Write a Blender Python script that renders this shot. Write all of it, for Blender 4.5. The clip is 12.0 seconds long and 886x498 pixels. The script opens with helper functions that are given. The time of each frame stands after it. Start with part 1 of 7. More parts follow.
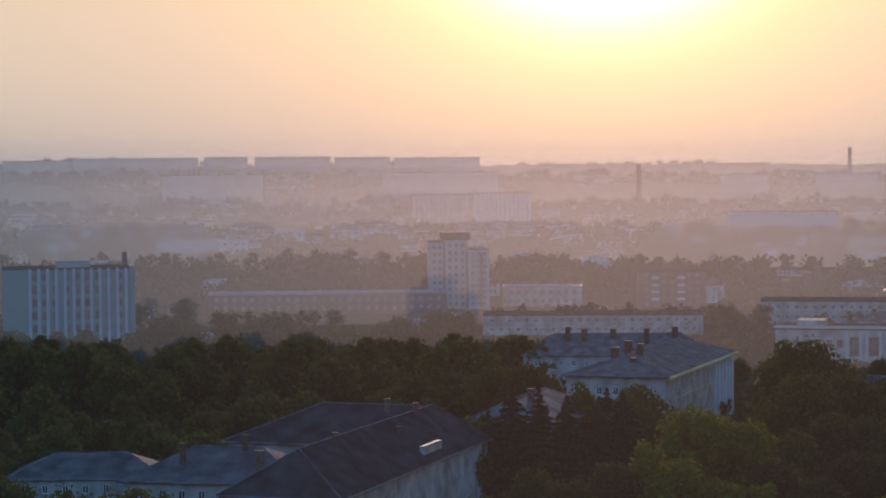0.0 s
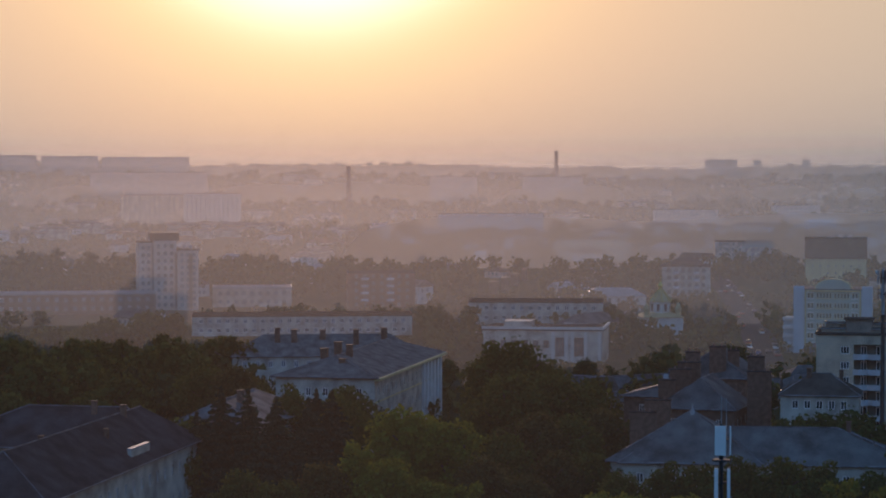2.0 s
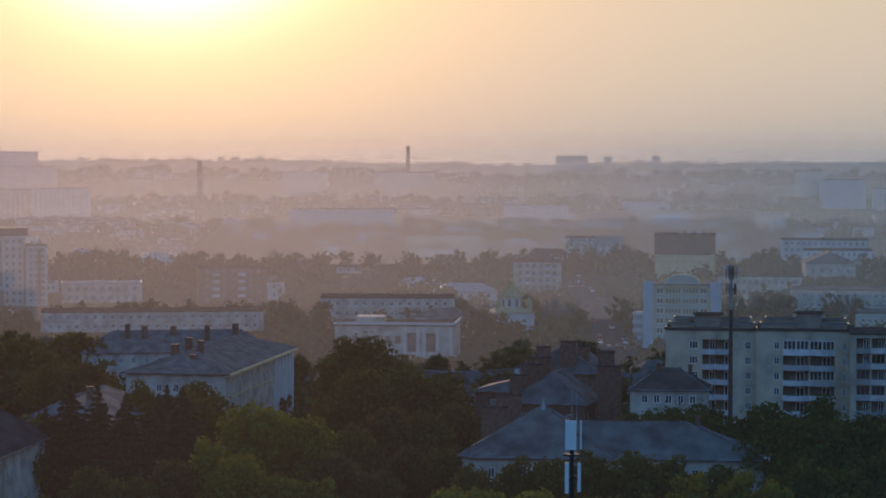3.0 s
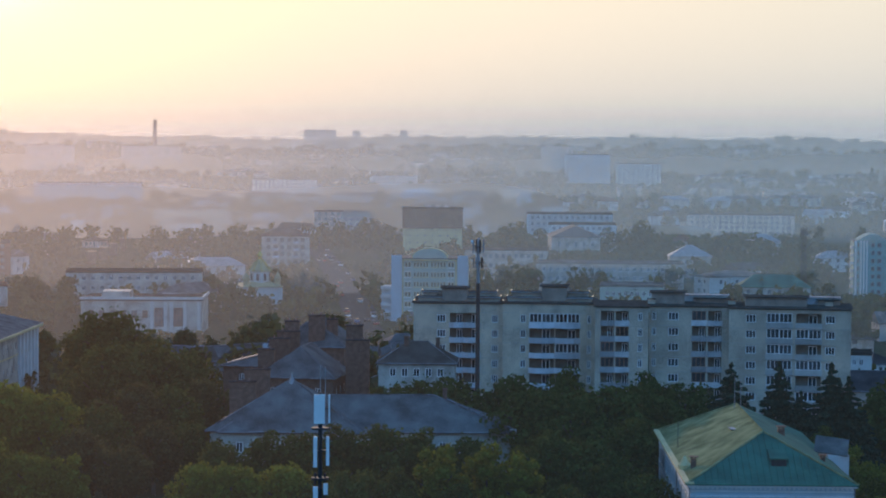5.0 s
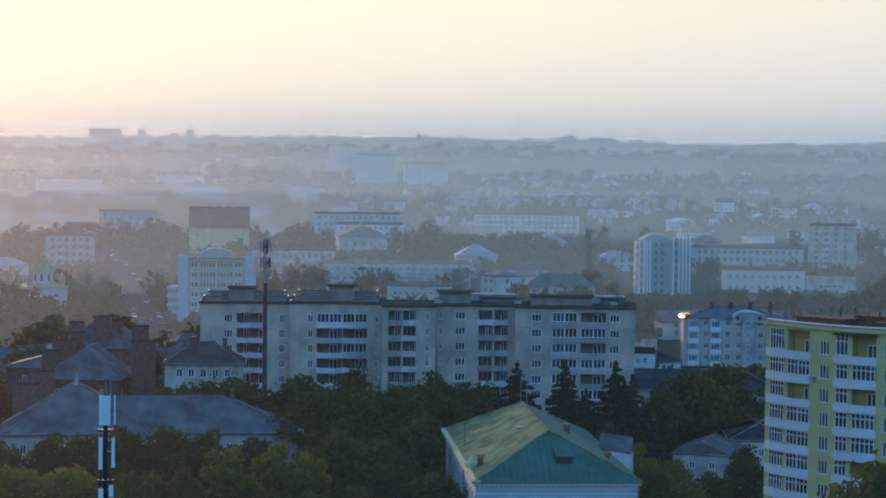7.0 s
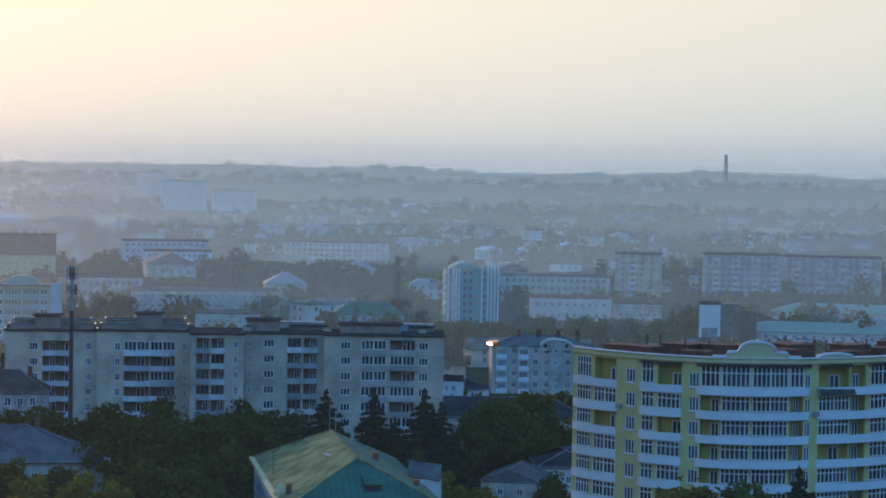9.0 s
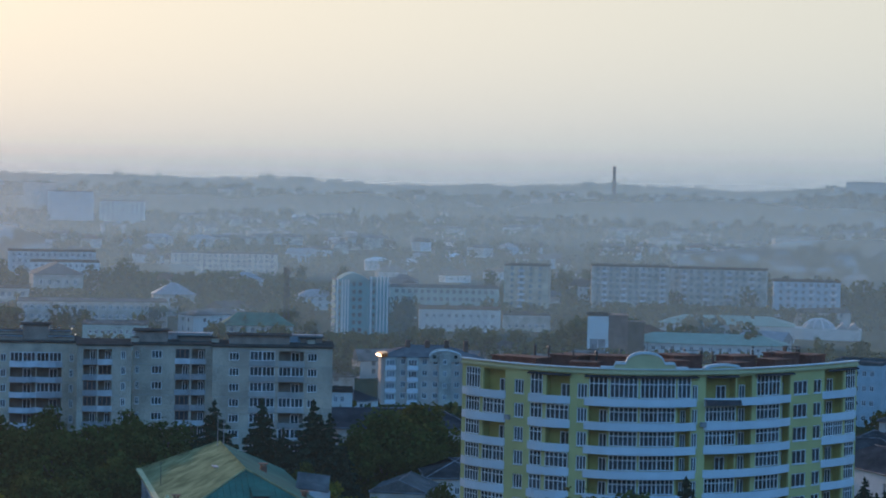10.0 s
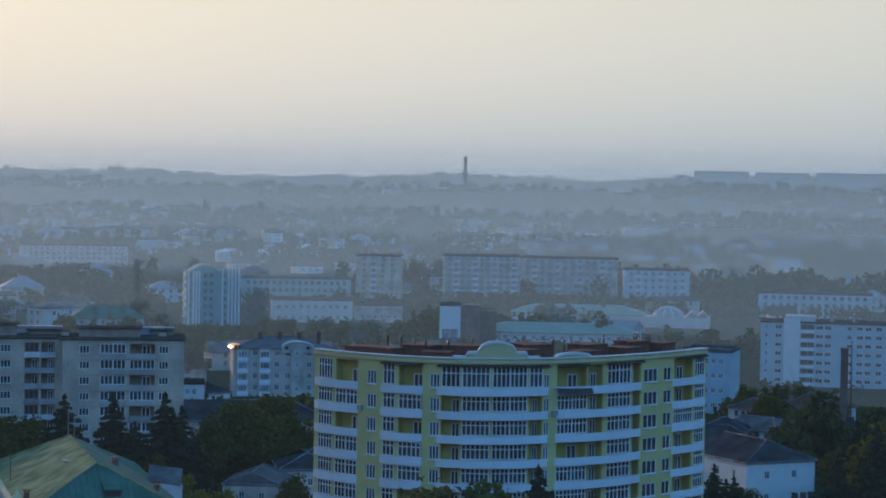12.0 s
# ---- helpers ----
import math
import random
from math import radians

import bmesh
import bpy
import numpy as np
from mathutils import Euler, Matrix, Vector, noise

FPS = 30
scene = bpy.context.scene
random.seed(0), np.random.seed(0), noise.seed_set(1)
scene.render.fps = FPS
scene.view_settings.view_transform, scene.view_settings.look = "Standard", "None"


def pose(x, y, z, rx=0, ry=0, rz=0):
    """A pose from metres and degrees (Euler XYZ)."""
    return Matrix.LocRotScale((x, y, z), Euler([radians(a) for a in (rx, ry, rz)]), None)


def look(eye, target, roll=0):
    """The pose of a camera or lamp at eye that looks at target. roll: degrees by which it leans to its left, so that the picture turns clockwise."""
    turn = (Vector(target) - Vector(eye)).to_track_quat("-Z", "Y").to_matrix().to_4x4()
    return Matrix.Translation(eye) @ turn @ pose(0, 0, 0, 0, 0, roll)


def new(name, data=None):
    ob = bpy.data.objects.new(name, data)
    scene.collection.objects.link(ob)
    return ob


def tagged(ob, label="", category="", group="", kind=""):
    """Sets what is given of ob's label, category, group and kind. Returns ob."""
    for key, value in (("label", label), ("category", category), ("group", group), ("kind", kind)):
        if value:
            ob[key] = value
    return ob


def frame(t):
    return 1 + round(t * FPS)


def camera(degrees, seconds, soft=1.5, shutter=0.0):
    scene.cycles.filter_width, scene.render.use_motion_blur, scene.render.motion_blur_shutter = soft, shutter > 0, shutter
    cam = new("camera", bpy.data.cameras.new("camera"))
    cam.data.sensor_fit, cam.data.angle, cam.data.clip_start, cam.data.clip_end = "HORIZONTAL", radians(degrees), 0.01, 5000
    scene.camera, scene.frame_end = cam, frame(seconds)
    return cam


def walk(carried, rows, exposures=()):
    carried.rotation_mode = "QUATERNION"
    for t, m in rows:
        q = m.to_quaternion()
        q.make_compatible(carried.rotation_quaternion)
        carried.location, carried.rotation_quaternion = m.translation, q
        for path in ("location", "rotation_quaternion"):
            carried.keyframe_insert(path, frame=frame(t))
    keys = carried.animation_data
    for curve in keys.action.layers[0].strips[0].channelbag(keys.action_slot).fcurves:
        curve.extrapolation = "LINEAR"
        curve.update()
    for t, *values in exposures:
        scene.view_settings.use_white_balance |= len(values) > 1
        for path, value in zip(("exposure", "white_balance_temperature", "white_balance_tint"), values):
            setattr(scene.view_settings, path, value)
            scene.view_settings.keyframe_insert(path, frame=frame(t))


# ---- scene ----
EYE_Z = 58.0
PATH = [
    (0.0, -16.992, -2.165, -0.526),
    (0.5, -15.653, -2.094, -0.327),
    (1.0, -13.722, -2.010, 0.029),
    (1.5, -11.717, -1.954, 0.114),
    (2.0, -9.705, -2.177, -0.048),
    (2.5, -7.914, -2.264, 0.157),
    (3.0, -5.979, -2.287, 0.123),
    (5.0, 0.350, -2.913, 0.376),
    (5.5, 1.687, -2.902, 0.437),
    (6.0, 3.105, -3.083, 0.485),
    (6.5, 4.312, -3.190, 0.507),
    (7.0, 5.698, -2.872, 0.610),
    (9.0, 10.483, -2.108, 0.990),
    (9.5, 11.718, -1.974, 1.015),
    (10.0, 13.263, -1.777, 1.219),
    (10.5, 14.519, -1.635, 1.062),
    (11.0, 15.280, -1.923, 1.101),
    (11.5, 16.085, -1.869, 1.055),
    (12.0, 16.992, -1.944, 0.992),
]
cam = camera(22.0, 12.0, soft=1.9)
walk(cam, [(t, pose(0, 0, EYE_Z, 90 + pitch, 0, -az) @ pose(0, 0, 0, 0, 0, roll)) for t, az, pitch, roll in PATH],
     exposures=[(0.0, -0.25, 6850, 33), (1.0, -0.43, 6950, 34), (2.0, -0.57, 6950, 33), (3.0, -0.34, 6750, 28), (5.0, 0.27, 6400, 23), (6.5, 0.42, 6300, 22), (9.0, 0.33, 6250, 22), (10.5, 0.2, 6220, 22), (12.0, 0.16, 6200, 23)])

# ---- daylight: a low sun in evening haze ----
SUN_AZ, SUN_EL = -12.93, 9.5


def toward(az, el):
    a, e = radians(az), radians(el)
    return Vector((math.sin(a) * math.cos(e), math.cos(a) * math.cos(e), math.sin(e)))


SUN_DIR = toward(SUN_AZ, SUN_EL)
world = bpy.data.worlds.new("evening_sky")
scene.world = world
world.use_nodes = True
wn, wl = world.node_tree.nodes, world.node_tree.links
wn.clear()
w_out = wn.new("ShaderNodeOutputWorld")
w_sky = wn.new("ShaderNodeTexSky")
w_sky.sky_type = "NISHITA"
w_sky.sun_disc = False
w_sky.sun_elevation = radians(SUN_EL)
w_sky.sun_rotation = radians(SUN_AZ)
w_sky.altitude = 200
w_sky.air_density, w_sky.dust_density, w_sky.ozone_density = 1.0, 0.15, 2.0
w_bg = wn.new("ShaderNodeBackground")
w_bg.inputs["Strength"].default_value = 0.05
wl.new(w_sky.outputs[0], w_bg.inputs["Color"])
w_co = wn.new("ShaderNodeTexCoord")


def w_math(op, a, b=None, clamp=False):
    n = wn.new("ShaderNodeMath")
    n.operation = op
    n.use_clamp = clamp
    for i, v in enumerate((a, b)):
        if v is None:
            continue
        if isinstance(v, (int, float)):
            n.inputs[i].default_value = v
        else:
            wl.new(v, n.inputs[i])
    return n.outputs[0]


def w_angle(direction):
    n = wn.new("ShaderNodeVectorMath")
    n.operation = "DOT_PRODUCT"
    n.inputs[1].default_value = direction
    wl.new(w_co.outputs["Generated"], n.inputs[0])
    return n.outputs["Value"]


w_cos = w_angle(SUN_DIR)
w_off = w_math("ARCCOSINE", w_cos)
w_up = w_math("ABSOLUTE", w_angle((0, 0, 1)))


def w_glow(strength, color):
    g = wn.new("ShaderNodeBackground")
    g.inputs["Color"].default_value = (*color, 1)
    wl.new(strength, g.inputs["Strength"])
    return g


def lobe(width, color, power=2.0):
    """A glow round the sun, of forward-scattered light."""
    f = w_math("POWER", w_math("DIVIDE", w_off, radians(width)), power)
    return w_glow(w_math("EXPONENT", w_math("MULTIPLY", f, -1.0)), color)


def w_add(a, b):
    s = wn.new("ShaderNodeAddShader")
    wl.new(a.outputs[0], s.inputs[0])
    wl.new(b.outputs[0], s.inputs[1])
    return s


# light of the haze: grey at the horizon, cream above it, warmer and brighter towards the sun
w_side = w_math("MULTIPLY_ADD", w_cos, 0.5)
w_side.node.inputs[2].default_value = 0.54
w_ramp = w_math("SUBTRACT", 1.0, w_math("EXPONENT", w_math("MULTIPLY", w_up, -1.0 / math.sin(radians(4.0)))))
w_haze = w_glow(w_side, (0.344, 0.465, 0.495))
for lb in (w_glow(w_math("MULTIPLY", w_ramp, w_side), (0.41, 0.31, 0.095)), lobe(25, (0.442, 0.209, 0.0), 1.6), lobe(7.4, (1.416, 0.473, 0.0)),
           lobe(4.6, (0.0, 2.086, 0.647)), lobe(5.6, (1.2, 1.3, 1.8), 6.0)):
    w_haze = w_add(w_haze, lb)
# the haze thins upwards into the clear sky, which is bluest away from the sun
w_thin = w_math("EXPONENT", w_math("MULTIPLY", w_math("POWER", w_math("DIVIDE", w_up, math.sin(radians(16.0))), 2.0), -1.0))
w_away = w_math("MULTIPLY_ADD", w_cos, -0.5)
w_away.node.inputs[2].default_value = 0.5
w_clear = w_add(w_bg, w_glow(w_math("MULTIPLY", w_math("POWER", w_away, 1.3), 1.22), (0.09, 0.48, 1.0)))
w_mix = wn.new("ShaderNodeMixShader")
wl.new(w_thin, w_mix.inputs[0])
wl.new(w_clear.outputs[0], w_mix.inputs[1])
wl.new(w_haze.outputs[0], w_mix.inputs[2])
wl.new(w_mix.outputs[0], w_out.inputs["Surface"])

sun = new("sun", bpy.data.lights.new("sun", "SUN"))
sun.data.energy = 1.6
sun.data.angle = radians(1.0)
sun.data.color = (1.0, 0.77, 0.57)
sun.matrix_world = look(SUN_DIR * 100, (0, 0, 0))


# ---- materials ----
def mat(name, color, rough=0.8, vary=0.25, scale=0.6, fine=6.0, bump=0.3, metal=0.0, spec=0.3, piece=0.0, stain=None):
    """A weathered surface: two scales of noise in the colour, a fine bump, and a shift from object to object."""
    m = bpy.data.materials.new(name)
    m.use_nodes = True
    nt = m.node_tree
    b = nt.nodes["Principled BSDF"]
    co = nt.nodes.new("ShaderNodeTexCoord")
    big = nt.nodes.new("ShaderNodeTexNoise")
    big.inputs["Scale"].default_value = scale
    big.inputs["Detail"].default_value = 6
    small = nt.nodes.new("ShaderNodeTexNoise")
    small.inputs["Scale"].default_value = fine
    small.inputs["Detail"].default_value = 3
    for n in (big, small):
        nt.links.new(co.outputs["Object"], n.inputs["Vector"])
    ramp = nt.nodes.new("ShaderNodeValToRGB")
    lo, hi = [max(0, c * (1 - vary)) for c in color], [min(1, c * (1 + vary)) for c in color]
    ramp.color_ramp.elements[0].position, ramp.color_ramp.elements[1].position = 0.32, 0.68
    ramp.color_ramp.elements[0].color = (*(stain or lo), 1)
    ramp.color_ramp.elements[1].color = (*hi, 1)
    mixf = nt.nodes.new("ShaderNodeMath")
    mixf.operation = "MULTIPLY_ADD"
    nt.links.new(small.outputs["Fac"], mixf.inputs[0])
    mixf.inputs[1].default_value = 0.35
    sub = nt.nodes.new("ShaderNodeMath")
    sub.operation = "SUBTRACT"
    nt.links.new(big.outputs["Fac"], sub.inputs[0])
    sub.inputs[1].default_value = 0.175
    nt.links.new(sub.outputs[0], mixf.inputs[2])
    nt.links.new(mixf.outputs[0], ramp.inputs["Fac"])
    out = ramp.outputs["Color"]
    if piece:
        info = nt.nodes.new("ShaderNodeObjectInfo")
        hsv = nt.nodes.new("ShaderNodeHueSaturation")
        mr = nt.nodes.new("ShaderNodeMapRange")
        mr.inputs["To Min"].default_value, mr.inputs["To Max"].default_value = 1 - piece, 1 + piece
        nt.links.new(info.outputs["Random"], mr.inputs["Value"])
        nt.links.new(mr.outputs[0], hsv.inputs["Value"])
        nt.links.new(out, hsv.inputs["Color"])
        out = hsv.outputs["Color"]
    nt.links.new(out, b.inputs["Base Color"])
    if bump:
        bp = nt.nodes.new("ShaderNodeBump")
        bp.inputs["Strength"].default_value = bump
        bp.inputs["Distance"].default_value = 0.05
        nt.links.new(small.outputs["Fac"], bp.inputs["Height"])
        nt.links.new(bp.outputs[0], b.inputs["Normal"])
    b.inputs["Roughness"].default_value = rough
    b.inputs["Metallic"].default_value = metal
    b.inputs["Specular IOR Level"].default_value = spec
    return m


def foliage(name, dark, light, glow=0.35):
    """Leaves: colour varies from clump to clump and tree to tree; some light passes through."""
    m = bpy.data.materials.new(name)
    m.use_nodes = True
    nt = m.node_tree
    nt.nodes.clear()
    out = nt.nodes.new("ShaderNodeOutputMaterial")
    geo = nt.nodes.new("ShaderNodeNewGeometry")
    info = nt.nodes.new("ShaderNodeObjectInfo")
    ramp = nt.nodes.new("ShaderNodeValToRGB")
    ramp.color_ramp.elements[0].color, ramp.color_ramp.elements[1].color = (*dark, 1), (*light, 1)
    co = nt.nodes.new("ShaderNodeTexCoord")
    big = nt.nodes.new("ShaderNodeTexNoise")
    big.inputs["Scale"].default_value = 0.12
    nt.links.new(co.outputs["Object"], big.inputs["Vector"])
    a = nt.nodes.new("ShaderNodeMath")
    a.operation = "MULTIPLY_ADD"
    nt.links.new(geo.outputs["Random Per Island"], a.inputs[0])
    a.inputs[1].default_value = 0.55
    b = nt.nodes.new("ShaderNodeMath")
    b.operation = "MULTIPLY_ADD"
    nt.links.new(info.outputs["Random"], b.inputs[0])
    b.inputs[1].default_value = 0.35
    c = nt.nodes.new("ShaderNodeMath")
    c.operation = "MULTIPLY"
    nt.links.new(big.outputs["Fac"], c.inputs[0])
    c.inputs[1].default_value = 0.25
    nt.links.new(c.outputs[0], b.inputs[2])
    nt.links.new(b.outputs[0], a.inputs[2])
    nt.links.new(a.outputs[0], ramp.inputs["Fac"])
    d = nt.nodes.new("ShaderNodeBsdfDiffuse")
    t = nt.nodes.new("ShaderNodeBsdfTranslucent")
    mix = nt.nodes.new("ShaderNodeMixShader")
    mix.inputs[0].default_value = glow
    nt.links.new(ramp.outputs[0], d.inputs[0])
    nt.links.new(ramp.outputs[0], t.inputs[0])
    nt.links.new(d.outputs[0], mix.inputs[1])
    nt.links.new(t.outputs[0], mix.inputs[2])
    nt.links.new(mix.outputs[0], out.inputs[0])
    return m


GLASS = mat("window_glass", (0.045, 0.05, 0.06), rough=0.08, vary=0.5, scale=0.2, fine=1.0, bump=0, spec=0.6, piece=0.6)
# distant panes: the paling by haze is put into the glass colour
GLASS_N = mat("mid_window_hazed", (0.17, 0.18, 0.20), rough=0.25, vary=0.4, scale=0.3, fine=1.0, bump=0, spec=0.6, piece=0.5)
GLASS_F = mat("far_window_hazed", (0.24, 0.25, 0.27), rough=0.3, vary=0.3, scale=0.1, fine=0.5, bump=0, spec=0.4)
WHITE = mat("white_paint", (0.72, 0.72, 0.72), rough=0.6, vary=0.08, bump=0.05)
PLASTIC = mat("white_frame", (0.84, 0.84, 0.85), rough=0.5, vary=0.05, bump=0)
DARKWOOD = mat("old_frame", (0.27, 0.16, 0.12), rough=0.7, vary=0.3)
PANEL = mat("panel_concrete", (0.62, 0.49, 0.37), vary=0.2, scale=0.25, fine=3.0, stain=(0.36, 0.29, 0.23))
PANEL_D = mat("panel_concrete_brown", (0.52, 0.42, 0.33), vary=0.24, scale=0.15, fine=2.0, stain=(0.32, 0.26, 0.21))
MINT = mat("mint_plaster", (0.40, 0.47, 0.41), vary=0.10, scale=0.2, bump=0.1)
TEAL = mat("teal_cladding", (0.12, 0.31, 0.31), vary=0.10, scale=0.2, bump=0.1)
PANEL_G = mat("panel_grey", (0.38, 0.38, 0.37), vary=0.2, scale=0.2, fine=3.0)
PLASTER_Y = mat("yellow_plaster", (0.62, 0.53, 0.22), vary=0.10, scale=0.3, bump=0.1)
PLASTER_C = mat("cream_plaster", (0.64, 0.53, 0.29), vary=0.10, scale=0.3, bump=0.1)
PLASTER_W = mat("white_plaster", (0.56, 0.56, 0.55), vary=0.12, scale=0.3)
PLASTER_B = mat("pale_blue_plaster", (0.42, 0.52, 0.58), vary=0.10, scale=0.3)
PLASTER_P = mat("pinkish_plaster", (0.58, 0.48, 0.43), vary=0.18, scale=0.2)
PLASTER_O = mat("old_plaster", (0.48, 0.45, 0.40), vary=0.25, scale=0.3, stain=(0.28, 0.25, 0.22))
BALCONY = mat("balcony_apron", (0.42, 0.42, 0.43), vary=0.2, scale=0.5, piece=0.45)
BALCONY_L = mat("pale_balcony_apron", (0.56, 0.58, 0.62), vary=0.12, scale=0.5, piece=0.22)
BALCONY_P = mat("grey_balcony_apron", (0.40, 0.38, 0.36), vary=0.15, scale=0.5, piece=0.25)
BALCONY_W = mat("white_balcony_apron", (0.70, 0.72, 0.76), vary=0.06, scale=0.5, piece=0.05)
OCHRE = mat("ochre_loggia_wall", (0.48, 0.36, 0.10), vary=0.15, scale=0.5)
# loggia niches: the shade inside them is put into this dark base colour
RECESS_SHADE = mat("loggia_wall", (0.17, 0.14, 0.115), vary=0.25)
BRICK = mat("brick", (0.15, 0.085, 0.065), vary=0.35, scale=1.2, fine=9, piece=0.2)
BRICK_P = mat("brown_block_wall", (0.34, 0.24, 0.19), vary=0.25, scale=0.5, fine=4, stain=(0.24, 0.18, 0.15))
BRICK_R = mat("red_brick_roof_parapet", (0.16, 0.06, 0.045), vary=0.3, scale=1.0)
ROOF_G = mat("green_roof_sheet", (0.04, 0.16, 0.12), rough=0.8, vary=0.25, scale=0.25, fine=4, spec=0.1)
ROOF_M = mat("mossy_roof_sheet", (0.27, 0.27, 0.14), rough=0.9, spec=0.0, stain=(0.16, 0.17, 0.085), vary=0.35, scale=0.35, fine=5)
ROOF_D = mat("dark_roof_sheet", (0.05, 0.05, 0.056), rough=0.85, vary=0.4, scale=0.3, fine=4, spec=0.0)
ROOF_B = mat("blue_grey_roof_sheet", (0.125, 0.13, 0.132), rough=0.7, vary=0.35, scale=0.25, fine=4, spec=0.02, stain=(0.06, 0.065, 0.07))
ROOF_S = mat("slate_roof", (0.075, 0.07, 0.065), rough=0.9, spec=0.0, vary=0.3, scale=0.4, fine=6)
SLATE_W = mat("worn_slate_roof", (0.16, 0.155, 0.15), rough=0.95, spec=0.0, vary=0.35, scale=0.5, fine=7)
ROOF_T = mat("tar_roof", (0.045, 0.043, 0.042), rough=1.0, spec=0.0, vary=0.35, scale=0.2, fine=3)
ROOF_P = mat("mauve_roof_sheet", (0.20, 0.17, 0.17), rough=0.8, spec=0.0, vary=0.2, scale=0.4, fine=5)
ROOF_R = mat("rust_roof", (0.15, 0.075, 0.055), spec=0.0, rough=0.9, vary=0.35, scale=0.3)
CAP = mat("weathered_capping", (0.16, 0.17, 0.19), rough=0.55, vary=0.6, scale=0.35, fine=2, metal=0.4, spec=0.3, stain=(0.05, 0.05, 0.055))
METAL = mat("galvanised_steel", (0.33, 0.34, 0.36), rough=0.6, vary=0.2, metal=0.3, spec=0.4)
SHINY = mat("shiny_sheet", (0.75, 0.74, 0.72), rough=0.14, vary=0.1, metal=1.0, bump=0)
# metal whose orange colour imitates a glint of the low sun
GLINT_ORANGE = mat("orange_glint_sheet", (0.80, 0.42, 0.20), rough=0.22, vary=0.15, metal=1.0, bump=0)
STEEL = mat("dark_steel", (0.06, 0.06, 0.065), rough=0.5, vary=0.3, metal=0.5)
GOLD = mat("gilded_sheet", (0.55, 0.42, 0.13), rough=0.35, vary=0.15, metal=0.8)
DOMEG = mat("green_dome_sheet", (0.44, 0.35, 0.20), spec=0.1, rough=0.8, vary=0.2)
SPIRE = mat("chimney_brick", (0.20, 0.12, 0.10), vary=0.3)
BROWN = mat("brown_cladding", (0.12, 0.085, 0.065), vary=0.2)
BARK = mat("bark", (0.10, 0.075, 0.055), vary=0.4, scale=3)
GROUND = mat("ground", (0.038, 0.046, 0.024), rough=1.0, spec=0.0, vary=0.4, scale=0.02, fine=0.4, bump=0.1, stain=(0.03, 0.038, 0.018))
ASPHALT = mat("asphalt", (0.055, 0.055, 0.057), rough=1.0, vary=0.25, scale=0.3, spec=0.0)
LEAF_D = foliage("dark_leaves", (0.050, 0.066, 0.017), (0.128, 0.142, 0.036))
LEAF_L = foliage("light_leaves", (0.10, 0.118, 0.018), (0.25, 0.25, 0.040), 0.4)
# LEAF_A: the brownish cast of lens flare is put into the leaf colour
LEAF_A = foliage("flare_tinted_leaves", (0.055, 0.054, 0.020), (0.130, 0.116, 0.040), 0.4)
LEAF_S = foliage("spruce_needles", (0.022, 0.040, 0.026), (0.055, 0.085, 0.050), 0.15)
LEAF_F = foliage("far_leaves", (0.03, 0.046, 0.020), (0.085, 0.105, 0.04), 0.3)


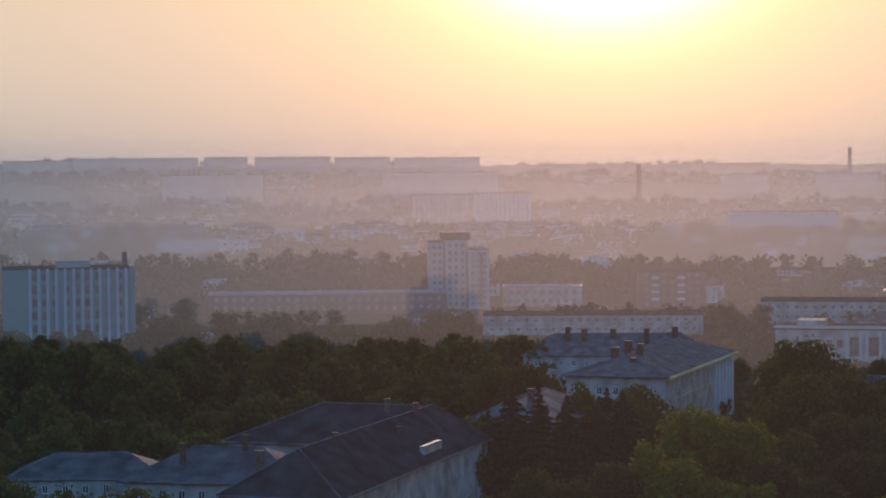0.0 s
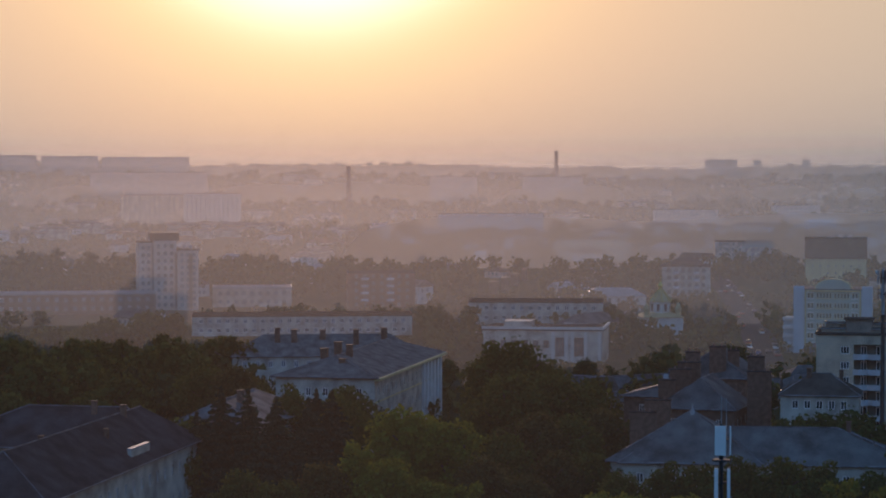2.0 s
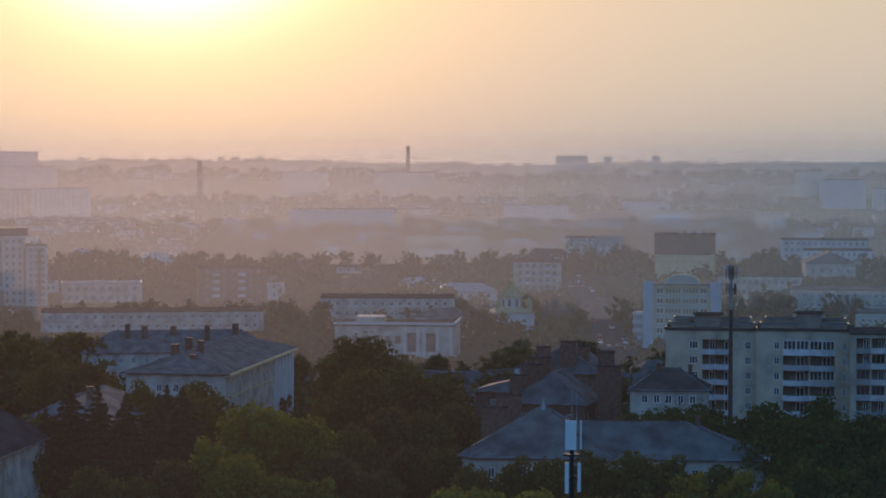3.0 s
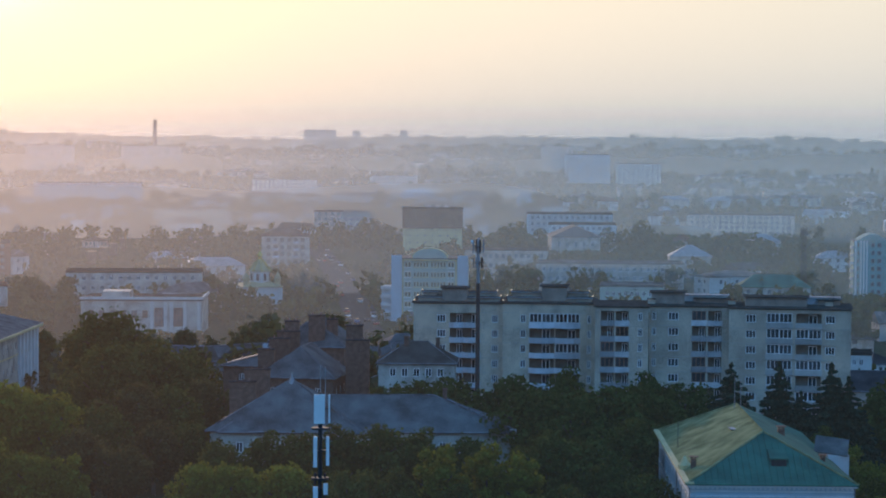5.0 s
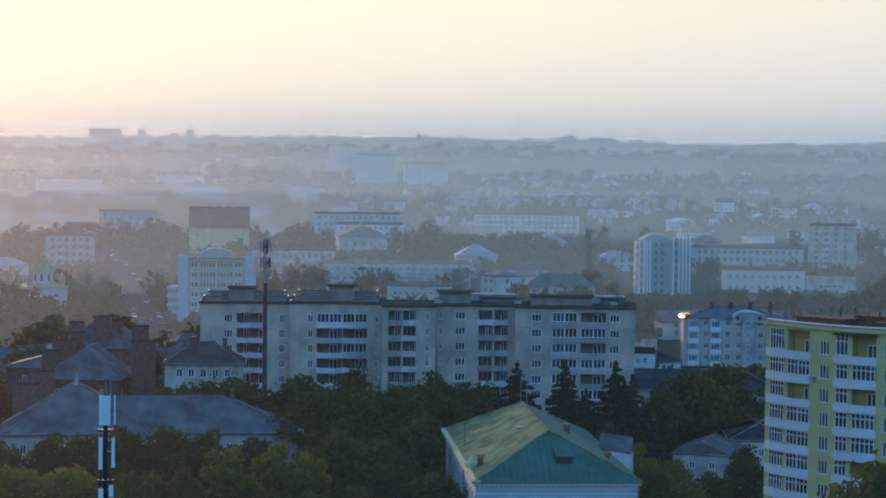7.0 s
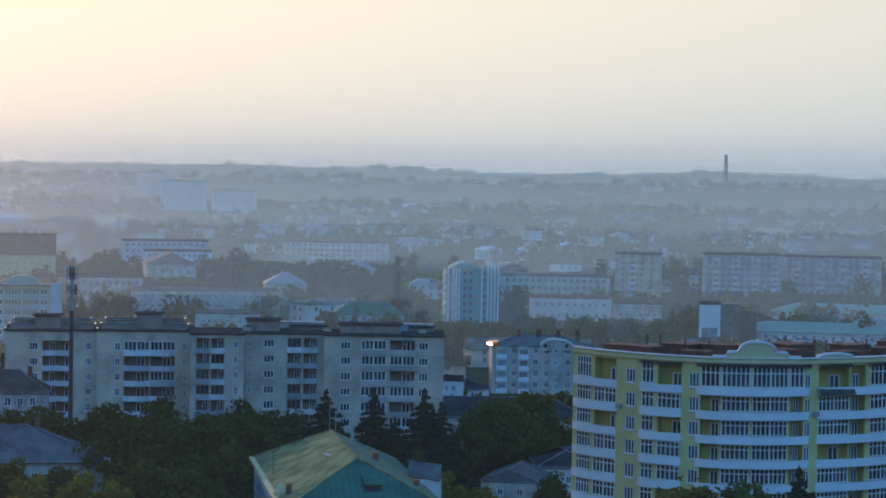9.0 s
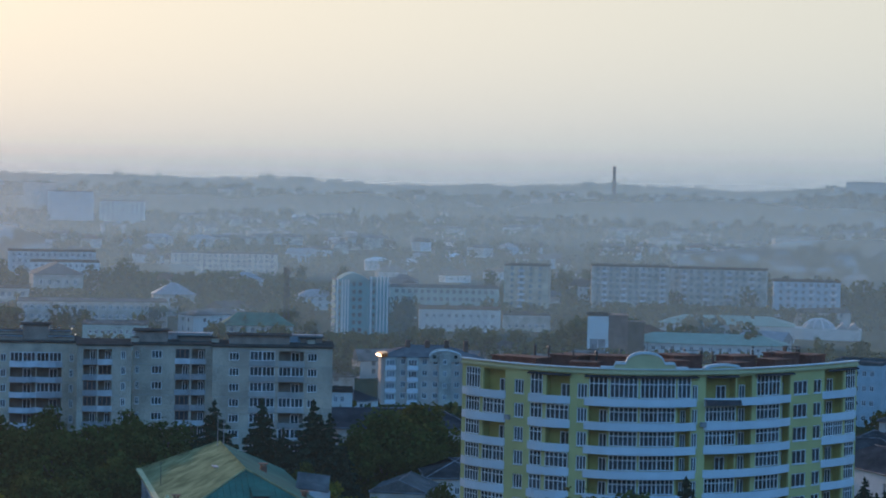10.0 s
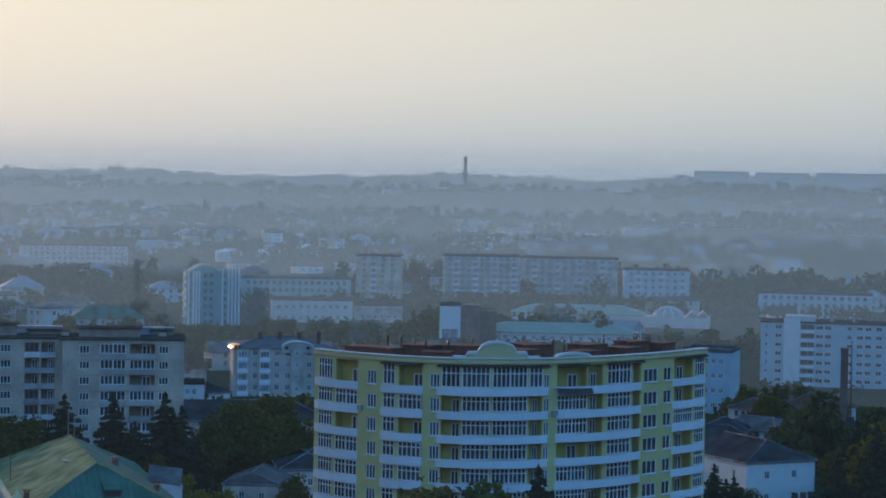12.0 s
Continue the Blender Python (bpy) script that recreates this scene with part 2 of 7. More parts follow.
# ---- building blocks ----
class Geo:
    """Vertices and faces of one part."""

    def __init__(self):
        self.v, self.f = [], []

    def quad(self, a, b, c, d):
        n = len(self.v)
        self.v += [a, b, c, d]
        self.f.append((n, n + 1, n + 2, n + 3))

    def tri(self, a, b, c):
        n = len(self.v)
        self.v += [a, b, c]
        self.f.append((n, n + 1, n + 2))

    def box(self, x0, x1, y0, y1, z0, z1):
        n = len(self.v)
        self.v += [(x, y, z) for z in (z0, z1) for x, y in ((x0, y0), (x1, y0), (x1, y1), (x0, y1))]
        self.f += [tuple(n + i for i in q) for q in
                   ((0, 3, 2, 1), (4, 5, 6, 7), (0, 1, 5, 4), (1, 2, 6, 5), (2, 3, 7, 6), (3, 0, 4, 7))]
        return self

    def tube(self, x, y, z0, z1, r0, r1, n=10):
        k = len(self.v)
        for z, r in ((z0, r0), (z1, r1)):
            self.v += [(x + r * math.cos(2 * math.pi * i / n), y + r * math.sin(2 * math.pi * i / n), z) for i in range(n)]
        self.f += [(k + i, k + (i + 1) % n, k + n + (i + 1) % n, k + n + i) for i in range(n)]
        self.f += [tuple(k + n + i for i in range(n)), tuple(k + n - 1 - i for i in range(n))]
        return self

    def lathe(self, x, y, prof, n=14):
        for (r0, z0), (r1, z1) in zip(prof, prof[1:]):
            k = len(self.v)
            for z, r in ((z0, r0), (z1, r1)):
                self.v += [(x + r * math.cos(2 * math.pi * i / n), y + r * math.sin(2 * math.pi * i / n), z) for i in range(n)]
            self.f += [(k + i, k + (i + 1) % n, k + n + (i + 1) % n, k + n + i) for i in range(n)]
        return self

    def beam(self, a, b, r):
        """A square bar from a to b."""
        a, b = Vector(a), Vector(b)
        d = (b - a).normalized()
        u = d.orthogonal().normalized() * r
        w = d.cross(u)
        k = len(self.v)
        for p in (a, b):
            self.v += [tuple(p + s * u + t * w) for s, t in ((1, 1), (-1, 1), (-1, -1), (1, -1))]
        self.f += [(k + i, k + (i + 1) % 4, k + 4 + (i + 1) % 4, k + 4 + i) for i in range(4)]
        self.f += [(k + 3, k + 2, k + 1, k), (k + 4, k + 5, k + 6, k + 7)]
        return self

    def hip(self, x0, x1, y0, y1, z, h, ends=None, thick=0.18, along="x"):
        """A hipped roof over a rectangle; ends: how far the ridge stops short of each end (0: a gable)."""
        e0, e1 = ends if ends is not None else ((y1 - y0) / 2, (y1 - y0) / 2)
        if along == "x":
            m = (y0 + y1) / 2
            r0, r1 = (x0 + e0, m, z + h), (x1 - e1, m, z + h)
            a, b, c, d = (x0, y0, z), (x1, y0, z), (x1, y1, z), (x0, y1, z)
        else:
            m = (x0 + x1) / 2
            r0, r1 = (m, y0 + e0, z + h), (m, y1 - e1, z + h)
            a, b, c, d = (x1, y0, z), (x1, y1, z), (x0, y1, z), (x0, y0, z)
        self.quad(a, b, r1, r0)
        self.tri(b, c, r1)
        self.quad(c, d, r0, r1)
        self.tri(d, a, r0)
        lo = [(p[0], p[1], p[2] - thick) for p in (a, b, c, d)]
        for i, (p, q) in enumerate(((a, b), (b, c), (c, d), (d, a))):
            self.quad(lo[i], lo[(i + 1) % 4], q, p)
        self.quad(lo[3], lo[2], lo[1], lo[0])
        return self

    def wall(self, length, height, holes, put, depth=0.22):
        """A wall face with real openings (x0, x1, z0, z1) and their reveals; put(u, z, inward) gives the place."""
        xs = sorted({0, length, *(round(h[0], 3) for h in holes), *(round(h[1], 3) for h in holes)})
        zs = sorted({0, height, *(round(h[2], 3) for h in holes), *(round(h[3], 3) for h in holes)})
        inside = set()
        for a, b, c, d in holes:
            i0, i1 = xs.index(round(a, 3)), xs.index(round(b, 3))
            k0, k1 = zs.index(round(c, 3)), zs.index(round(d, 3))
            inside.update((i, k) for i in range(i0, i1) for k in range(k0, k1))
            for p, q in (((a, c), (b, c)), ((b, c), (b, d)), ((b, d), (a, d)), ((a, d), (a, c))):
                self.quad(put(*p, 0), put(*q, 0), put(*q, depth), put(*p, depth))
        for i in range(len(xs) - 1):
            k = 0
            while k < len(zs) - 1:
                if (i, k) in inside:
                    k += 1
                    continue
                j = k
                while j < len(zs) - 1 and (i, j) not in inside:
                    j += 1
                self.quad(put(xs[i], zs[k], 0), put(xs[i + 1], zs[k], 0), put(xs[i + 1], zs[j], 0), put(xs[i], zs[j], 0))
                k = j
        return self

    def mesh(self, name, *mats):
        me = bpy.data.meshes.new(name)
        me.from_pydata(self.v, [], self.f)
        for m in mats:
            me.materials.append(m)
        me.update()
        return me


def part(name, geo, material, parent, label="", m=None, kind=""):
    """One mesh object under a thing or a part; geo may be a mesh that alike parts share."""
    ob = new(name, geo if isinstance(geo, bpy.types.Mesh) else geo.mesh(name, material))
    ob.parent = parent
    if m is not None:
        ob.matrix_local = m
    return tagged(ob, label, kind=kind)


def thing(name, m, label, category, group="", kind=""):
    ob = new(name)
    ob.empty_display_size = 0.5
    ob.matrix_world = m
    return tagged(ob, label, category, group, kind)


def spot(az, d, turn=0.0, z=0.0):
    """A place az degrees clockwise of north and d metres from the viewpoint's foot; +y points away from it."""
    return pose(d * math.sin(radians(az)), d * math.cos(radians(az)), z, 0, 0, turn - az)


WINDOWS = {}


def lattice(w, h, t, bars, cross, y0, y1, fill):
    """A window frame in one piece: mullions and transom with their reveals, and the glass behind if asked for."""
    us = [0, t] + [w * i / (bars + 1) + s * t / 2 for i in range(1, bars + 1) for s in (-1, 1)] + [w - t, w]
    zs = [0, t] + ([h * cross - t / 2, h * cross + t / 2] if cross else []) + [h - t, h]
    n, k = len(us), len(zs)
    g = Geo()
    g.v = [(u, y, z) for y in (y0, y1) for u in us for z in zs]
    panes = []
    for i in range(n - 1):
        for j in range(k - 1):
            q = (i * k + j, (i + 1) * k + j, (i + 1) * k + j + 1, i * k + j + 1)
            if i % 2 == 0 or j % 2 == 0:
                g.f.append(q)
            else:
                g.f += [(q[e], q[(e + 1) % 4], q[(e + 1) % 4] + n * k, q[e] + n * k) for e in range(4)]
                if fill:
                    panes.append(len(g.f))
                    g.f.append(tuple(v + n * k for v in q))
    return g, panes


def window_mesh(w, h, bars=1, frame_mat=None, cross=0.0, pane=True):
    """Frame and pane meshes, shared by all windows of one size."""
    frame_mat = frame_mat or PLASTIC
    key = (round(w, 2), round(h, 2), bars, frame_mat.name, cross, pane)
    if key not in WINDOWS:
        t = 0.11 if h > 1 else 0.05
        g, panes = lattice(w, h, t, bars, cross, 0.0, 0.05, not pane)
        if pane:
            WINDOWS[key] = (g.mesh("window", frame_mat), Geo().box(t / 2, w - t / 2, 0.05, 0.06, t / 2, h - t / 2).mesh("pane", GLASS))
        else:
            me = g.mesh("window", frame_mat, GLASS_N)
            for i in panes:
                me.polygons[i].material_index = 1
            WINDOWS[key] = (me, None)
    return WINDOWS[key]


def add_window(parent, m, w, h, bars=1, frame_mat=None, cross=0.0, pane=True):
    f, p = window_mesh(w, h, bars, frame_mat, cross, pane)
    ob = part("window", f, None, parent, m=m)
    if p:
        part("pane", p, None, ob)
    return ob


def grid_holes(length, storeys, pitch, z0, bays, w, h, sill=0.9, margin=1.5):
    step = (length - 2 * margin) / bays
    return [(margin + step * (i + 0.5) - w / 2, margin + step * (i + 0.5) + w / 2, z0 + pitch * k + sill, z0 + pitch * k + sill + h)
            for k in range(storeys) for i in range(bays)]


def block(name, m, w, depth, h, label, category="building", wall_mat=None, roof_mat=None, storeys=5, bays=8, side_bays=3,
          win=(1.4, 1.5), pitch=None, z0=0.8, roof="flat", roof_h=3.0, frames=None, bars=1, parapet=0.5, joined=False, group="", overhang=0.4,
          ends=None, along="x", chimneys=(), chimney_mat=None):
    """A plain building: walls with real window openings on the front and both sides, a roof, chimneys."""
    ob = thing(name, m, label, category, group)
    wall_mat, roof_mat = wall_mat or PANEL_G, roof_mat or ROOF_T
    pitch = pitch or (h - z0) / storeys
    g = Geo()
    sides = [(w, bays, lambda u, z, i: (u - w / 2, i, z), Matrix.Translation((-w / 2, 0, 0))),
             (depth, side_bays, lambda u, z, i: (w / 2 - i, u, z), pose(w / 2, 0, 0, 0, 0, 90)),
             (depth, side_bays, lambda u, z, i: (-w / 2 + i, depth - u, z), pose(-w / 2, depth, 0, 0, 0, -90))]
    stuff, panes = Geo(), Geo()
    for length, n, put, place in sides:
        holes = grid_holes(length, storeys, pitch, z0, n, *win) if n else []
        g.wall(length, h, holes, put)
        for a, b, c, d in holes:
            if joined:
                panes.quad(put(a, c, 0.15), put(b, c, 0.15), put(b, d, 0.15), put(a, d, 0.15))
            else:
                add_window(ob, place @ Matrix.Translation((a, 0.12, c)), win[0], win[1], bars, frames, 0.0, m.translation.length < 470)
    g.quad((w / 2, depth, 0), (-w / 2, depth, 0), (-w / 2, depth, h), (w / 2, depth, h))
    part("wall", g, wall_mat, ob)
    if panes.f:
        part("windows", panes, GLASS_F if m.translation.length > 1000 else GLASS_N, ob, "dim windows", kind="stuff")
    r = Geo()
    o = overhang
    if roof == "flat":
        r.box(-w / 2 - 0.05, w / 2 + 0.05, -0.05, depth + 0.05, h, h + 0.25)
        if parapet:
            for q in ((-w / 2 - 0.1, w / 2 + 0.1, -0.1, 0.2), (-w / 2 - 0.1, w / 2 + 0.1, depth - 0.2, depth + 0.1),
                      (-w / 2 - 0.1, -w / 2 + 0.2, 0.2, depth - 0.2), (w / 2 - 0.2, w / 2 + 0.1, 0.2, depth - 0.2)):
                r.box(*q, h + 0.25, h + 0.25 + parapet)
    else:
        if ends and 0 in ends or roof == "gable":
            e = ends or (0, 0)
            if along == "x":
                for x, k in ((-w / 2 + 0.01, e[0]), (w / 2 - 0.01, e[1])):
                    if not k:
                        g2 = Geo()
                        g2.tri((x, 0, h), (x, depth, h), (x, depth / 2, h + roof_h * depth / (depth + 2 * o)))
                        part("gable", g2, wall_mat, ob)
            else:
                for y, k in ((0.01, e[0]), (depth - 0.01, e[1])):
                    if not k:
                        g2 = Geo()
                        g2.tri((-w / 2, y, h), (w / 2, y, h), (0, y, h + roof_h * w / (w + 2 * o)))
                        part("gable", g2, wall_mat, ob)
            r.hip(-w / 2 - o, w / 2 + o, -o, depth + o, h, roof_h, e, along=along)
        else:
            r.hip(-w / 2 - o, w / 2 + o, -o, depth + o, h, roof_h, ends, along=along)
    part("roof", r, roof_mat, ob)
    if roof != "flat" and m.translation.length < 600:
        if along == "x":
            e = ends if ends is not None else (depth / 2 + o, depth / 2 + o)
            if roof == "gable" and not ends:
                e = (0, 0)
            r0, r1 = (-w / 2 - o + e[0], depth / 2, h + roof_h), (w / 2 + o - e[1], depth / 2, h + roof_h)
            hips = [((-w / 2 - o, -o, h), r0), ((w / 2 + o, -o, h), r1)]
        else:
            e = ends if ends is not None else (w / 2 + o, w / 2 + o)
            r0, r1 = (0, -o + e[0], h + roof_h), (0, depth + o - e[1], h + roof_h)
            hips = [((-w / 2 - o, -o, h), r0), ((w / 2 + o, -o, h), r0)]
        for p, q in hips + [(r0, r1)]:
            part("ridge_cap", Geo().beam((p[0], p[1], p[2] + 0.03), (q[0], q[1], q[2] + 0.03), 0.075), CAP, ob, "bent sheet-metal capping")
        gut = Geo()
        for p, q in (((-w / 2 - o, -o, h), (w / 2 + o, -o, h)), ((w / 2 + o, -o, h), (w / 2 + o, depth + o, h)), ((-w / 2 - o, -o, h), (-w / 2 - o, depth + o, h))):
            gut.beam((p[0], p[1], p[2] - 0.1), (q[0], q[1], q[2] - 0.1), 0.09)
        part("gutter", gut, CAP, ob)
    for x, y, zb, zt, cw in chimneys:
        c = Geo()
        c.box(x - cw / 2, x + cw / 2, y - cw / 3, y + cw / 3, zb, zt)
        c.box(x - cw / 2 - 0.1, x + cw / 2 + 0.1, y - cw / 3 - 0.1, y + cw / 3 + 0.1, zt, zt + 0.18)
        part("chimney", c, chimney_mat or BRICK, ob)
    return ob


# ---- trees ----
def np_mesh(name, verts, quads, *mats):
    me = bpy.data.meshes.new(name)
    nq = len(quads)
    me.vertices.add(len(verts))
    me.vertices.foreach_set("co", np.asarray(verts, dtype=np.float32).ravel())
    me.loops.add(nq * 4)
    me.loops.foreach_set("vertex_index", np.asarray(quads, dtype=np.int32).ravel())
    me.polygons.add(nq)
    me.polygons.foreach_set("loop_start", np.arange(0, nq * 4, 4, dtype=np.int32))
    me.update(calc_edges=True)
    for m in mats:
        me.materials.append(m)
    return me


def leaf_clumps(centers, outward, size, rng):
    """Bent leafy flakes: one quad each, turned at random but mostly facing outward."""
    n = len(centers)
    nrm = outward + rng.normal(0, 0.6, (n, 3))
    nrm /= np.linalg.norm(nrm, axis=1, keepdims=True) + 1e-9
    u = np.cross(nrm, rng.normal(0, 1, (n, 3)))
    u /= np.linalg.norm(u, axis=1, keepdims=True) + 1e-9
    w = np.cross(nrm, u)
    s = size * rng.uniform(0.55, 1.25, (n, 1))
    sag = nrm * s * 0.45
    a, b = u * s, w * s * rng.uniform(0.5, 0.9, (n, 1))
    v = np.stack([centers - a - sag, centers - b, centers + a - sag, centers + b], 1)
    return v.reshape(-1, 3), np.arange(4 * n).reshape(n, 4)


def crown_points(rng, count, width, height, base, lobes, squash=1.0):
    """Points spread through many uneven lobes of a crown, thickest near their skins, with loose twigs outside."""
    ctr, rad = [], []
    for i in range(lobes):
        f = (i + 0.5) / lobes
        a = i * 2.4 + rng.uniform(-0.7, 0.7)
        ring = width * 0.5 * math.sin(math.pi * (0.10 + 0.82 * f)) ** 0.75 * rng.uniform(0.72, 1.08)
        r = width * rng.uniform(0.11, 0.23)
        ctr.append(((ring - r * 0.6) * math.cos(a), (ring - r * 0.6) * math.sin(a), base + r * 0.5 + (height - base - 1.5 * r) * min(1, f * rng.uniform(0.92, 1.06))))
        rad.append(r)
    for f in (0.35, 0.6):
        ctr.append((0, 0, base + (height - base) * f))
        rad.append(width * 0.26)
    ctr, rad = np.array(ctr), np.array(rad)
    pick = rng.choice(len(rad), count, p=rad ** 2 / (rad ** 2).sum())
    d = rng.normal(0, 1, (count, 3))
    d /= np.linalg.norm(d, axis=1, keepdims=True)
    r = rad[pick] * np.clip(rng.normal(0.86, 0.17, count), 0.2, 1.35)
    p = ctr[pick] + d * r[:, None] * (1, 1, squash)
    return p, d


def tree_meshes(seed, width, height, clumps, size, leaf, lobes=16):
    rng = np.random.default_rng(seed)
    base = height * 0.2
    p, d = crown_points(rng, clumps, width, height, base, lobes)
    v, q = leaf_clumps(p, d, size, rng)
    crown = np_mesh("crown", v, q, leaf)
    g = Geo()
    g.tube(0, 0, 0, height * 0.35, width * 0.035, width * 0.025, 8)
    g.tube(0, 0, height * 0.35, height * 0.75, width * 0.025, width * 0.008, 7)
    for i in range(7):
        a = i * 2.4
        z = height * (0.25 + 0.06 * i)
        g.beam((0, 0, z), (width * 0.3 * math.cos(a), width * 0.3 * math.sin(a), z + height * 0.16), width * 0.009)
    return g.mesh("trunk", BARK), crown


def spruce_meshes(seed, width, height, tiers=20):
    """Whorls of drooping branches with gaps between the tiers; hanging needle sprays along each."""
    rng = np.random.default_rng(seed)
    pts, out = [], []
    g = Geo()
    g.tube(0, 0, 0, height * 0.97, width * 0.03, 0.02, 8)
    for k in range(tiers):
        f = k / (tiers - 1)
        z = height * (0.08 + 0.90 * f ** 0.92)
        r = width / 2 * 1.12 * (1 - f) ** 0.95 + 0.2
        n = max(5, int(8 * (1 - f) + 5))
        for i in range(n):
            a = 2 * math.pi * (i + rng.uniform(-0.3, 0.3)) / n + k * 1.3
            rr = r * rng.uniform(0.75, 1.12)
            zb = z + rng.uniform(-0.2, 0.2)
            ca, sa = math.cos(a), math.sin(a)
            for s in np.linspace(0.1, 1, max(3, int(rr / 0.17))):
                drop = -0.42 * rr * s + 0.20 * rr * s * s
                for side in (-1.6, -0.8, 0, 0.8, 1.6):
                    w = 0.17 * side * (1.25 - 0.8 * s) * rr
                    pts.append((rr * s * ca - w * sa, rr * s * sa + w * ca, zb + drop - abs(side) * 0.13 + rng.uniform(-0.08, 0.08)))
                    out.append((0.5 * ca, 0.5 * sa, 0.7))
    v, q = leaf_clumps(np.array(pts), np.array(out), 0.27, rng)
    return g.mesh("trunk", BARK), np_mesh("crown", v, q, LEAF_S)


KINDS = {}


def tree(kind, x, y, scale, turn, label, group, z=0.0):
    trunk, crown = KINDS[kind]
    ob = new("tree" if not kind.startswith("spruce") else "spruce")
    ob.matrix_world = pose(x, y, z, 0, 0, turn) @ Matrix.Scale(scale, 4)
    tagged(ob, label, "tree", group)
    part("trunk", trunk, None, ob)
    part("crown", crown, None, ob)
    return ob


# ---- land ----
def rise(x, y):
    """Height of the land: a flat town, then low hills towards the skyline."""
    d = math.hypot(x, y)
    az = math.degrees(math.atan2(x, y))
    f = min(1, max(0, (d - 2500) / 2200))
    f = f * f * (3 - 2 * f)
    hill = 44 + 12 * noise.noise((az * 0.13, 3.1, 0)) + 5 * noise.noise((az * 0.5, 7.7, 0))
    hill += 14 * max(0, min(1, (-14 - az) / 4)) + 9 * max(0, min(1, (az - 21) / 3))
    return f * hill + (0.6 * noise.noise((x * 0.004, y * 0.004, 0)) if d > 700 else 0)


def build_ground():
    g = Geo()
    rings = [0, 120, 240, 360, 500, 700, 950, 1250, 1600, 2000, 2400, 2700, 3000, 3300, 3600, 3900, 4200, 4500, 4750, 4950]
    n = 180
    for r in rings:
        for k in range(n):
            a = 2 * math.pi * k / n
            x, y = r * math.sin(a), r * math.cos(a)
            g.v.append((x, y, rise(x, y)))
    for i in range(len(rings) - 1):
        for k in range(n):
            a, b = i * n + k, i * n + (k + 1) % n
            g.f.append((a, b, b + n, a + n))
    ob = new("ground", g.mesh("ground", GROUND))
    for p in ob.data.polygons:
        p.use_smooth = True
    return tagged(ob, "grassy town ground with earth patches", "ground", kind="structure")


build_ground()


# ---- evening haze: thin veils of lit air, denser towards the ground ----
def haze_material(name, amount, top, forward):
    m = bpy.data.materials.new(name)
    m.use_nodes = True
    nt = m.node_tree
    nt.nodes.clear()
    out = nt.nodes.new("ShaderNodeOutputMaterial")
    geo = nt.nodes.new("ShaderNodeNewGeometry")
    sep = nt.nodes.new("ShaderNodeSeparateXYZ")
    nt.links.new(geo.outputs["Position"], sep.inputs[0])
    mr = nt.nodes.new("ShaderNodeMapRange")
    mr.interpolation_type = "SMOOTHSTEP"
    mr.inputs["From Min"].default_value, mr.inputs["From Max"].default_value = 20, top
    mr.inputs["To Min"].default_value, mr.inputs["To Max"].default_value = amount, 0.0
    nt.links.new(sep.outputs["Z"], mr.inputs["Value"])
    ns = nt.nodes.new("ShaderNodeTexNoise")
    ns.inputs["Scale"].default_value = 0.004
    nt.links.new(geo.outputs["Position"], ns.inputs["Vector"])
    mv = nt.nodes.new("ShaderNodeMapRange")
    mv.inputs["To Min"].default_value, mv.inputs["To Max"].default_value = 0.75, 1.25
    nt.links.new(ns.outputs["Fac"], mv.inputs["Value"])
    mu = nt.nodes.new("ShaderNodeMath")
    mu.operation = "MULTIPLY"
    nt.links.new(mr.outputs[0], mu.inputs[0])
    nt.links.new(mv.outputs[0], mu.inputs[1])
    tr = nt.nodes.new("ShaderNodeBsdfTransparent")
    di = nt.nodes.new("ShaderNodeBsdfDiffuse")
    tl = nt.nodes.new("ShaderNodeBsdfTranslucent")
    # the blue cast of distant air is put into the sheet's colour
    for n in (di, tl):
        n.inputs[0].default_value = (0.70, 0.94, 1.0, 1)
    lit = nt.nodes.new("ShaderNodeMixShader")
    lit.inputs[0].default_value = 0.5
    nt.links.new(di.outputs[0], lit.inputs[1])
    nt.links.new(tl.outputs[0], lit.inputs[2])
    # droplets throw most of the sun's light forward, in a lobe round its direction
    fw = nt.nodes.new("ShaderNodeBsdfRefraction")
    fw.inputs["Color"].default_value = (1.0, 0.66, 0.43, 1)
    fw.inputs["Roughness"].default_value, fw.inputs["IOR"].default_value = 0.78, 1.5
    both = nt.nodes.new("ShaderNodeMixShader")
    both.inputs[0].default_value = forward
    nt.links.new(lit.outputs[0], both.inputs[1])
    nt.links.new(fw.outputs[0], both.inputs[2])
    mix = nt.nodes.new("ShaderNodeMixShader")
    nt.links.new(mu.outputs[0], mix.inputs[0])
    nt.links.new(tr.outputs[0], mix.inputs[1])
    nt.links.new(both.outputs[0], mix.inputs[2])
    nt.links.new(mix.outputs[0], out.inputs[0])
    return m


# curved sheets stand in for haze; the nearest one also for lens glare
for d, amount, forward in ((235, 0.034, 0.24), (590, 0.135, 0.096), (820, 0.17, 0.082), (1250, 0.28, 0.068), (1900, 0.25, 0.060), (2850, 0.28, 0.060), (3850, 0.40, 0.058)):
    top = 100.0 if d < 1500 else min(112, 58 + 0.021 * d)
    g = Geo()
    n = 120
    for k in range(n + 1):
        a = radians(-60 + 120 * k / n)
        g.v += [(d * math.sin(a), d * math.cos(a), -4), (d * math.sin(a), d * math.cos(a), top)]
    g.f = [(2 * k, 2 * k + 2, 2 * k + 3, 2 * k + 1) for k in range(n)]
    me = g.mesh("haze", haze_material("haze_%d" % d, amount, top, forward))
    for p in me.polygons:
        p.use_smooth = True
    tagged(new("haze", me), "thin tinted sheet standing in for evening haze", "haze", kind="stuff")


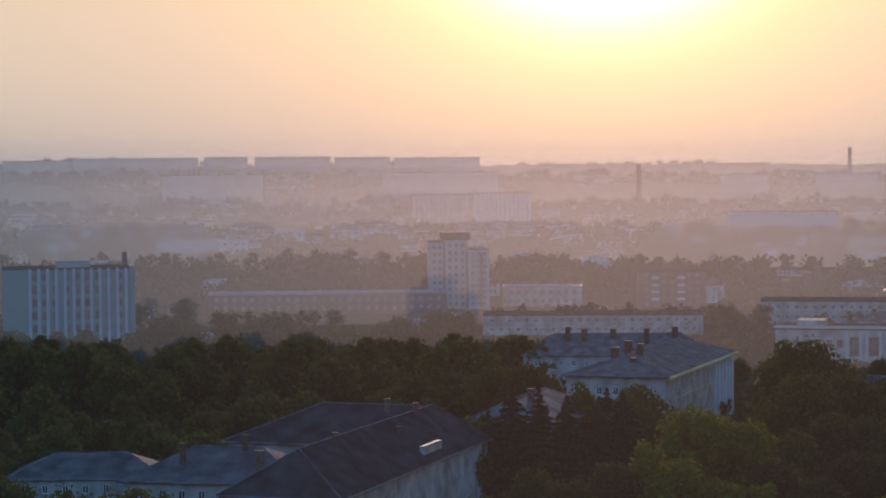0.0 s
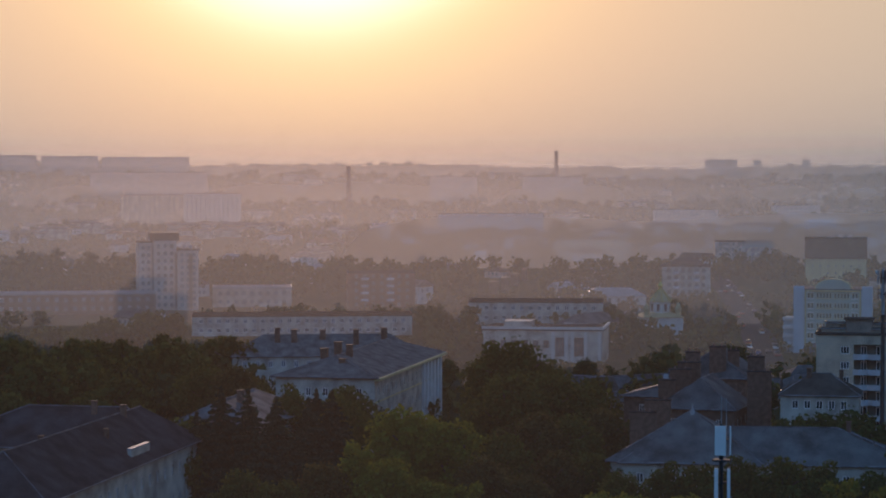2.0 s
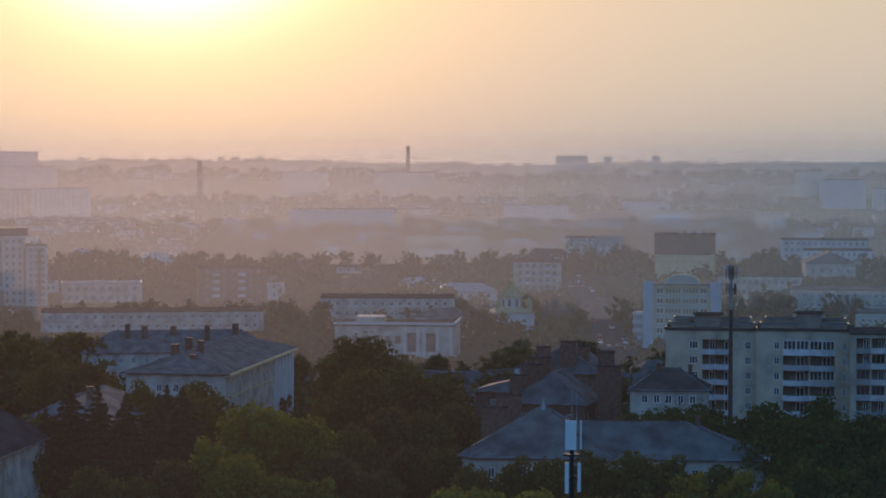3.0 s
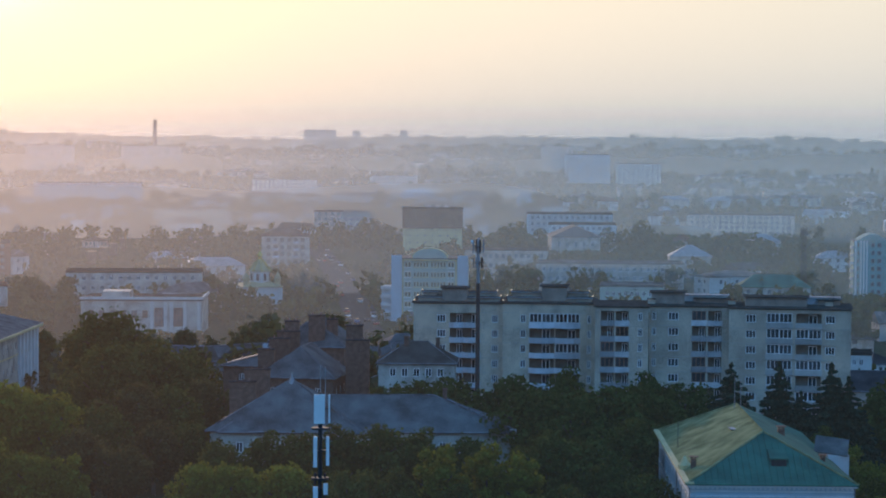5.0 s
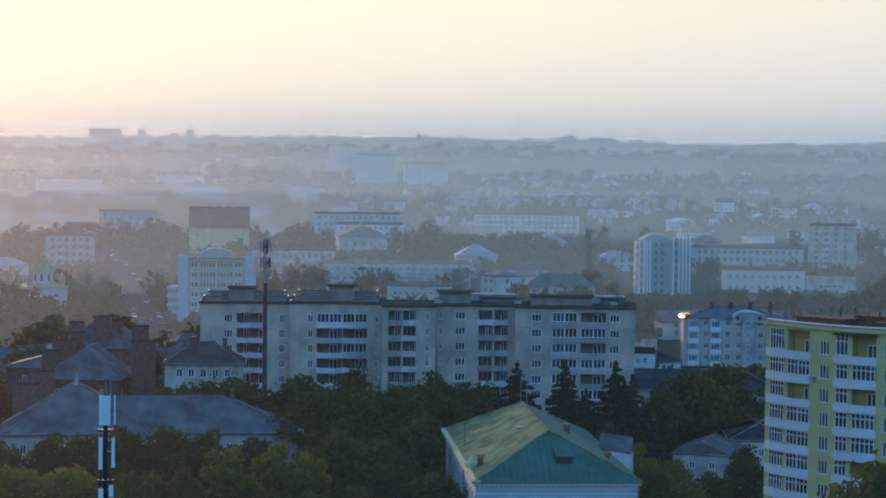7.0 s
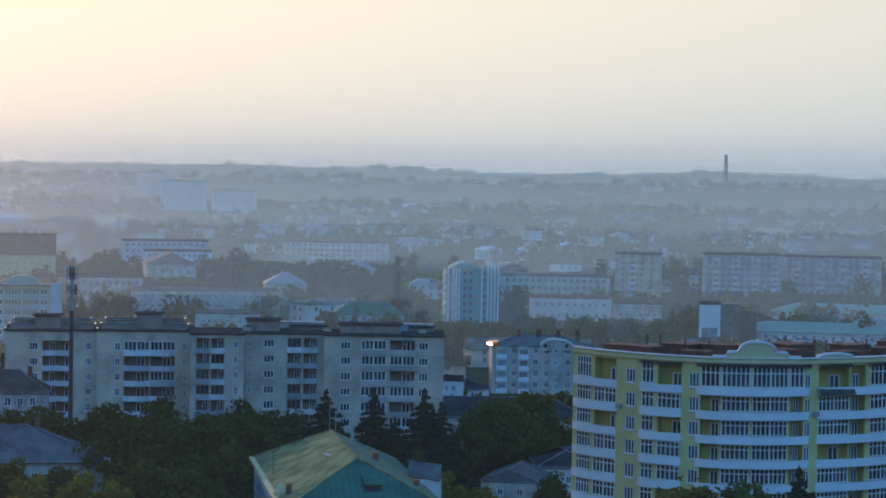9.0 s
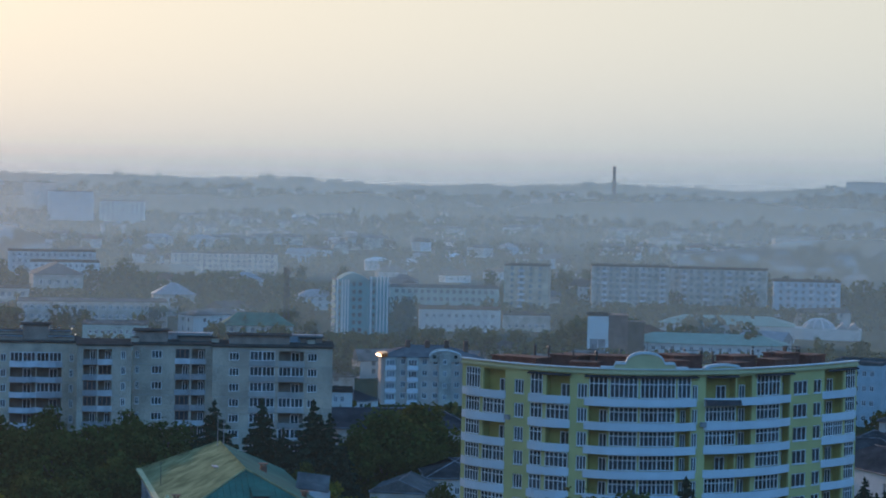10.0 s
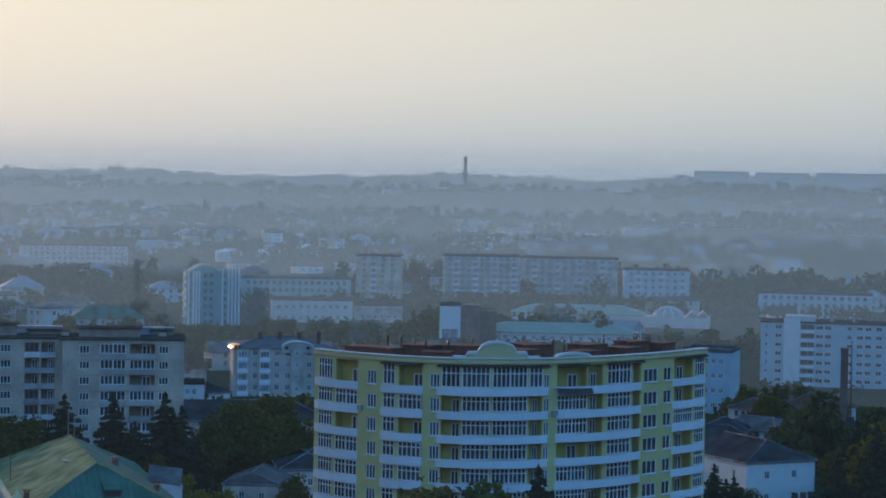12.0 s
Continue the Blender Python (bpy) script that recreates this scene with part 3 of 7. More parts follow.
# ---- facades with loggias ----
class Flat:
    def __init__(self, length):
        self.length = length

    def at(self, u, out=0.0, z=0.0):
        return (u - self.length / 2, -out, z)

    def m(self, u, z, inward=0.0):
        return pose(u - self.length / 2, inward, z)


class Bow:
    """A convex front: a shallow bow whose apex is at the origin, bulging towards -y, from x = left to x = right."""

    def __init__(self, left, right, curve):
        self.curve = curve
        n = 400
        self.x = [left + (right - left) * i / n for i in range(n + 1)]
        self.u = [0.0]
        for p, q in zip(self.x, self.x[1:]):
            self.u.append(self.u[-1] + math.hypot(q - p, curve * (q * q - p * p)))
        self.length = self.u[-1]

    def place(self, u):
        x = float(np.interp(u, self.u, self.x))
        return x, self.curve * x * x, math.atan(2 * self.curve * x)

    def at(self, u, out=0.0, z=0.0):
        x, y, a = self.place(u)
        return (x + out * math.sin(a), y - out * math.cos(a), z)

    def m(self, u, z, inward=0.0):
        x, y, a = self.place(u)
        return pose(x - inward * math.sin(a), y + inward * math.cos(a), z, 0, 0, math.degrees(a))


def apron(front, u0, u1, z0, z1, out, thick=0.12):
    """A balcony front that bows out between its ends."""
    g = Geo()
    n = max(3, int((u1 - u0) / 1.2))
    pts = []
    for i in range(n + 1):
        f = i / n
        o = 0.06 + out * math.sin(math.pi * f) ** 0.6 if out > 0.2 else out
        pts.append((u0 + (u1 - u0) * f, o))
    for (ua, oa), (ub, ob_) in zip(pts, pts[1:]):
        a0, b0 = front.at(ua, oa, z0), front.at(ub, ob_, z0)
        a1, b1 = front.at(ua, oa, z1), front.at(ub, ob_, z1)
        c0, d0 = front.at(ua, -thick, z0), front.at(ub, -thick, z0)
        c1, d1 = front.at(ua, oa - thick, z1), front.at(ub, ob_ - thick, z1)
        g.quad(a0, b0, b1, a1)
        g.quad(b0, a0, c0, d0)
        g.quad(a1, b1, d1, c1)
        g.quad(c1, d1, front.at(ub, ob_ - thick, z0 + 0.1), front.at(ua, oa - thick, z0 + 0.1))
    for ua, oa in (pts[0], pts[-1]):
        g.quad(front.at(ua, oa, z0), front.at(ua, -thick, z0), front.at(ua, -thick, z1), front.at(ua, oa, z1))
    return g


def facade(ob, front, h, columns, storeys, pitch, z0, wall_mat, recess_mat, aprons=(), apron_mat=None, frames=None, seed=0,
           glazed_share=0.6, opened=(), win_h=1.5, cross=0.68, loggia_frames=None, sill=0.85, sills=False, pane=0.62, transom=0.66, win_frames=None, last=0.0):
    """Front wall with punched windows ('w'), glazed loggias ('g'), open ones ('o') or a mix of the two ('m')."""
    rng = random.Random(seed)
    holes = []
    for k in range(storeys):
        zf = z0 + pitch * k
        for ci, (u0, u1, kind, bars) in enumerate(columns):
            w = u1 - u0
            if kind == "w":
                holes.append((u0, u1, zf + sill, zf + sill + win_h))
                add_window(ob, front.m(u0, zf + sill, 0.1), w, win_h, bars, win_frames or frames, cross)
                part("window_sill", Geo().box(-0.06, w + 0.06, -0.22, 0.1, -0.08, 0.0), WHITE, ob, m=front.m(u0, zf + sill, 0.1)) if sills else None
                continue
            lift = last if k == storeys - 1 else 0.0
            holes.append((u0, u1, zf + 0.12, zf + pitch - 0.2 + lift))
            top = pitch - 0.26 + lift
            glazed = kind == "g" or kind in "md" and ((ci, k) not in opened if opened else rng.random() < glazed_share)
            if glazed:
                pieces = max(1, round(w / 2.6))
                for i in range(pieces):
                    a = u0 + w * i / pieces
                    add_window(ob, front.m(a, zf + 0.86, 0.02), w / pieces, top - 0.80, max(1, round(w / pieces / pane) - 1), DARKWOOD if kind == "d" else loggia_frames or frames, transom)
            else:
                add_window(ob, front.m(u0 + w * 0.5, zf + 0.3, 1.14), min(1.5, w * 0.42), 2.0, 1, frames, 0.0)
    g = Geo()
    g.wall(front.length, h, holes, lambda u, z, i: front.at(u, -i * 1.0, z), 0.25)
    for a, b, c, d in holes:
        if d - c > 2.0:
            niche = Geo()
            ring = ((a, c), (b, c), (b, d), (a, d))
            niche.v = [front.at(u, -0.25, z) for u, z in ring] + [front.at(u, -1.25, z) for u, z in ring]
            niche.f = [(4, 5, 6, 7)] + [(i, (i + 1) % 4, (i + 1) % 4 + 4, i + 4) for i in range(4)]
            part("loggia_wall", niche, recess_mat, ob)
    part("wall", g, wall_mat, ob)
    for u0, u1, out, first in aprons:
        for k in range(first, storeys):
            zf = z0 + pitch * k
            part("balcony_front", apron(front, u0, u1, zf - 0.14, zf + 0.88, out), apron_mat, ob)


# ---- yellow apartment house with a bowed front ----
def yellow_house():
    ob = thing("apartment_building", spot(17.51, 282.8, -3.4, -0.25), "yellow bow-fronted apartment house with white balcony bands and red roof", "apartment building")
    H = 34.55
    f = Bow(-19.6, 31.5, 0.0264)
    L = f.length
    cols = [(0.8, 3.7, "g", 3), (4.2, 8.2, "m", 4), (9.7, 11.2, "w", 2), (12.2, 14.0, "g", 3), (14.5, 17.7, "m", 4), (18.7, 20.0, "w", 2),
            (20.2, 22.6, "m", 1), (22.8, 26.3, "g", 5), (26.6, 31.1, "g", 5), (31.4, 33.2, "m", 1), (33.4, 34.2, "w", 1), (35.3, 39.9, "m", 6),
            (40.1, 42.6, "o", 1), (43.4, 47.7, "g", 4), (48.0, 49.7, "o", 1), (50.4, 53.3, "w", 2), (54.7, 56.5, "w", 1), (57.1, 61.8, "m", 3), (62.4, 64.9, "g", 2)]
    opened = {(1, 10), (1, 8), (4, 10), (4, 8), (4, 5), (11, 10), (11, 7), (17, 10), (17, 9), (17, 7), (17, 6), (17, 5), (17, 4), (17, 3)}
    opened |= {(c, k) for c in (6, 9) for k in range(10)}
    facade(ob, f, H, cols, 11, 3.0, 0.6, PLASTER_Y, OCHRE, [(0.05, 8.30, 0.50, 1), (11.90, 17.80, 0.55, 1), (19.60, 34.00, 0.90, 1), (35.10, 49.80, 0.70, 1), (56.70, 65.20, 0.40, 1)],
           BALCONY_W, PLASTIC, 3, opened=opened, win_h=1.8, sill=0.72, cross=0.0, sills=True, win_frames=PLASTIC, last=0.72)
    # plain sides and back
    g, deck = Geo(), Geo()
    n, back = 40, -13.0
    for u in (0.0, L):
        g.quad(f.at(u), f.at(u, back), f.at(u, back, H), f.at(u, 0, H))
    for i in range(n):
        u0, u1 = L * i / n, L * (i + 1) / n
        g.quad(f.at(u1, back), f.at(u0, back), f.at(u0, back, H - 0.2), f.at(u1, back, H - 0.2))
        deck.quad(f.at(u0, -0.4, H - 0.3), f.at(u1, -0.4, H - 0.3), f.at(u1, back, H - 0.3), f.at(u0, back, H - 0.3))
    part("side_wall", g, PLASTER_Y, ob)
    # roof deck, cornice and stepped pediments
    part("roof", deck, ROOF_R, ob)
    c = Geo()
    for i in range(n):
        u0, u1 = L * i / n, L * (i + 1) / n
        for o, z0, z1 in ((0.35, H - 0.1, H + 0.15), (0.12, H + 0.15, H + 0.55)):
            v = [f.at(u0, o, z0), f.at(u1, o, z0), f.at(u1, o, z1), f.at(u0, o, z1), f.at(u0, -0.4, z1), f.at(u1, -0.4, z1), f.at(u0, -0.4, z0), f.at(u1, -0.4, z0)]
            c.quad(v[0], v[1], v[2], v[3])
            c.quad(v[3], v[2], v[5], v[4])
            c.quad(v[1], v[0], v[6], v[7])
            c.quad(v[4], v[5], v[7], v[6])
    part("cornice", c, PLASTER_C, ob, "cream cornice")
    tr = Geo()
    for i in range(n):
        u0, u1 = L * i / n, L * (i + 1) / n
        tr.quad(f.at(u0, 0.36, H + 0.50), f.at(u1, 0.36, H + 0.50), f.at(u1, 0.36, H + 0.62), f.at(u0, 0.36, H + 0.62))
        tr.quad(f.at(u0, 0.36, H + 0.62), f.at(u1, 0.36, H + 0.62), f.at(u1, -0.45, H + 0.62), f.at(u0, -0.45, H + 0.62))
    part("eaves_flashing", tr, WHITE, ob, "white sheet flashing")
    for i, (u, o) in enumerate(((7.0, -5), (18.0, -8), (29.0, -6), (39.0, -8), (52.0, -5), (60.0, -7))):
        x, y, _ = f.at(u, o)
        g = Geo().tube(x, y, H - 0.3, H + 2.6 + 0.5 * (i % 3), 0.04, 0.03, 6).box(x - 0.7, x + 0.7, y - 0.03, y + 0.03, H + 2.2, H + 2.28).box(x - 0.5, x + 0.5, y - 0.03, y + 0.03, H + 1.8, H + 1.88)
        part("aerial", g, STEEL, ob)
    for u0, u1 in ((12.0, 17.9), (19.7, 34.1), (35.2, 40.1), (43.0, 50.1), (57.3, 65.1)):
        lt = Geo()
        for i in range(6):
            a0, a1 = u0 + (u1 - u0) * i / 6, u0 + (u1 - u0) * (i + 1) / 6
            for z0, z1, o in ((H - 0.55, H - 0.38, 0.5),):
                lt.quad(f.at(a0, o, z0), f.at(a1, o, z0), f.at(a1, o, z1), f.at(a0, o, z1))
                lt.quad(f.at(a0, o, z1), f.at(a1, o, z1), f.at(a1, 0, z1 + 0.1), f.at(a0, 0, z1 + 0.1))
                lt.quad(f.at(a1, o, z0), f.at(a0, o, z0), f.at(a0, 0, z0), f.at(a1, 0, z0))
        part("canopy", lt, ROOF_D, ob, "narrow dark canopy over the top balconies")
    for mid, half, top in ((27.1, 5.5, 2.3), (37.6, 2.7, 0.75)):
        p, cap = Geo(), Geo()
        m = 36
        prof = []
        for i in range(m + 1):
            s = -1 + 2 * i / m
            t = abs(s)
            z = top * (0.16 if t > 0.70 else 0.42 if t > 0.42 else 0.5 + 0.5 * math.sqrt(max(0, 1 - (t / 0.42) ** 2)))
            if top < 2:
                z = top * (0.3 + 0.7 * math.sqrt(max(0, 1 - t * t)))
            prof.append((mid + half * s, H + 0.4 + z))
        for (ua, za), (ub, zb) in zip(prof, prof[1:]):
            p.quad(f.at(ua, 0.2, H), f.at(ub, 0.2, H), f.at(ub, 0.2, zb), f.at(ua, 0.2, za))
            p.quad(f.at(ub, -0.2, H), f.at(ua, -0.2, H), f.at(ua, -0.2, za), f.at(ub, -0.2, zb))
            cap.quad(f.at(ua, 0.32, za - 0.22), f.at(ub, 0.32, zb - 0.22), f.at(ub, 0.32, zb + 0.1), f.at(ua, 0.32, za + 0.1))
            cap.quad(f.at(ua, 0.32, za + 0.1), f.at(ub, 0.32, zb + 0.1), f.at(ub, -0.3, zb + 0.1), f.at(ua, -0.3, za + 0.1))
        part("pediment", p, PLASTER_C, ob, "cream stepped pediment")
        part("coping", cap, WHITE, ob, "white coping")
    # red brick walls, vents and aerials on the roof
    rng = random.Random(5)
    for u, o, w, dd, hh in ((3.0, -4, 3.4, 3, 0.8), (8.2, -3, 5, 3, 1.0), (13.5, -6, 4, 4, 1.4), (18.4, -3, 3.4, 2.5, 0.9), (22.0, -7, 5, 3, 1.5), (33.0, -4, 3.4, 3, 1.2), (37.2, -7, 4.4, 4, 1.6),
                            (43.0, -3, 4, 2.5, 0.9), (47.5, -6, 4.4, 3, 1.4), (52.0, -3, 3.6, 3, 1.0), (56.5, -5, 4, 3, 1.5), (62.0, -4, 3.4, 3, 1.1)):
        g = Geo().box(-w / 2, w / 2, 0, dd, H - 0.3, H + hh)
        g.box(-w / 2 - 0.15, w / 2 + 0.15, -0.15, dd + 0.15, H + hh, H + hh + 0.12)
        part("roof_wall", g, BRICK_R, ob, "red-brown roof wall", m=f.m(u, 0, -o))
    for i in range(16):
        x, y, _ = f.at(rng.uniform(3, L - 3), rng.uniform(-11, -6))
        g = Geo().tube(x, y, H - 0.3, H + rng.uniform(1.6, 2.4), 0.16, 0.14, 8)
        g.tube(x, y, H + 2.0, H + 2.25, 0.28, 0.1, 8)
        part("vent_pipe", g, STEEL, ob)
    # dark awning over one balcony
    aw = Geo()
    for i in range(8):
        a0, a1 = 35.0 + 5.2 * i / 8, 35.0 + 5.2 * (i + 1) / 8
        z = 0.6 + 3.0 * 9 + 3.05
        aw.quad(f.at(a0, 1.0, z - 0.1), f.at(a1, 1.0, z - 0.1), f.at(a1, 0.7, z + 0.55), f.at(a0, 0.7, z + 0.55))
        aw.quad(f.at(a0, 0.7, z + 0.55), f.at(a1, 0.7, z + 0.55), f.at(a1, 0, z + 0.7), f.at(a0, 0, z + 0.7))
    part("awning", aw, ROOF_D, ob, "dark rounded awning")
    # air conditioners
    for u, k in ((8.4, 9), (13.0, 6), (14.1, 5), (42.8, 6), (48.0, 5), (34.5, 9)):
        g = Geo().box(0, 0.8, -0.35, 0, 0, 0.6)
        g.box(0.1, 0.55, -0.37, -0.35, 0.06, 0.54)
        part("air_conditioner", g, METAL, ob, m=f.m(u, 0.6 + 3 * k + 0.3, -0.05))


yellow_house()


# ---- long panel blocks ----
def panel_house(name, az, d, turn, w, storeys, cols, label, seed, depth=13, frames=None, wall=None, pents=(), z=0.0, share=0.6, out=0.18, apron_mat=None, opened=(), attic=0.4):
    ob = thing(name, spot(az, d, turn, z), label, "apartment building", "panel apartment blocks")
    pitch, z0 = 2.8, 1.2
    h = z0 + pitch * storeys + attic
    f = Flat(w)
    aprons = [(u0 - 0.15, u1 + 0.15, out, 0) for u0, u1, k, b in cols if k != "w"]
    facade(ob, f, h, cols, storeys, pitch, z0, wall or PANEL, RECESS_SHADE, aprons, apron_mat or BALCONY, frames or PLASTIC, seed, share, opened, win_h=1.45, cross=0.0, loggia_frames=frames, pane=0.85, transom=0.0)
    g = Geo()
    for p, q in (((w / 2, 0), (w / 2, depth)), ((w / 2, depth), (-w / 2, depth)), ((-w / 2, depth), (-w / 2, 0))):
        g.quad((*p, 0), (*q, 0), (*q, h), (*p, h))
    part("side_wall", g, wall or PANEL, ob)
    r = Geo().box(-w / 2 - 0.3, w / 2 + 0.3, -0.3, depth + 0.3, h + 0.12, h + 0.35).box(-w / 2 - 0.1, w / 2 + 0.1, -0.1, depth + 0.1, h, h + 0.12)
    part("roof", r, ROOF_S, ob)
    # seams between the panels
    s = Geo()
    for k in range(1, storeys + 1):
        z = z0 + pitch * k - 0.16
        a = 0.0
        for u0, u1, kind, b in sorted(cols):
            if kind != "w":
                s.box(a - w / 2, u0 - 0.16 - w / 2, -0.012, 0.0, z, z + 0.05)
                a = u1 + 0.16
        s.box(a - w / 2, w / 2, -0.012, 0.0, z, z + 0.05)
    part("panel_seams", s, PANEL_G, ob, "dark panel seams", kind="stuff")
    for x0, x1, y0, y1, hh in pents:
        p = Geo().box(x0, x1, y0, y1, h + 0.35, h + hh)
        part("roof_house", p, BRICK_P, ob, "brown lift house")
        part("roof_house_slab", Geo().box(x0 - 0.4, x1 + 0.4, y0 - 0.4, y1 + 0.4, h + hh, h + hh + 0.16), ROOF_S, ob)
    return ob, h


panel_house("apartment_building", 4.86, 410.5, 0, 9.6, 9, [(1.05, 3.4, "d", 2), (3.7, 6.05, "d", 2), (7.7, 8.5, "w", 1)],
            "end section of a weathered panel block with dark wooden loggias", 11, depth=14, share=0.45, wall=PANEL_D)
panel_house("apartment_building", 6.56, 413.5, 0, 14.6, 9, [(0.5, 1.2, "w", 1), (3.4, 5.3, "w", 2), (7.7, 10.2, "d", 2), (10.6, 13.0, "o", 2)],
            "middle section of a weathered panel block with stair-side balconies", 14, pents=((-7, -1, 4, 9, 2.3), (1, 7, 8, 11, 1.0)), wall=PANEL_D, share=0.5)
panel_house("apartment_building", 9.04, 411.0, 0, 21.6, 9, [(3.0, 4.8, "w", 2), (6.7, 11.2, "g", 5), (11.9, 16.4, "m", 5), (17.1, 18.8, "w", 2)],
            "long section of a weathered panel block with white glazed loggias", 15, depth=14.5, pents=((-8, 3, 4, 9, 1.9), (5, 9, 9, 12, 1.2)), share=0.8, apron_mat=BALCONY_P, wall=PANEL_D)
pa, ha = panel_house("apartment_building", 0.75, 424, -2, 16.8, 9,
            [(4.4, 6.0, "w", 2), (6.8, 9.3, "m", 2), (9.3, 12.4, "o", 2), (14.6, 15.8, "w", 2)],
            "grey-beige panel apartment block with white-fronted balconies", 12, pents=((-3.2, 1.6, 3, 8, 2.7),), z=-1.7, attic=1.5, share=0.15, out=0.9, apron_mat=BALCONY_L)
pb, hb = panel_house("apartment_building", 3.03, 422, -2, 17.2, 9,
            [(3.3, 4.3, "w", 1), (5.0, 9.6, "m", 4), (9.8, 14.3, "m", 4), (15.7, 16.4, "w", 1)],
            "grey-beige panel apartment block with long balconies", 13, pents=((-1.5, 3.2, 3, 8, 3.1),), z=-1.5, attic=1.5, out=0.9, apron_mat=BALCONY_L,
            opened=tuple((c, k) for c in (1, 2) for k in range(8) if (c, k) != (2, 6)))
# stepped attic roofs with bright sheet edges at their ends
for ob, h, w, gap in ((pa, ha, 16.8, (-3.2, 1.6)), (pb, hb, 17.2, (-1.5, 3.2))):
    for j, (y, z) in enumerate(((2.6, 0.95), (5.6, 1.75))):
        x0, x1 = -w / 2 + 0.8 + j * 0.7, w / 2 - 0.8 - j * 0.7
        for a, b in ((x0, gap[0] - 0.1), (gap[1] + 0.1, x1)):
            part("attic_wall", Geo().box(a, b, y, y + 2.4, h + 0.35, h + z), PANEL_D, ob)
            part("attic_slab", Geo().box(a - 0.25, b + 0.25, y - 0.35, y + 2.7, h + z, h + z + 0.22), ROOF_S, ob)
            part("edge_flashing", Geo().box(a - 0.2, b + 0.2, y - 0.41, y - 0.35, h + z + 0.02, h + z + 0.2), METAL, ob)
        for x in (x0 - 0.35, x1 + 0.1):
            part("end_cap", Geo().box(x, x + 0.3, y - 0.3, y + 2.6, h + z + 0.22, h + z + 0.42), SHINY, ob, "bright end flashing", m=pose(0, 0, 0, 0, 0, 0))
    for x in (-w / 2 - 0.1, w / 2 - 0.2):
        part("end_cap", Geo().box(x, x + 0.3, 0.0, 2.4, h + 0.35, h + 0.6), SHINY, ob, "bright end flashing")


roof_hut = thing("roof_hut", spot(9.77, 421, 0, 27.15), "pale blue sheet-clad hut on the panel block's roof", "roof hut")
part("body", Geo().box(-3.6, 3.6, 0, 2.5, 0, 1.2), PLASTER_B, roof_hut)
part("lid", Geo().box(-3.8, 3.8, -0.2, 2.7, 1.2, 1.35), METAL, roof_hut)
roof_hut = thing("roof_hut", spot(6.75, 424, 0, 27.15), "long pale sheet-clad hut on the panel block's roof", "roof hut")
part("body", Geo().box(-5.6, 5.6, 0, 2.5, 0, 1.1), PLASTER_W, roof_hut)
part("lid", Geo().box(-5.8, 5.8, -0.2, 2.7, 1.1, 1.25), METAL, roof_hut)
for az, d, h in ((5.2, 418, 3.5), (8.35, 416, 4.8), (10.1, 419, 2.4), (1.7, 431, 3.0), (3.6, 429, 2.6), (-0.1, 430, 2.2)):
    ob = thing("roof_aerial", spot(az, d, 20, 26.8 if az > 4.3 else 26.4), "thin steel television aerial on a roof", "aerial", "roof aerials")
    part("pole", Geo().tube(0, 0, 0, h, 0.05, 0.035, 6), STEEL, ob)
    part("dipole", Geo().box(-0.8, 0.8, -0.03, 0.03, h - 0.3, h - 0.24).box(-0.6, 0.6, -0.03, 0.03, h - 0.7, h - 0.64), STEEL, ob)
for az, d in ((5.6, 417), (6.0, 419), (7.6, 418), (9.3, 420), (10.0, 418), (0.3, 430), (1.2, 432), (2.4, 430), (3.0, 432), (3.9, 430)):
    ob = thing("roof_vent", spot(az, d, 0, 26.85 if az > 4.3 else 26.4), "small concrete vent block on the roof", "vent", "roof vents")
    part("shaft", Geo().box(-0.7, 0.7, -0.4, 0.4, 0, 1.0), PANEL, ob)
    part("cap", Geo().box(-0.85, 0.85, -0.55, 0.55, 1.1, 1.2).box(-0.6, -0.5, -0.1, 0.1, 1.0, 1.1).box(0.5, 0.6, -0.1, 0.1, 1.0, 1.1), ROOF_T, ob)


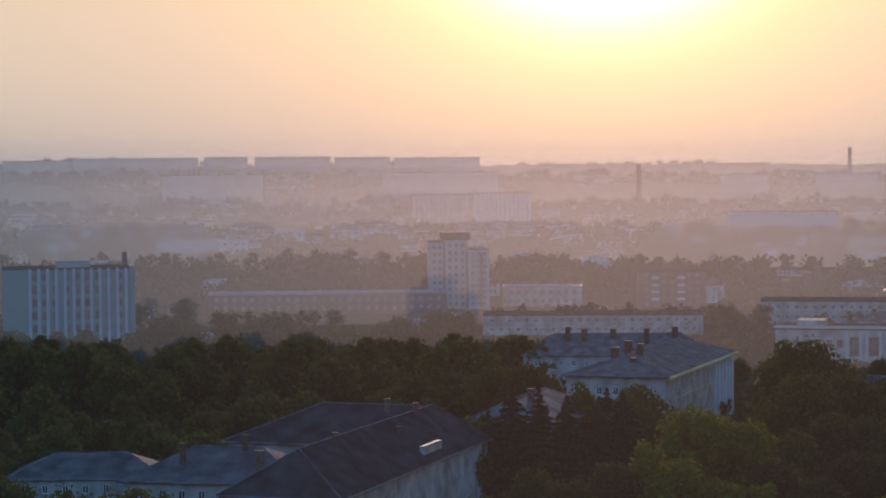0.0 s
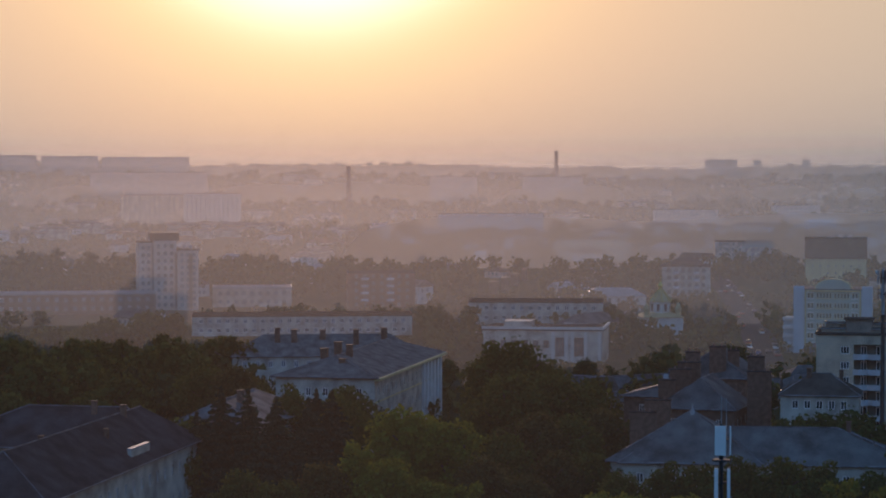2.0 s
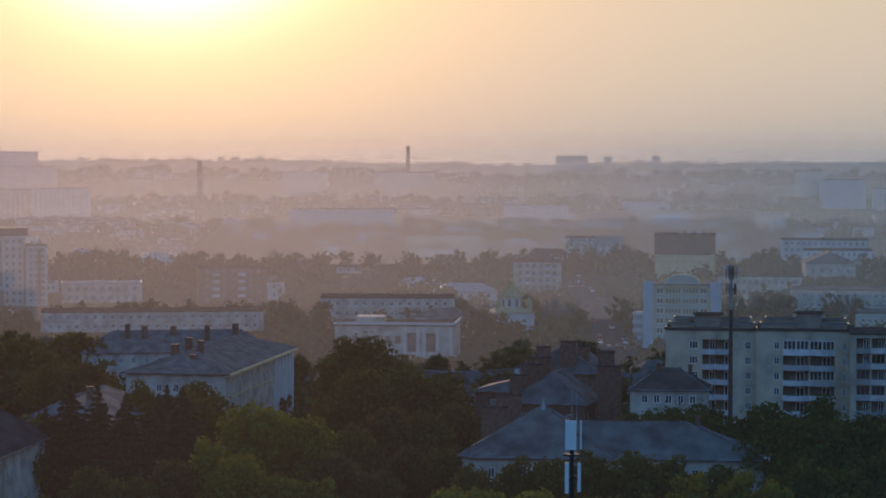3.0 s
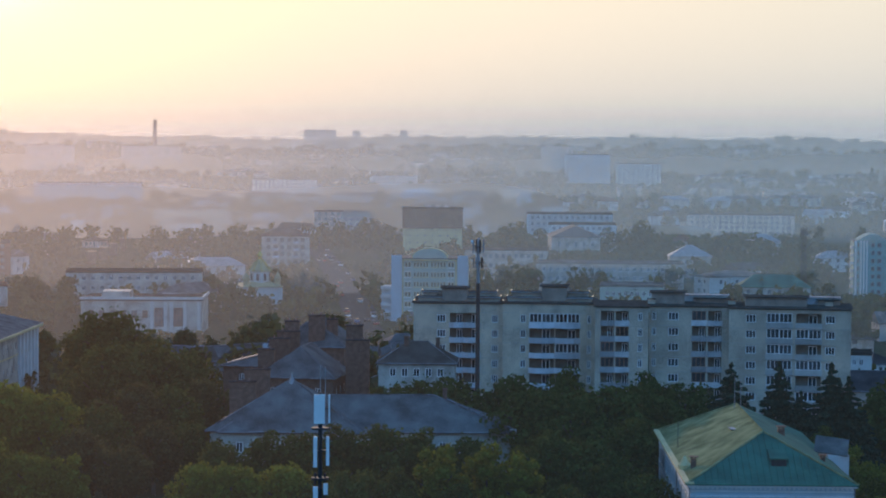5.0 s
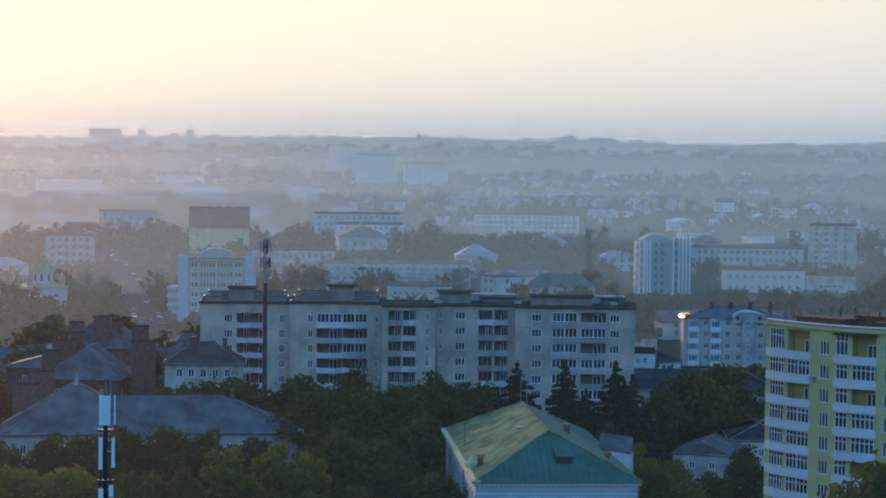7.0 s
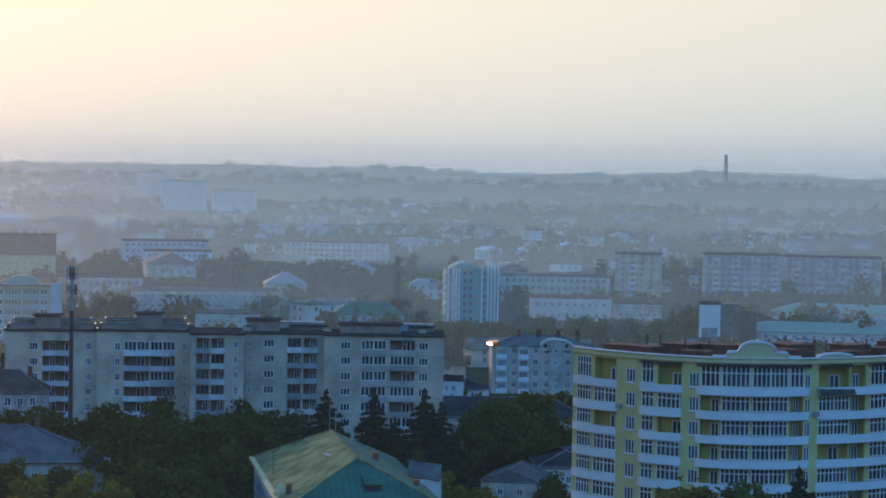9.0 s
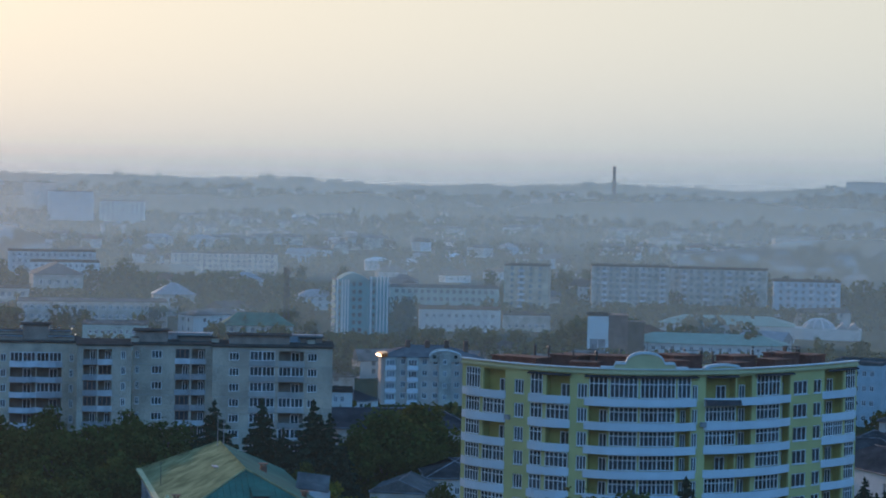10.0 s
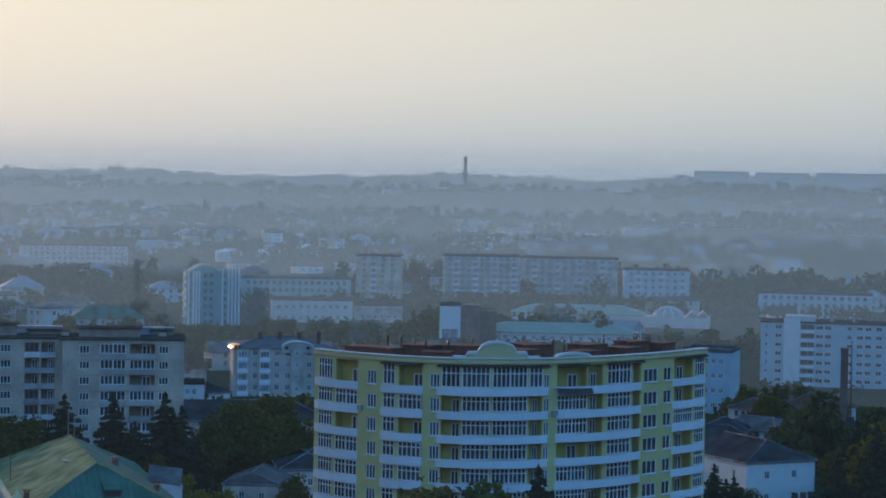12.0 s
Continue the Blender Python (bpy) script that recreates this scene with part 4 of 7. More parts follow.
# ---- green-roofed office with white walls ----
def green_house():
    ob = thing("office_building", spot(8.66, 303.5, 7.4), "white plastered office building with a green and mossy sheet roof", "building")
    w, dp, h, rh = 21.6, 53.0, 11.6, 5.8
    g = Geo()
    sides = [(w, 8, lambda u, z, i: (u - w / 2, i, z), Matrix.Translation((-w / 2, 0, 0))),
             (dp, 14, lambda u, z, i: (w / 2 - i, u, z), pose(w / 2, 0, 0, 0, 0, 90)),
             (dp, 14, lambda u, z, i: (-w / 2 + i, dp - u, z), pose(-w / 2, dp, 0, 0, 0, -90))]
    for length, n, put, place in sides:
        holes = grid_holes(length, 3, 3.3, 0.9, n, 1.25, 2.0, 0.0, 1.2)
        if n == 8:
            holes = [(a, b, 0.9 + 3.3 * k, 2.9 + 3.3 * k) for a, b in ((3.1, 5.3), (6.8, 8.3), (9.1, 10.7), (12.2, 14.3), (16.6, 18.8)) for k in range(3)]
        g.wall(length, h, holes, put)
        for a, b, c, d in holes:
            add_window(ob, place @ Matrix.Translation((a, 0.12, c)), b - a, d - c, 2 if b - a > 1.5 else 1, DARKWOOD, 0.66)
            part("window_surround", Geo().box(-0.2, b - a + 0.2, -0.12, -0.01, d - c, d - c + 0.2).box(-0.15, b - a + 0.15, -0.16, -0.01, -0.14, 0.0), WHITE, ob, m=place @ Matrix.Translation((a, 0, c)))
    g.quad((w / 2, dp, 0), (-w / 2, dp, 0), (-w / 2, dp, h), (w / 2, dp, h))
    part("wall", g, PLASTER_B, ob)
    # cornice with brackets
    for z0, z1, o in ((h - 1.55, h - 1.42, 0.1), (h - 0.9, h - 0.72, 0.14), (h - 0.25, h, 0.45)):
        c = Geo().box(-w / 2 - o, w / 2 + o, -o, 0.0, z0, z1).box(-w / 2 - o, -w / 2, 0.0, dp, z0, z1).box(w / 2, w / 2 + o, 0.0, dp, z0, z1)
        part("cornice", c, WHITE, ob)
    br = Geo().box(0, 0.3, -0.38, 0, h - 0.55, h - 0.25).mesh("bracket", WHITE)
    for i in range(34):
        part("bracket", br, None, ob, m=Matrix.Translation((-w / 2 + 0.2 + i * (w - 0.6) / 33, 0, 0)))
    for i in range(40):
        part("bracket", br, None, ob, m=pose(-w / 2, dp - 0.4 - i * (dp - 1) / 39, 0, 0, 0, -90))
    o = 0.6
    x0, x1, y0, y1 = -w / 2 - o, w / 2 + o, -o, dp + o
    m, e = 0.0, 11.0
    r0, r1 = (m, y0 + e, h + rh), (m, y1 - e, h + rh)
    t = 0.15

    def slope(*p):
        s = Geo()
        lo = [(q[0], q[1], q[2] - t) for q in p]
        k = len(p)
        s.v = list(p) + lo
        s.f = [tuple(range(k)), tuple(range(2 * k - 1, k - 1, -1))] + [(i, i + k, (i + 1) % k + k, (i + 1) % k) for i in range(k)]
        return s

    a, b, c, d = (x0, y0, h + t), (x1, y0, h + t), (x1, y1, h + t), (x0, y1, h + t)
    part("roof", slope(a, b, r0), ROOF_G, ob, "green sheet-metal hip")
    part("roof", slope(b, c, r1, r0), ROOF_G, ob, "green sheet-metal slope")
    part("roof", slope(c, d, r1), ROOF_G, ob)
    part("roof", slope(d, a, r0, r1), ROOF_M, ob, "mossy sheet-metal slope")
    # standing seams
    seams = Geo()
    n = 26
    for i in range(1, n):
        x = x0 + (x1 - x0) * i / n
        f = 1 - abs(x - m) / (x1 - m)
        seams.beam((x, y0, h + t + 0.03), (x, y0 + e * f, h + t + rh * f + 0.0), 0.04)
    part("seams", seams, ROOF_G, ob, kind="stuff")
    part("gutter_shelf", Geo().box(x0 - 0.25, x0 + 1.0, y0, y1, h + 0.12, h + 0.42), PLASTER_C, ob, "wide cream gutter shelf")
    part("scroll", Geo().lathe(x0 + 0.8, 11.5, ((0.8, h + 0.4), (0.9, h + 1.0), (0.5, h + 1.5), (0.15, h + 2.2)), 10), PLASTER_C, ob, "cream scroll ornament")
    part("patch_sheet", Geo().box(-3.2, -2.4, 22, 24.6, 0, 0.05), METAL, ob, "bare metal roof patch", m=Matrix.Translation((0, 0, h + t + rh * 0.76)))
    rg = Geo()
    for p, q in ((a, r0), (b, r0), (r0, r1), (d, r1)):
        rg.beam((p[0], p[1], p[2] + 0.05), (q[0], q[1], q[2] + 0.05), 0.11)
    part("ridge_cap", rg, ROOF_M, ob, "pale worn ridge capping")
    # dormer on the hip, chimneys, gutter pipes and aerials
    dm = Geo().box(0.3, 2.3, 3.2, 6.5, h + 1.6, h + 3.2)
    part("dormer", dm, ROOF_D, ob, "small dark dormer")
    part("dormer_roof", slope((0.1, 2.9, h + 3.2), (2.5, 2.9, h + 3.2), (2.5, 7.6, h + 4.1), (0.1, 7.6, h + 4.1)), ROOF_G, ob)
    for x, y, z0, z1, cw in ((4.4, 25, h + 2.4, h + 4.4, 0.9), (-9.6, 9.0, h + 0.3, h + 2.2, 0.7), (8.6, 13, h + 1.0, h + 2.0, 0.6)):
        c = Geo().box(x - cw / 2, x + cw / 2, y - 0.5, y + 0.5, z0, z1)
        c.box(x - cw / 2 - 0.25, x + cw / 2 + 0.25, y - 0.7, y + 0.7, z1 + 0.25, z1 + 0.34)
        for s in (-1, 1):
            c.box(x + s * cw * 0.35 - 0.1, x + s * cw * 0.35 + 0.1, y - 0.1, y + 0.1, z1, z1 + 0.25)
        part("chimney", c, BRICK, ob)
    part("aerial", Geo().tube(-9.9, 30, h, h + 4.5, 0.06, 0.04, 6), STEEL, ob)
    part("aerial", Geo().tube(-0.6, 40, h + rh - 0.4, h + rh + 4.4, 0.05, 0.04, 6).tube(0.4, 41, h + rh - 0.4, h + rh + 3.9, 0.05, 0.04, 6), METAL, ob)
    part("side_roof", slope((9.0, 24, h + 1.3), (13.5, 22, h + 0.9), (14.5, 27, h + 2.6), (10.0, 29, h + 3.0)), ROOF_B, ob, "bright folded sheet over a side wing")
    part("side_wing", Geo().box(w / 2, w / 2 + 3.0, 22.5, 28, 0, h + 0.9), PLASTER_B, ob)
    for x, y in ((-w / 2 - 0.15, -0.15), (w / 2 + 0.1, -0.15), (-w / 2 - 0.15, 20)):
        part("downpipe", Geo().tube(x, y, 0, h - 0.3, 0.09, 0.09, 8), METAL, ob)


green_house()


# ---- old quarter below the viewpoint ----
low_house = block("house", spot(-1.55, 369, 0.6), 47, 14, 9.4, "long two-storey house with a blue-grey sheet roof", "house", PLASTER_O, ROOF_B, 2, 16, 4, (1.1, 1.7), roof="hip",
      roof_h=5.2, frames=PLASTIC, ends=(9, 13), overhang=0.7,
      chimneys=((-17.5, 3.2, 10.5, 12.4, 0.5), (13.0, 6.5, 13.0, 15.6, 0.7)))
# white glint at the eaves corner, imitated by added white boxes
part("gutter_end_glint", Geo().box(23.9, 24.35, -0.8, 0.2, 8.3, 9.7).box(23.4, 24.35, -0.75, 0.0, 9.7, 9.95), PLASTIC, low_house, "pale folded sheet at the gutter end")
hip = Geo()
for k in range(6):
    hip.beam((24.1 - 13.0 * k / 7, -0.6 + 7.6 * k / 7, 9.75 + 5.2 * k / 7), (24.1 - 13.0 * (k + 0.8) / 7, -0.6 + 7.6 * (k + 0.8) / 7, 9.75 + 5.2 * (k + 0.8) / 7), 0.14)
part("hip_capping", hip, CAP, low_house, "worn sheet hip capping")
end_house = block("house", spot(-3.62, 368.5, -9), 24.5, 15, 9.5, "tall pyramid-roofed end of the long house", "house", PLASTER_O, ROOF_B, 2, 7, 4, (1.1, 1.7), roof="hip", roof_h=7.6,
      ends=(12.6, 12.6), overhang=0.7)
part("roof_cap", Geo().lathe(0, 7.5, ((0.75, 16.35), (0.5, 16.9), (0.2, 17.5), (0.05, 18.3)), 10), METAL, end_house, "pale sheet cap on the roof's tip")
for az, d, w, dp, h, rh, ch in ((-3.35, 412, 14, 13, 13.6, 5.2, ()),
                               (-3.05, 452, 15, 14, 15.5, 5.0, ()),
                               (-3.9, 440, 20, 12, 12.8, 2.6, ())):
    block("house", spot(az, d, -13), w, dp, h, "old brick house with steep sheet gables and tall brick chimneys", "house", BRICK if d > 380 else PLASTER_O, ROOF_B, 3, 4, 3, (1.0, 1.5),
          roof="gable", roof_h=rh, along="y", ends=(4.5, 0), chimneys=ch, group="old brick quarter", overhang=0.5)
# stepped brick firewalls and chimney stacks between the old houses
for az, d, w, h in [(-4.68, 395, 4.5, 14.8), (-4.31, 402, 4.5, 16.2), (-4.09, 430, 3.1, 17.1), (-3.76, 435, 3.9, 18.7), (-3.53, 440, 4.4, 19.6), (-3.44, 447, 2.8, 21.0), (-2.82, 452, 3.2, 21.7), (-2.43, 455, 2.2, 20.7), (-1.79, 415, 4.3, 20.2), (-1.87, 417.5, 3.0, 22.7)]:
    ob = thing("brick_firewall", spot(az, d, -4), "dark stepped brick firewall among old roofs", "firewall", "old brick quarter")
    part("wall", Geo().box(-w / 2, w / 2, 0, 1.6, 0, h - 0.2), BRICK, ob)
    part("capping", Geo().box(-w / 2 - 0.12, w / 2 + 0.12, -0.12, 1.72, h - 0.2, h), ROOF_D, ob)
    if w < 8:
        part("chimney_pot", Geo().tube(-w * 0.25, 0.8, h, h + 0.5, 0.16, 0.14, 8), SPIRE, ob)
        part("chimney_pot", Geo().tube(w * 0.25, 0.8, h, h + 0.5, 0.16, 0.14, 8), SPIRE, ob)
block("house", spot(0.35, 455, -4), 21, 11, 6.2, "low house with a dark hipped roof", "house", PLASTER_W, ROOF_D, 1, 6, 2, (1.0, 1.4), roof="hip", roof_h=4.4)
block("house", spot(-0.6, 432, 2), 13, 8, 6.5, "low white shed with a pale flat roof", "house", PLASTER_W, METAL, 1, 3, 2, (1.0, 1.4), roof="flat", parapet=0.2)

# houses on the slope by the park
long_house = block("house", spot(-12.68, 455, -14.9), 20.5, 64, 15.2, "long three-storey house with cream walls and worn slate roof", "house", PLASTER_O, SLATE_W, 3, 5, 16, (1.1, 1.7), roof="hip",
      roof_h=3.5, along="y", ends=(10, 10), overhang=0.8, chimneys=((-2.5, 9, 16, 20, 1.5), (1.5, 14, 17.5, 20.4, 1.3), (-3.0, 22, 16, 20.3, 1.5), (2, 6, 15, 18.2, 1.2)))
part("eave_cornice", Geo().box(10.27, 11.4, -0.5, 64.5, 14.55, 15.1), PLASTER_C, long_house, "deep pale eave cornice")
part("string_course", Geo().box(10.27, 10.42, 0, 64, 10.0, 10.25), PLASTER_C, long_house)
for y in (44, 47.5, 51, 54.5, 58, 61.5):
    part("pilaster", Geo().box(10.28, 10.8, y - 0.5, y + 0.5, 0.5, 14.5), WHITE, long_house, "white giant pilaster")
block("house", spot(-12.6, 548, 3), 46, 15, 11.5, "long house with a pale worn slate roof and chimneys", "house", PLASTER_O, SLATE_W, 3, 14, 4, (1.1, 1.6), roof="hip", roof_h=4.6,
      chimneys=((-12, 5, 13, 17.8, 1.3), (-8, 5, 13, 17.4, 1.4), (-1, 6, 13, 17.2, 1.4), (7, 4, 13, 17.4, 1.3), (14, 6, 13, 17.6, 1.5)))
block("house", spot(-15.55, 405, -17), 17, 36, 10.8, "two-storey house with a grey roof and white-framed windows", "house", PLASTER_O, ROOF_B, 2, 5, 9, (1.1, 1.8), roof="hip",
      roof_h=4.4, along="y", ends=(8, 8), overhang=0.7, chimneys=((2, 12, 13, 16.4, 1.2),))
block("house", pose(-116, 300, 0, 0, 0, -1), 17.5, 74, 11.0, "long wing of an old mansion with a dark sheet roof", "house", PLASTER_O, ROOF_D, 2, 4, 18, (1.1, 1.9), roof="hip",
      roof_h=6.0, along="y", ends=(8, 6), overhang=0.8, chimneys=((0.6, 58, 15.5, 18.2, 0.9), (-3, 30, 13, 16.4, 0.8), (3.2, 42, 14, 16.2, 0.7)))
block("house", pose(-128.5, 358.5, 0, 0, 0, -2), 40, 17, 11.0, "old mansion with a broad dark sheet roof", "house", PLASTER_O, ROOF_D, 2, 10, 5, (1.1, 1.9), roof="hip",
      roof_h=6.0, ends=(15, 9), overhang=0.8, chimneys=((6.5, 7, 15.5, 18.0, 0.9),))
attic = block("attic_gable", pose(-107.4, 345, 0, 0, 0, 89), 9.0, 0.7, 13.2, "cream attic gable over the eaves of the mansion", "attic", PLASTER_O, METAL, 1, 0, 0, (1.0, 1.0), roof="flat", parapet=0)
block("house", pose(-138, 327, 0, 0, 0, 4), 29, 18, 8.6, "low wing with a patched dark sheet roof", "house", PLASTER_O, ROOF_B, 2, 8, 5, (1.1, 1.7), roof="hip", roof_h=4.6, overhang=0.7,
      chimneys=((-6, 4, 10.5, 14.0, 0.9), (3, 8, 12, 15.0, 0.8), (7, 3, 10, 13.2, 1.2)))
block("house", spot(-26.0, 372, -8), 26, 14, 7.4, "low house with a blue-grey roof below the park", "house", PLASTER_O, ROOF_B, 2, 7, 3, (1.0, 1.4), roof="hip", roof_h=3.4)


# ---- middle distance, building by building ----
def fin_office():
    d, w, h = 676, 36.8, 27.6
    ob = block("office_building", spot(-26.4, d, 0), w, 16, h, "blue-grey office block with tall concrete fins and a plain end wall", "office building", TEAL, ROOF_T, 7, 11, 0, (1.5, 2.2), frames=STEEL)
    for i in range(12):
        x = -w / 2 + 8 + i * (w - 9) / 11
        part("fin", Geo().box(x - 0.45, x + 0.45, -0.8, -0.02, 1.0, h + 0.4), PLASTER_B, ob)
    part("end_tower", Geo().box(w / 2, w / 2 + 1.6, -0.6, 9, 0, h + 1.0), TEAL, ob)
    part("roof_house", Geo().box(-3, 7, 5, 12, h + 0.25, h + 2.6), PANEL_G, ob)
    part("end_wall", Geo().box(-w / 2, -w / 2 + 7.6, -0.5, -0.02, 0, h + 0.2), TEAL, ob)
    part("flue", Geo().tube(w / 2 - 1, 14, h, h + 4.5, 0.9, 0.8, 10), SPIRE, ob)


fin_office()


def from_az(a0, a1, d):
    return (a0 + a1) / 2, radians(a1 - a0) * d


MID = [
    # az from, az to, distance, height, storeys, bays, walls, roof, turn, label
    (-16.0, -10.48, 762, 6.9, 2, 24, PLASTER_O, ROOF_R, 1, "long low pale building with a row of windows"),
    (-9.07, -5.7, 771, 10.8, 3, 14, PLASTER_O, ROOF_T, -3, "flat-roofed three-storey pale block"),
    (-15.49, -13.51, 915, 7.6, 2, 9, PLASTER_O, METAL, 0, "pale low industrial hall with a bright roof"),
    (-12.09, -10.4, 895, 14.6, 5, 7, BRICK, ROOF_T, 4, "weathered five-storey panel block with balcony bands"),
    (-17.75, -16.2, 2060, 29.0, 9, 12, PANEL, ROOF_T, 0, "far panel block veiled by haze"),
    (-16.2, -14.77, 2040, 30.5, 10, 12, PLASTER_W, ROOF_T, 0, "far white panel block veiled by haze"),
    (-9.83, -7.19, 1900, 15.5, 5, 22, PLASTER_W, ROOF_T, 0, "far long white block veiled by haze"),
    (-10.04, -8.85, 3000, 33.0, 9, 12, PANEL_G, ROOF_T, 0, "far block dim in the haze"),
    (-7.7, -6.2, 3100, 30.0, 9, 12, PANEL_G, ROOF_T, 0, "far factory block dim in the haze"),
    (-24.12, -21.87, 1500, 9.3, 2, 14, PLASTER_W, METAL, 0, "long pale factory hall with a bright roof"),
    (-0.66, 0.83, 1040, 23.0, 7, 7, PLASTER_C, BROWN, 0, "cream office tower with a brown top"),
    (-4.21, -3.0, 930, 15.6, 5, 6, PLASTER_O, ROOF_D, 0, "five-storey block with a rounded dark roof"),
    (2.45, 4.61, 1170, 17.0, 5, 14, PLASTER_W, ROOF_T, 0, "white five-storey apartment block"),
    (3.0, 4.7, 1120, 13.8, 4, 11, WHITE, ROOF_T, 0, "bright white stepped building"),
    (6.45, 9.12, 1310, 12.3, 4, 18, PLASTER_P, ROOF_T, 0, "long pinkish four-storey block"),
    (3.39, 4.53, 2650, 33.5, 10, 9, PLASTER_B, ROOF_T, 0, "far pale-blue tower block"),
    (4.67, 5.80, 2540, 25.5, 9, 9, PLASTER_W, ROOF_T, 0, "far white tower block in haze"),
    (2.8, 3.6, 2900, 38.0, 10, 8, PANEL_G, ROOF_T, 0, "far grey tower block dim in the haze"),
    (-4.44, -2.82, 2080, 14.8, 5, 14, PLASTER_W, ROOF_T, 0, "far long white block in haze"),
    (-0.76, 0.09, 1980, 10.3, 3, 7, WHITE, METAL, 0, "far white hall with a bright roof"),
    (-1.5, -0.3, 2200, 16.0, 4, 9, PLASTER_W, METAL, 0, "far pale block with a bright roof"),
    (17.01, 18.95, 1050, 19.6, 7, 11, PLASTER_O, ROOF_T, 2, "seven-storey panel block with loggias"),
    (18.95, 21.36, 1075, 18.4, 6, 12, PLASTER_O, ROOF_T, -4, "grey panel block with white balconies"),
    (21.55, 23.19, 1020, 16.0, 5, 8, PLASTER_B, ROOF_T, 3, "pale blue five-storey block"),
    (14.81, 15.92, 1030, 19.5, 7, 4, PANEL, ROOF_T, -6, "brick-grey seven-storey tower block"),
    (12.7, 14.75, 860, 8.6, 2, 10, PLASTER_W, ROOF_R, 2, "white two-storey works building"),
    (14.8, 16.0, 870, 6.4, 1, 6, PLASTER_O, ROOF_T, 2, "low flat-roofed works annex"),
    (11.95, 14.7, 935, 13.0, 4, 16, MINT, ROOF_B, 0, "pale long hall behind the works"),
    (23.0, 24.26, 560, 15.2, 4, 5, PLASTER_B, ROOF_B, -10, "pale blue four-storey house"),
    (0.9, 3.0, 900, 12.0, 3, 12, PLASTER_O, ROOF_T, 0, "ochre three-storey school block"),
    (2.7, 6.4, 830, 11.0, 3, 20, PLASTER_O, ROOF_B, 2, "long pale three-storey building with a grey roof"),
    (4.3, 5.9, 745, 8.4, 2, 9, MINT, ROOF_B, -2, "pale two-storey building with a grey roof"),
    (-6.9, -5.1, 1340, 13.0, 4, 10, PANEL, ROOF_T, 0, "plain four-storey panel housing block"),
    (-2.9, -1.5, 1250, 15.0, 5, 8, PLASTER_O, ROOF_T, 4, "plastered five-storey housing block"),
    (24.9, 27.7, 960, 10.0, 3, 14, PLASTER_B, ROOF_T, 0, "long low pale-blue block"),
    (-22.9, -16.9, 880, 7.6, 2, 26, BRICK, METAL, -2, "long grey workshop hall"),
]
for a0, a1, d, h, st, bays, wm, rm, turn, label in MID:
    az, w = from_az(a0, a1, d)
    x, y = d * math.sin(radians(az)), d * math.cos(radians(az))
    win = (0.7, 0.8) if rm is BROWN else (1.4, 1.5) if w / bays > 2.6 else (1.1, 1.4)
    block("apartment_building" if st > 3 else "building", spot(az, d, turn, rise(x, y) - 0.3), w, 14, h, label, "building", wm, rm, st, bays, 3, win, joined=d > 880, parapet=0.6)



def stepped_tower():
    """A nine-storey tower of three slabs: two lower wings and a taller dark-capped core."""
    ob = thing("apartment_building", spot(-16.58, 900, 6), "pinkish nine-storey tower block with stepped wings and dark cap", "building")
    for x0, x1, y0, h, bays in ((-11.5, -5.9, 1.5, 26.6, 2), (-5.7, 3.1, 0.0, 27.4, 3), (3.3, 11.5, -2.5, 23.6, 3)):
        w = x1 - x0
        g, panes = Geo(), Geo()
        put = lambda u, z, i: (x0 + u, y0 + i, z)
        holes = grid_holes(w, 9, (h - 1.5) / 9, 0.8, bays, 1.1, 1.3, 0.8, 0.6)
        g.wall(w, h, holes, put)
        for a, b, c, d in holes:
            panes.quad(put(a, c, 0.15), put(b, c, 0.15), put(b, d, 0.15), put(a, d, 0.15))
        for p, q in (((x1, y0), (x1, 14)), ((x1, 14), (x0, 14)), ((x0, 14), (x0, y0))):
            g.quad((*p, 0), (*q, 0), (*q, h), (*p, h))
        part("wall", g, PLASTER_P, ob)
        part("windows", panes, GLASS_N, ob, "dim windows", kind="stuff")
        part("roof", Geo().box(x0 - 0.1, x1 + 0.1, y0 - 0.1, 14.1, h, h + 0.4), ROOF_T, ob)
    # no openings here: dark strips imitate the shade of stacked loggias
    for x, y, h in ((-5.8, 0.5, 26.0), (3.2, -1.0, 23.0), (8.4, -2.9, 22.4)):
        part("loggia_shade_strip", Geo().box(x - 0.6, x + 0.6, y - 0.3, y + 0.3, 1.0, h), RECESS_SHADE, ob, "dark strip standing in for shaded loggias")
    part("cap", Geo().box(-6.6, 4.4, 0.6, 12, 27.4, 30.2).box(-7.0, 4.8, 0.2, 12.4, 30.2, 30.5), BROWN, ob, "dark lift house on the roof")
    for x in (6, 8.5):
        part("vent", Geo().box(x, x + 1.2, 4, 5.2, 24.0, 25.6), PANEL_G, ob)


stepped_tower()
pylon = thing("pylon", spot(-16.74, 690, 0), "slim white painted slab pylon above the park", "pylon")
part("slab", Geo().box(-0.8, 0.8, -0.35, 0.35, 0, 12.9), WHITE, pylon)
part("capping", Geo().box(-0.9, 0.9, -0.45, 0.45, 12.9, 13.1), METAL, pylon)
tower = thing("rooftop_storeys", spot(0.085, 1040, 0), "dark brown clad top storeys of the cream tower", "building")
part("cladding", Geo().box(-13.8, 13.8, -0.5, 12, 14.5, 23.6), BROWN, tower)
part("roof_edge", Geo().box(-14.0, 14.0, -0.7, 12.2, 23.6, 24.0), ROOF_T, tower)
for x in (-3, 1, 5):
    part("roof_unit", Geo().box(x, x + 2.2, 3, 6, 24.0, 25.2), METAL, tower)
rounded = thing("rounded_attic", spot(-3.6, 930, 0, 15.7), "dark rounded attic roof of the five-storey block", "roof")
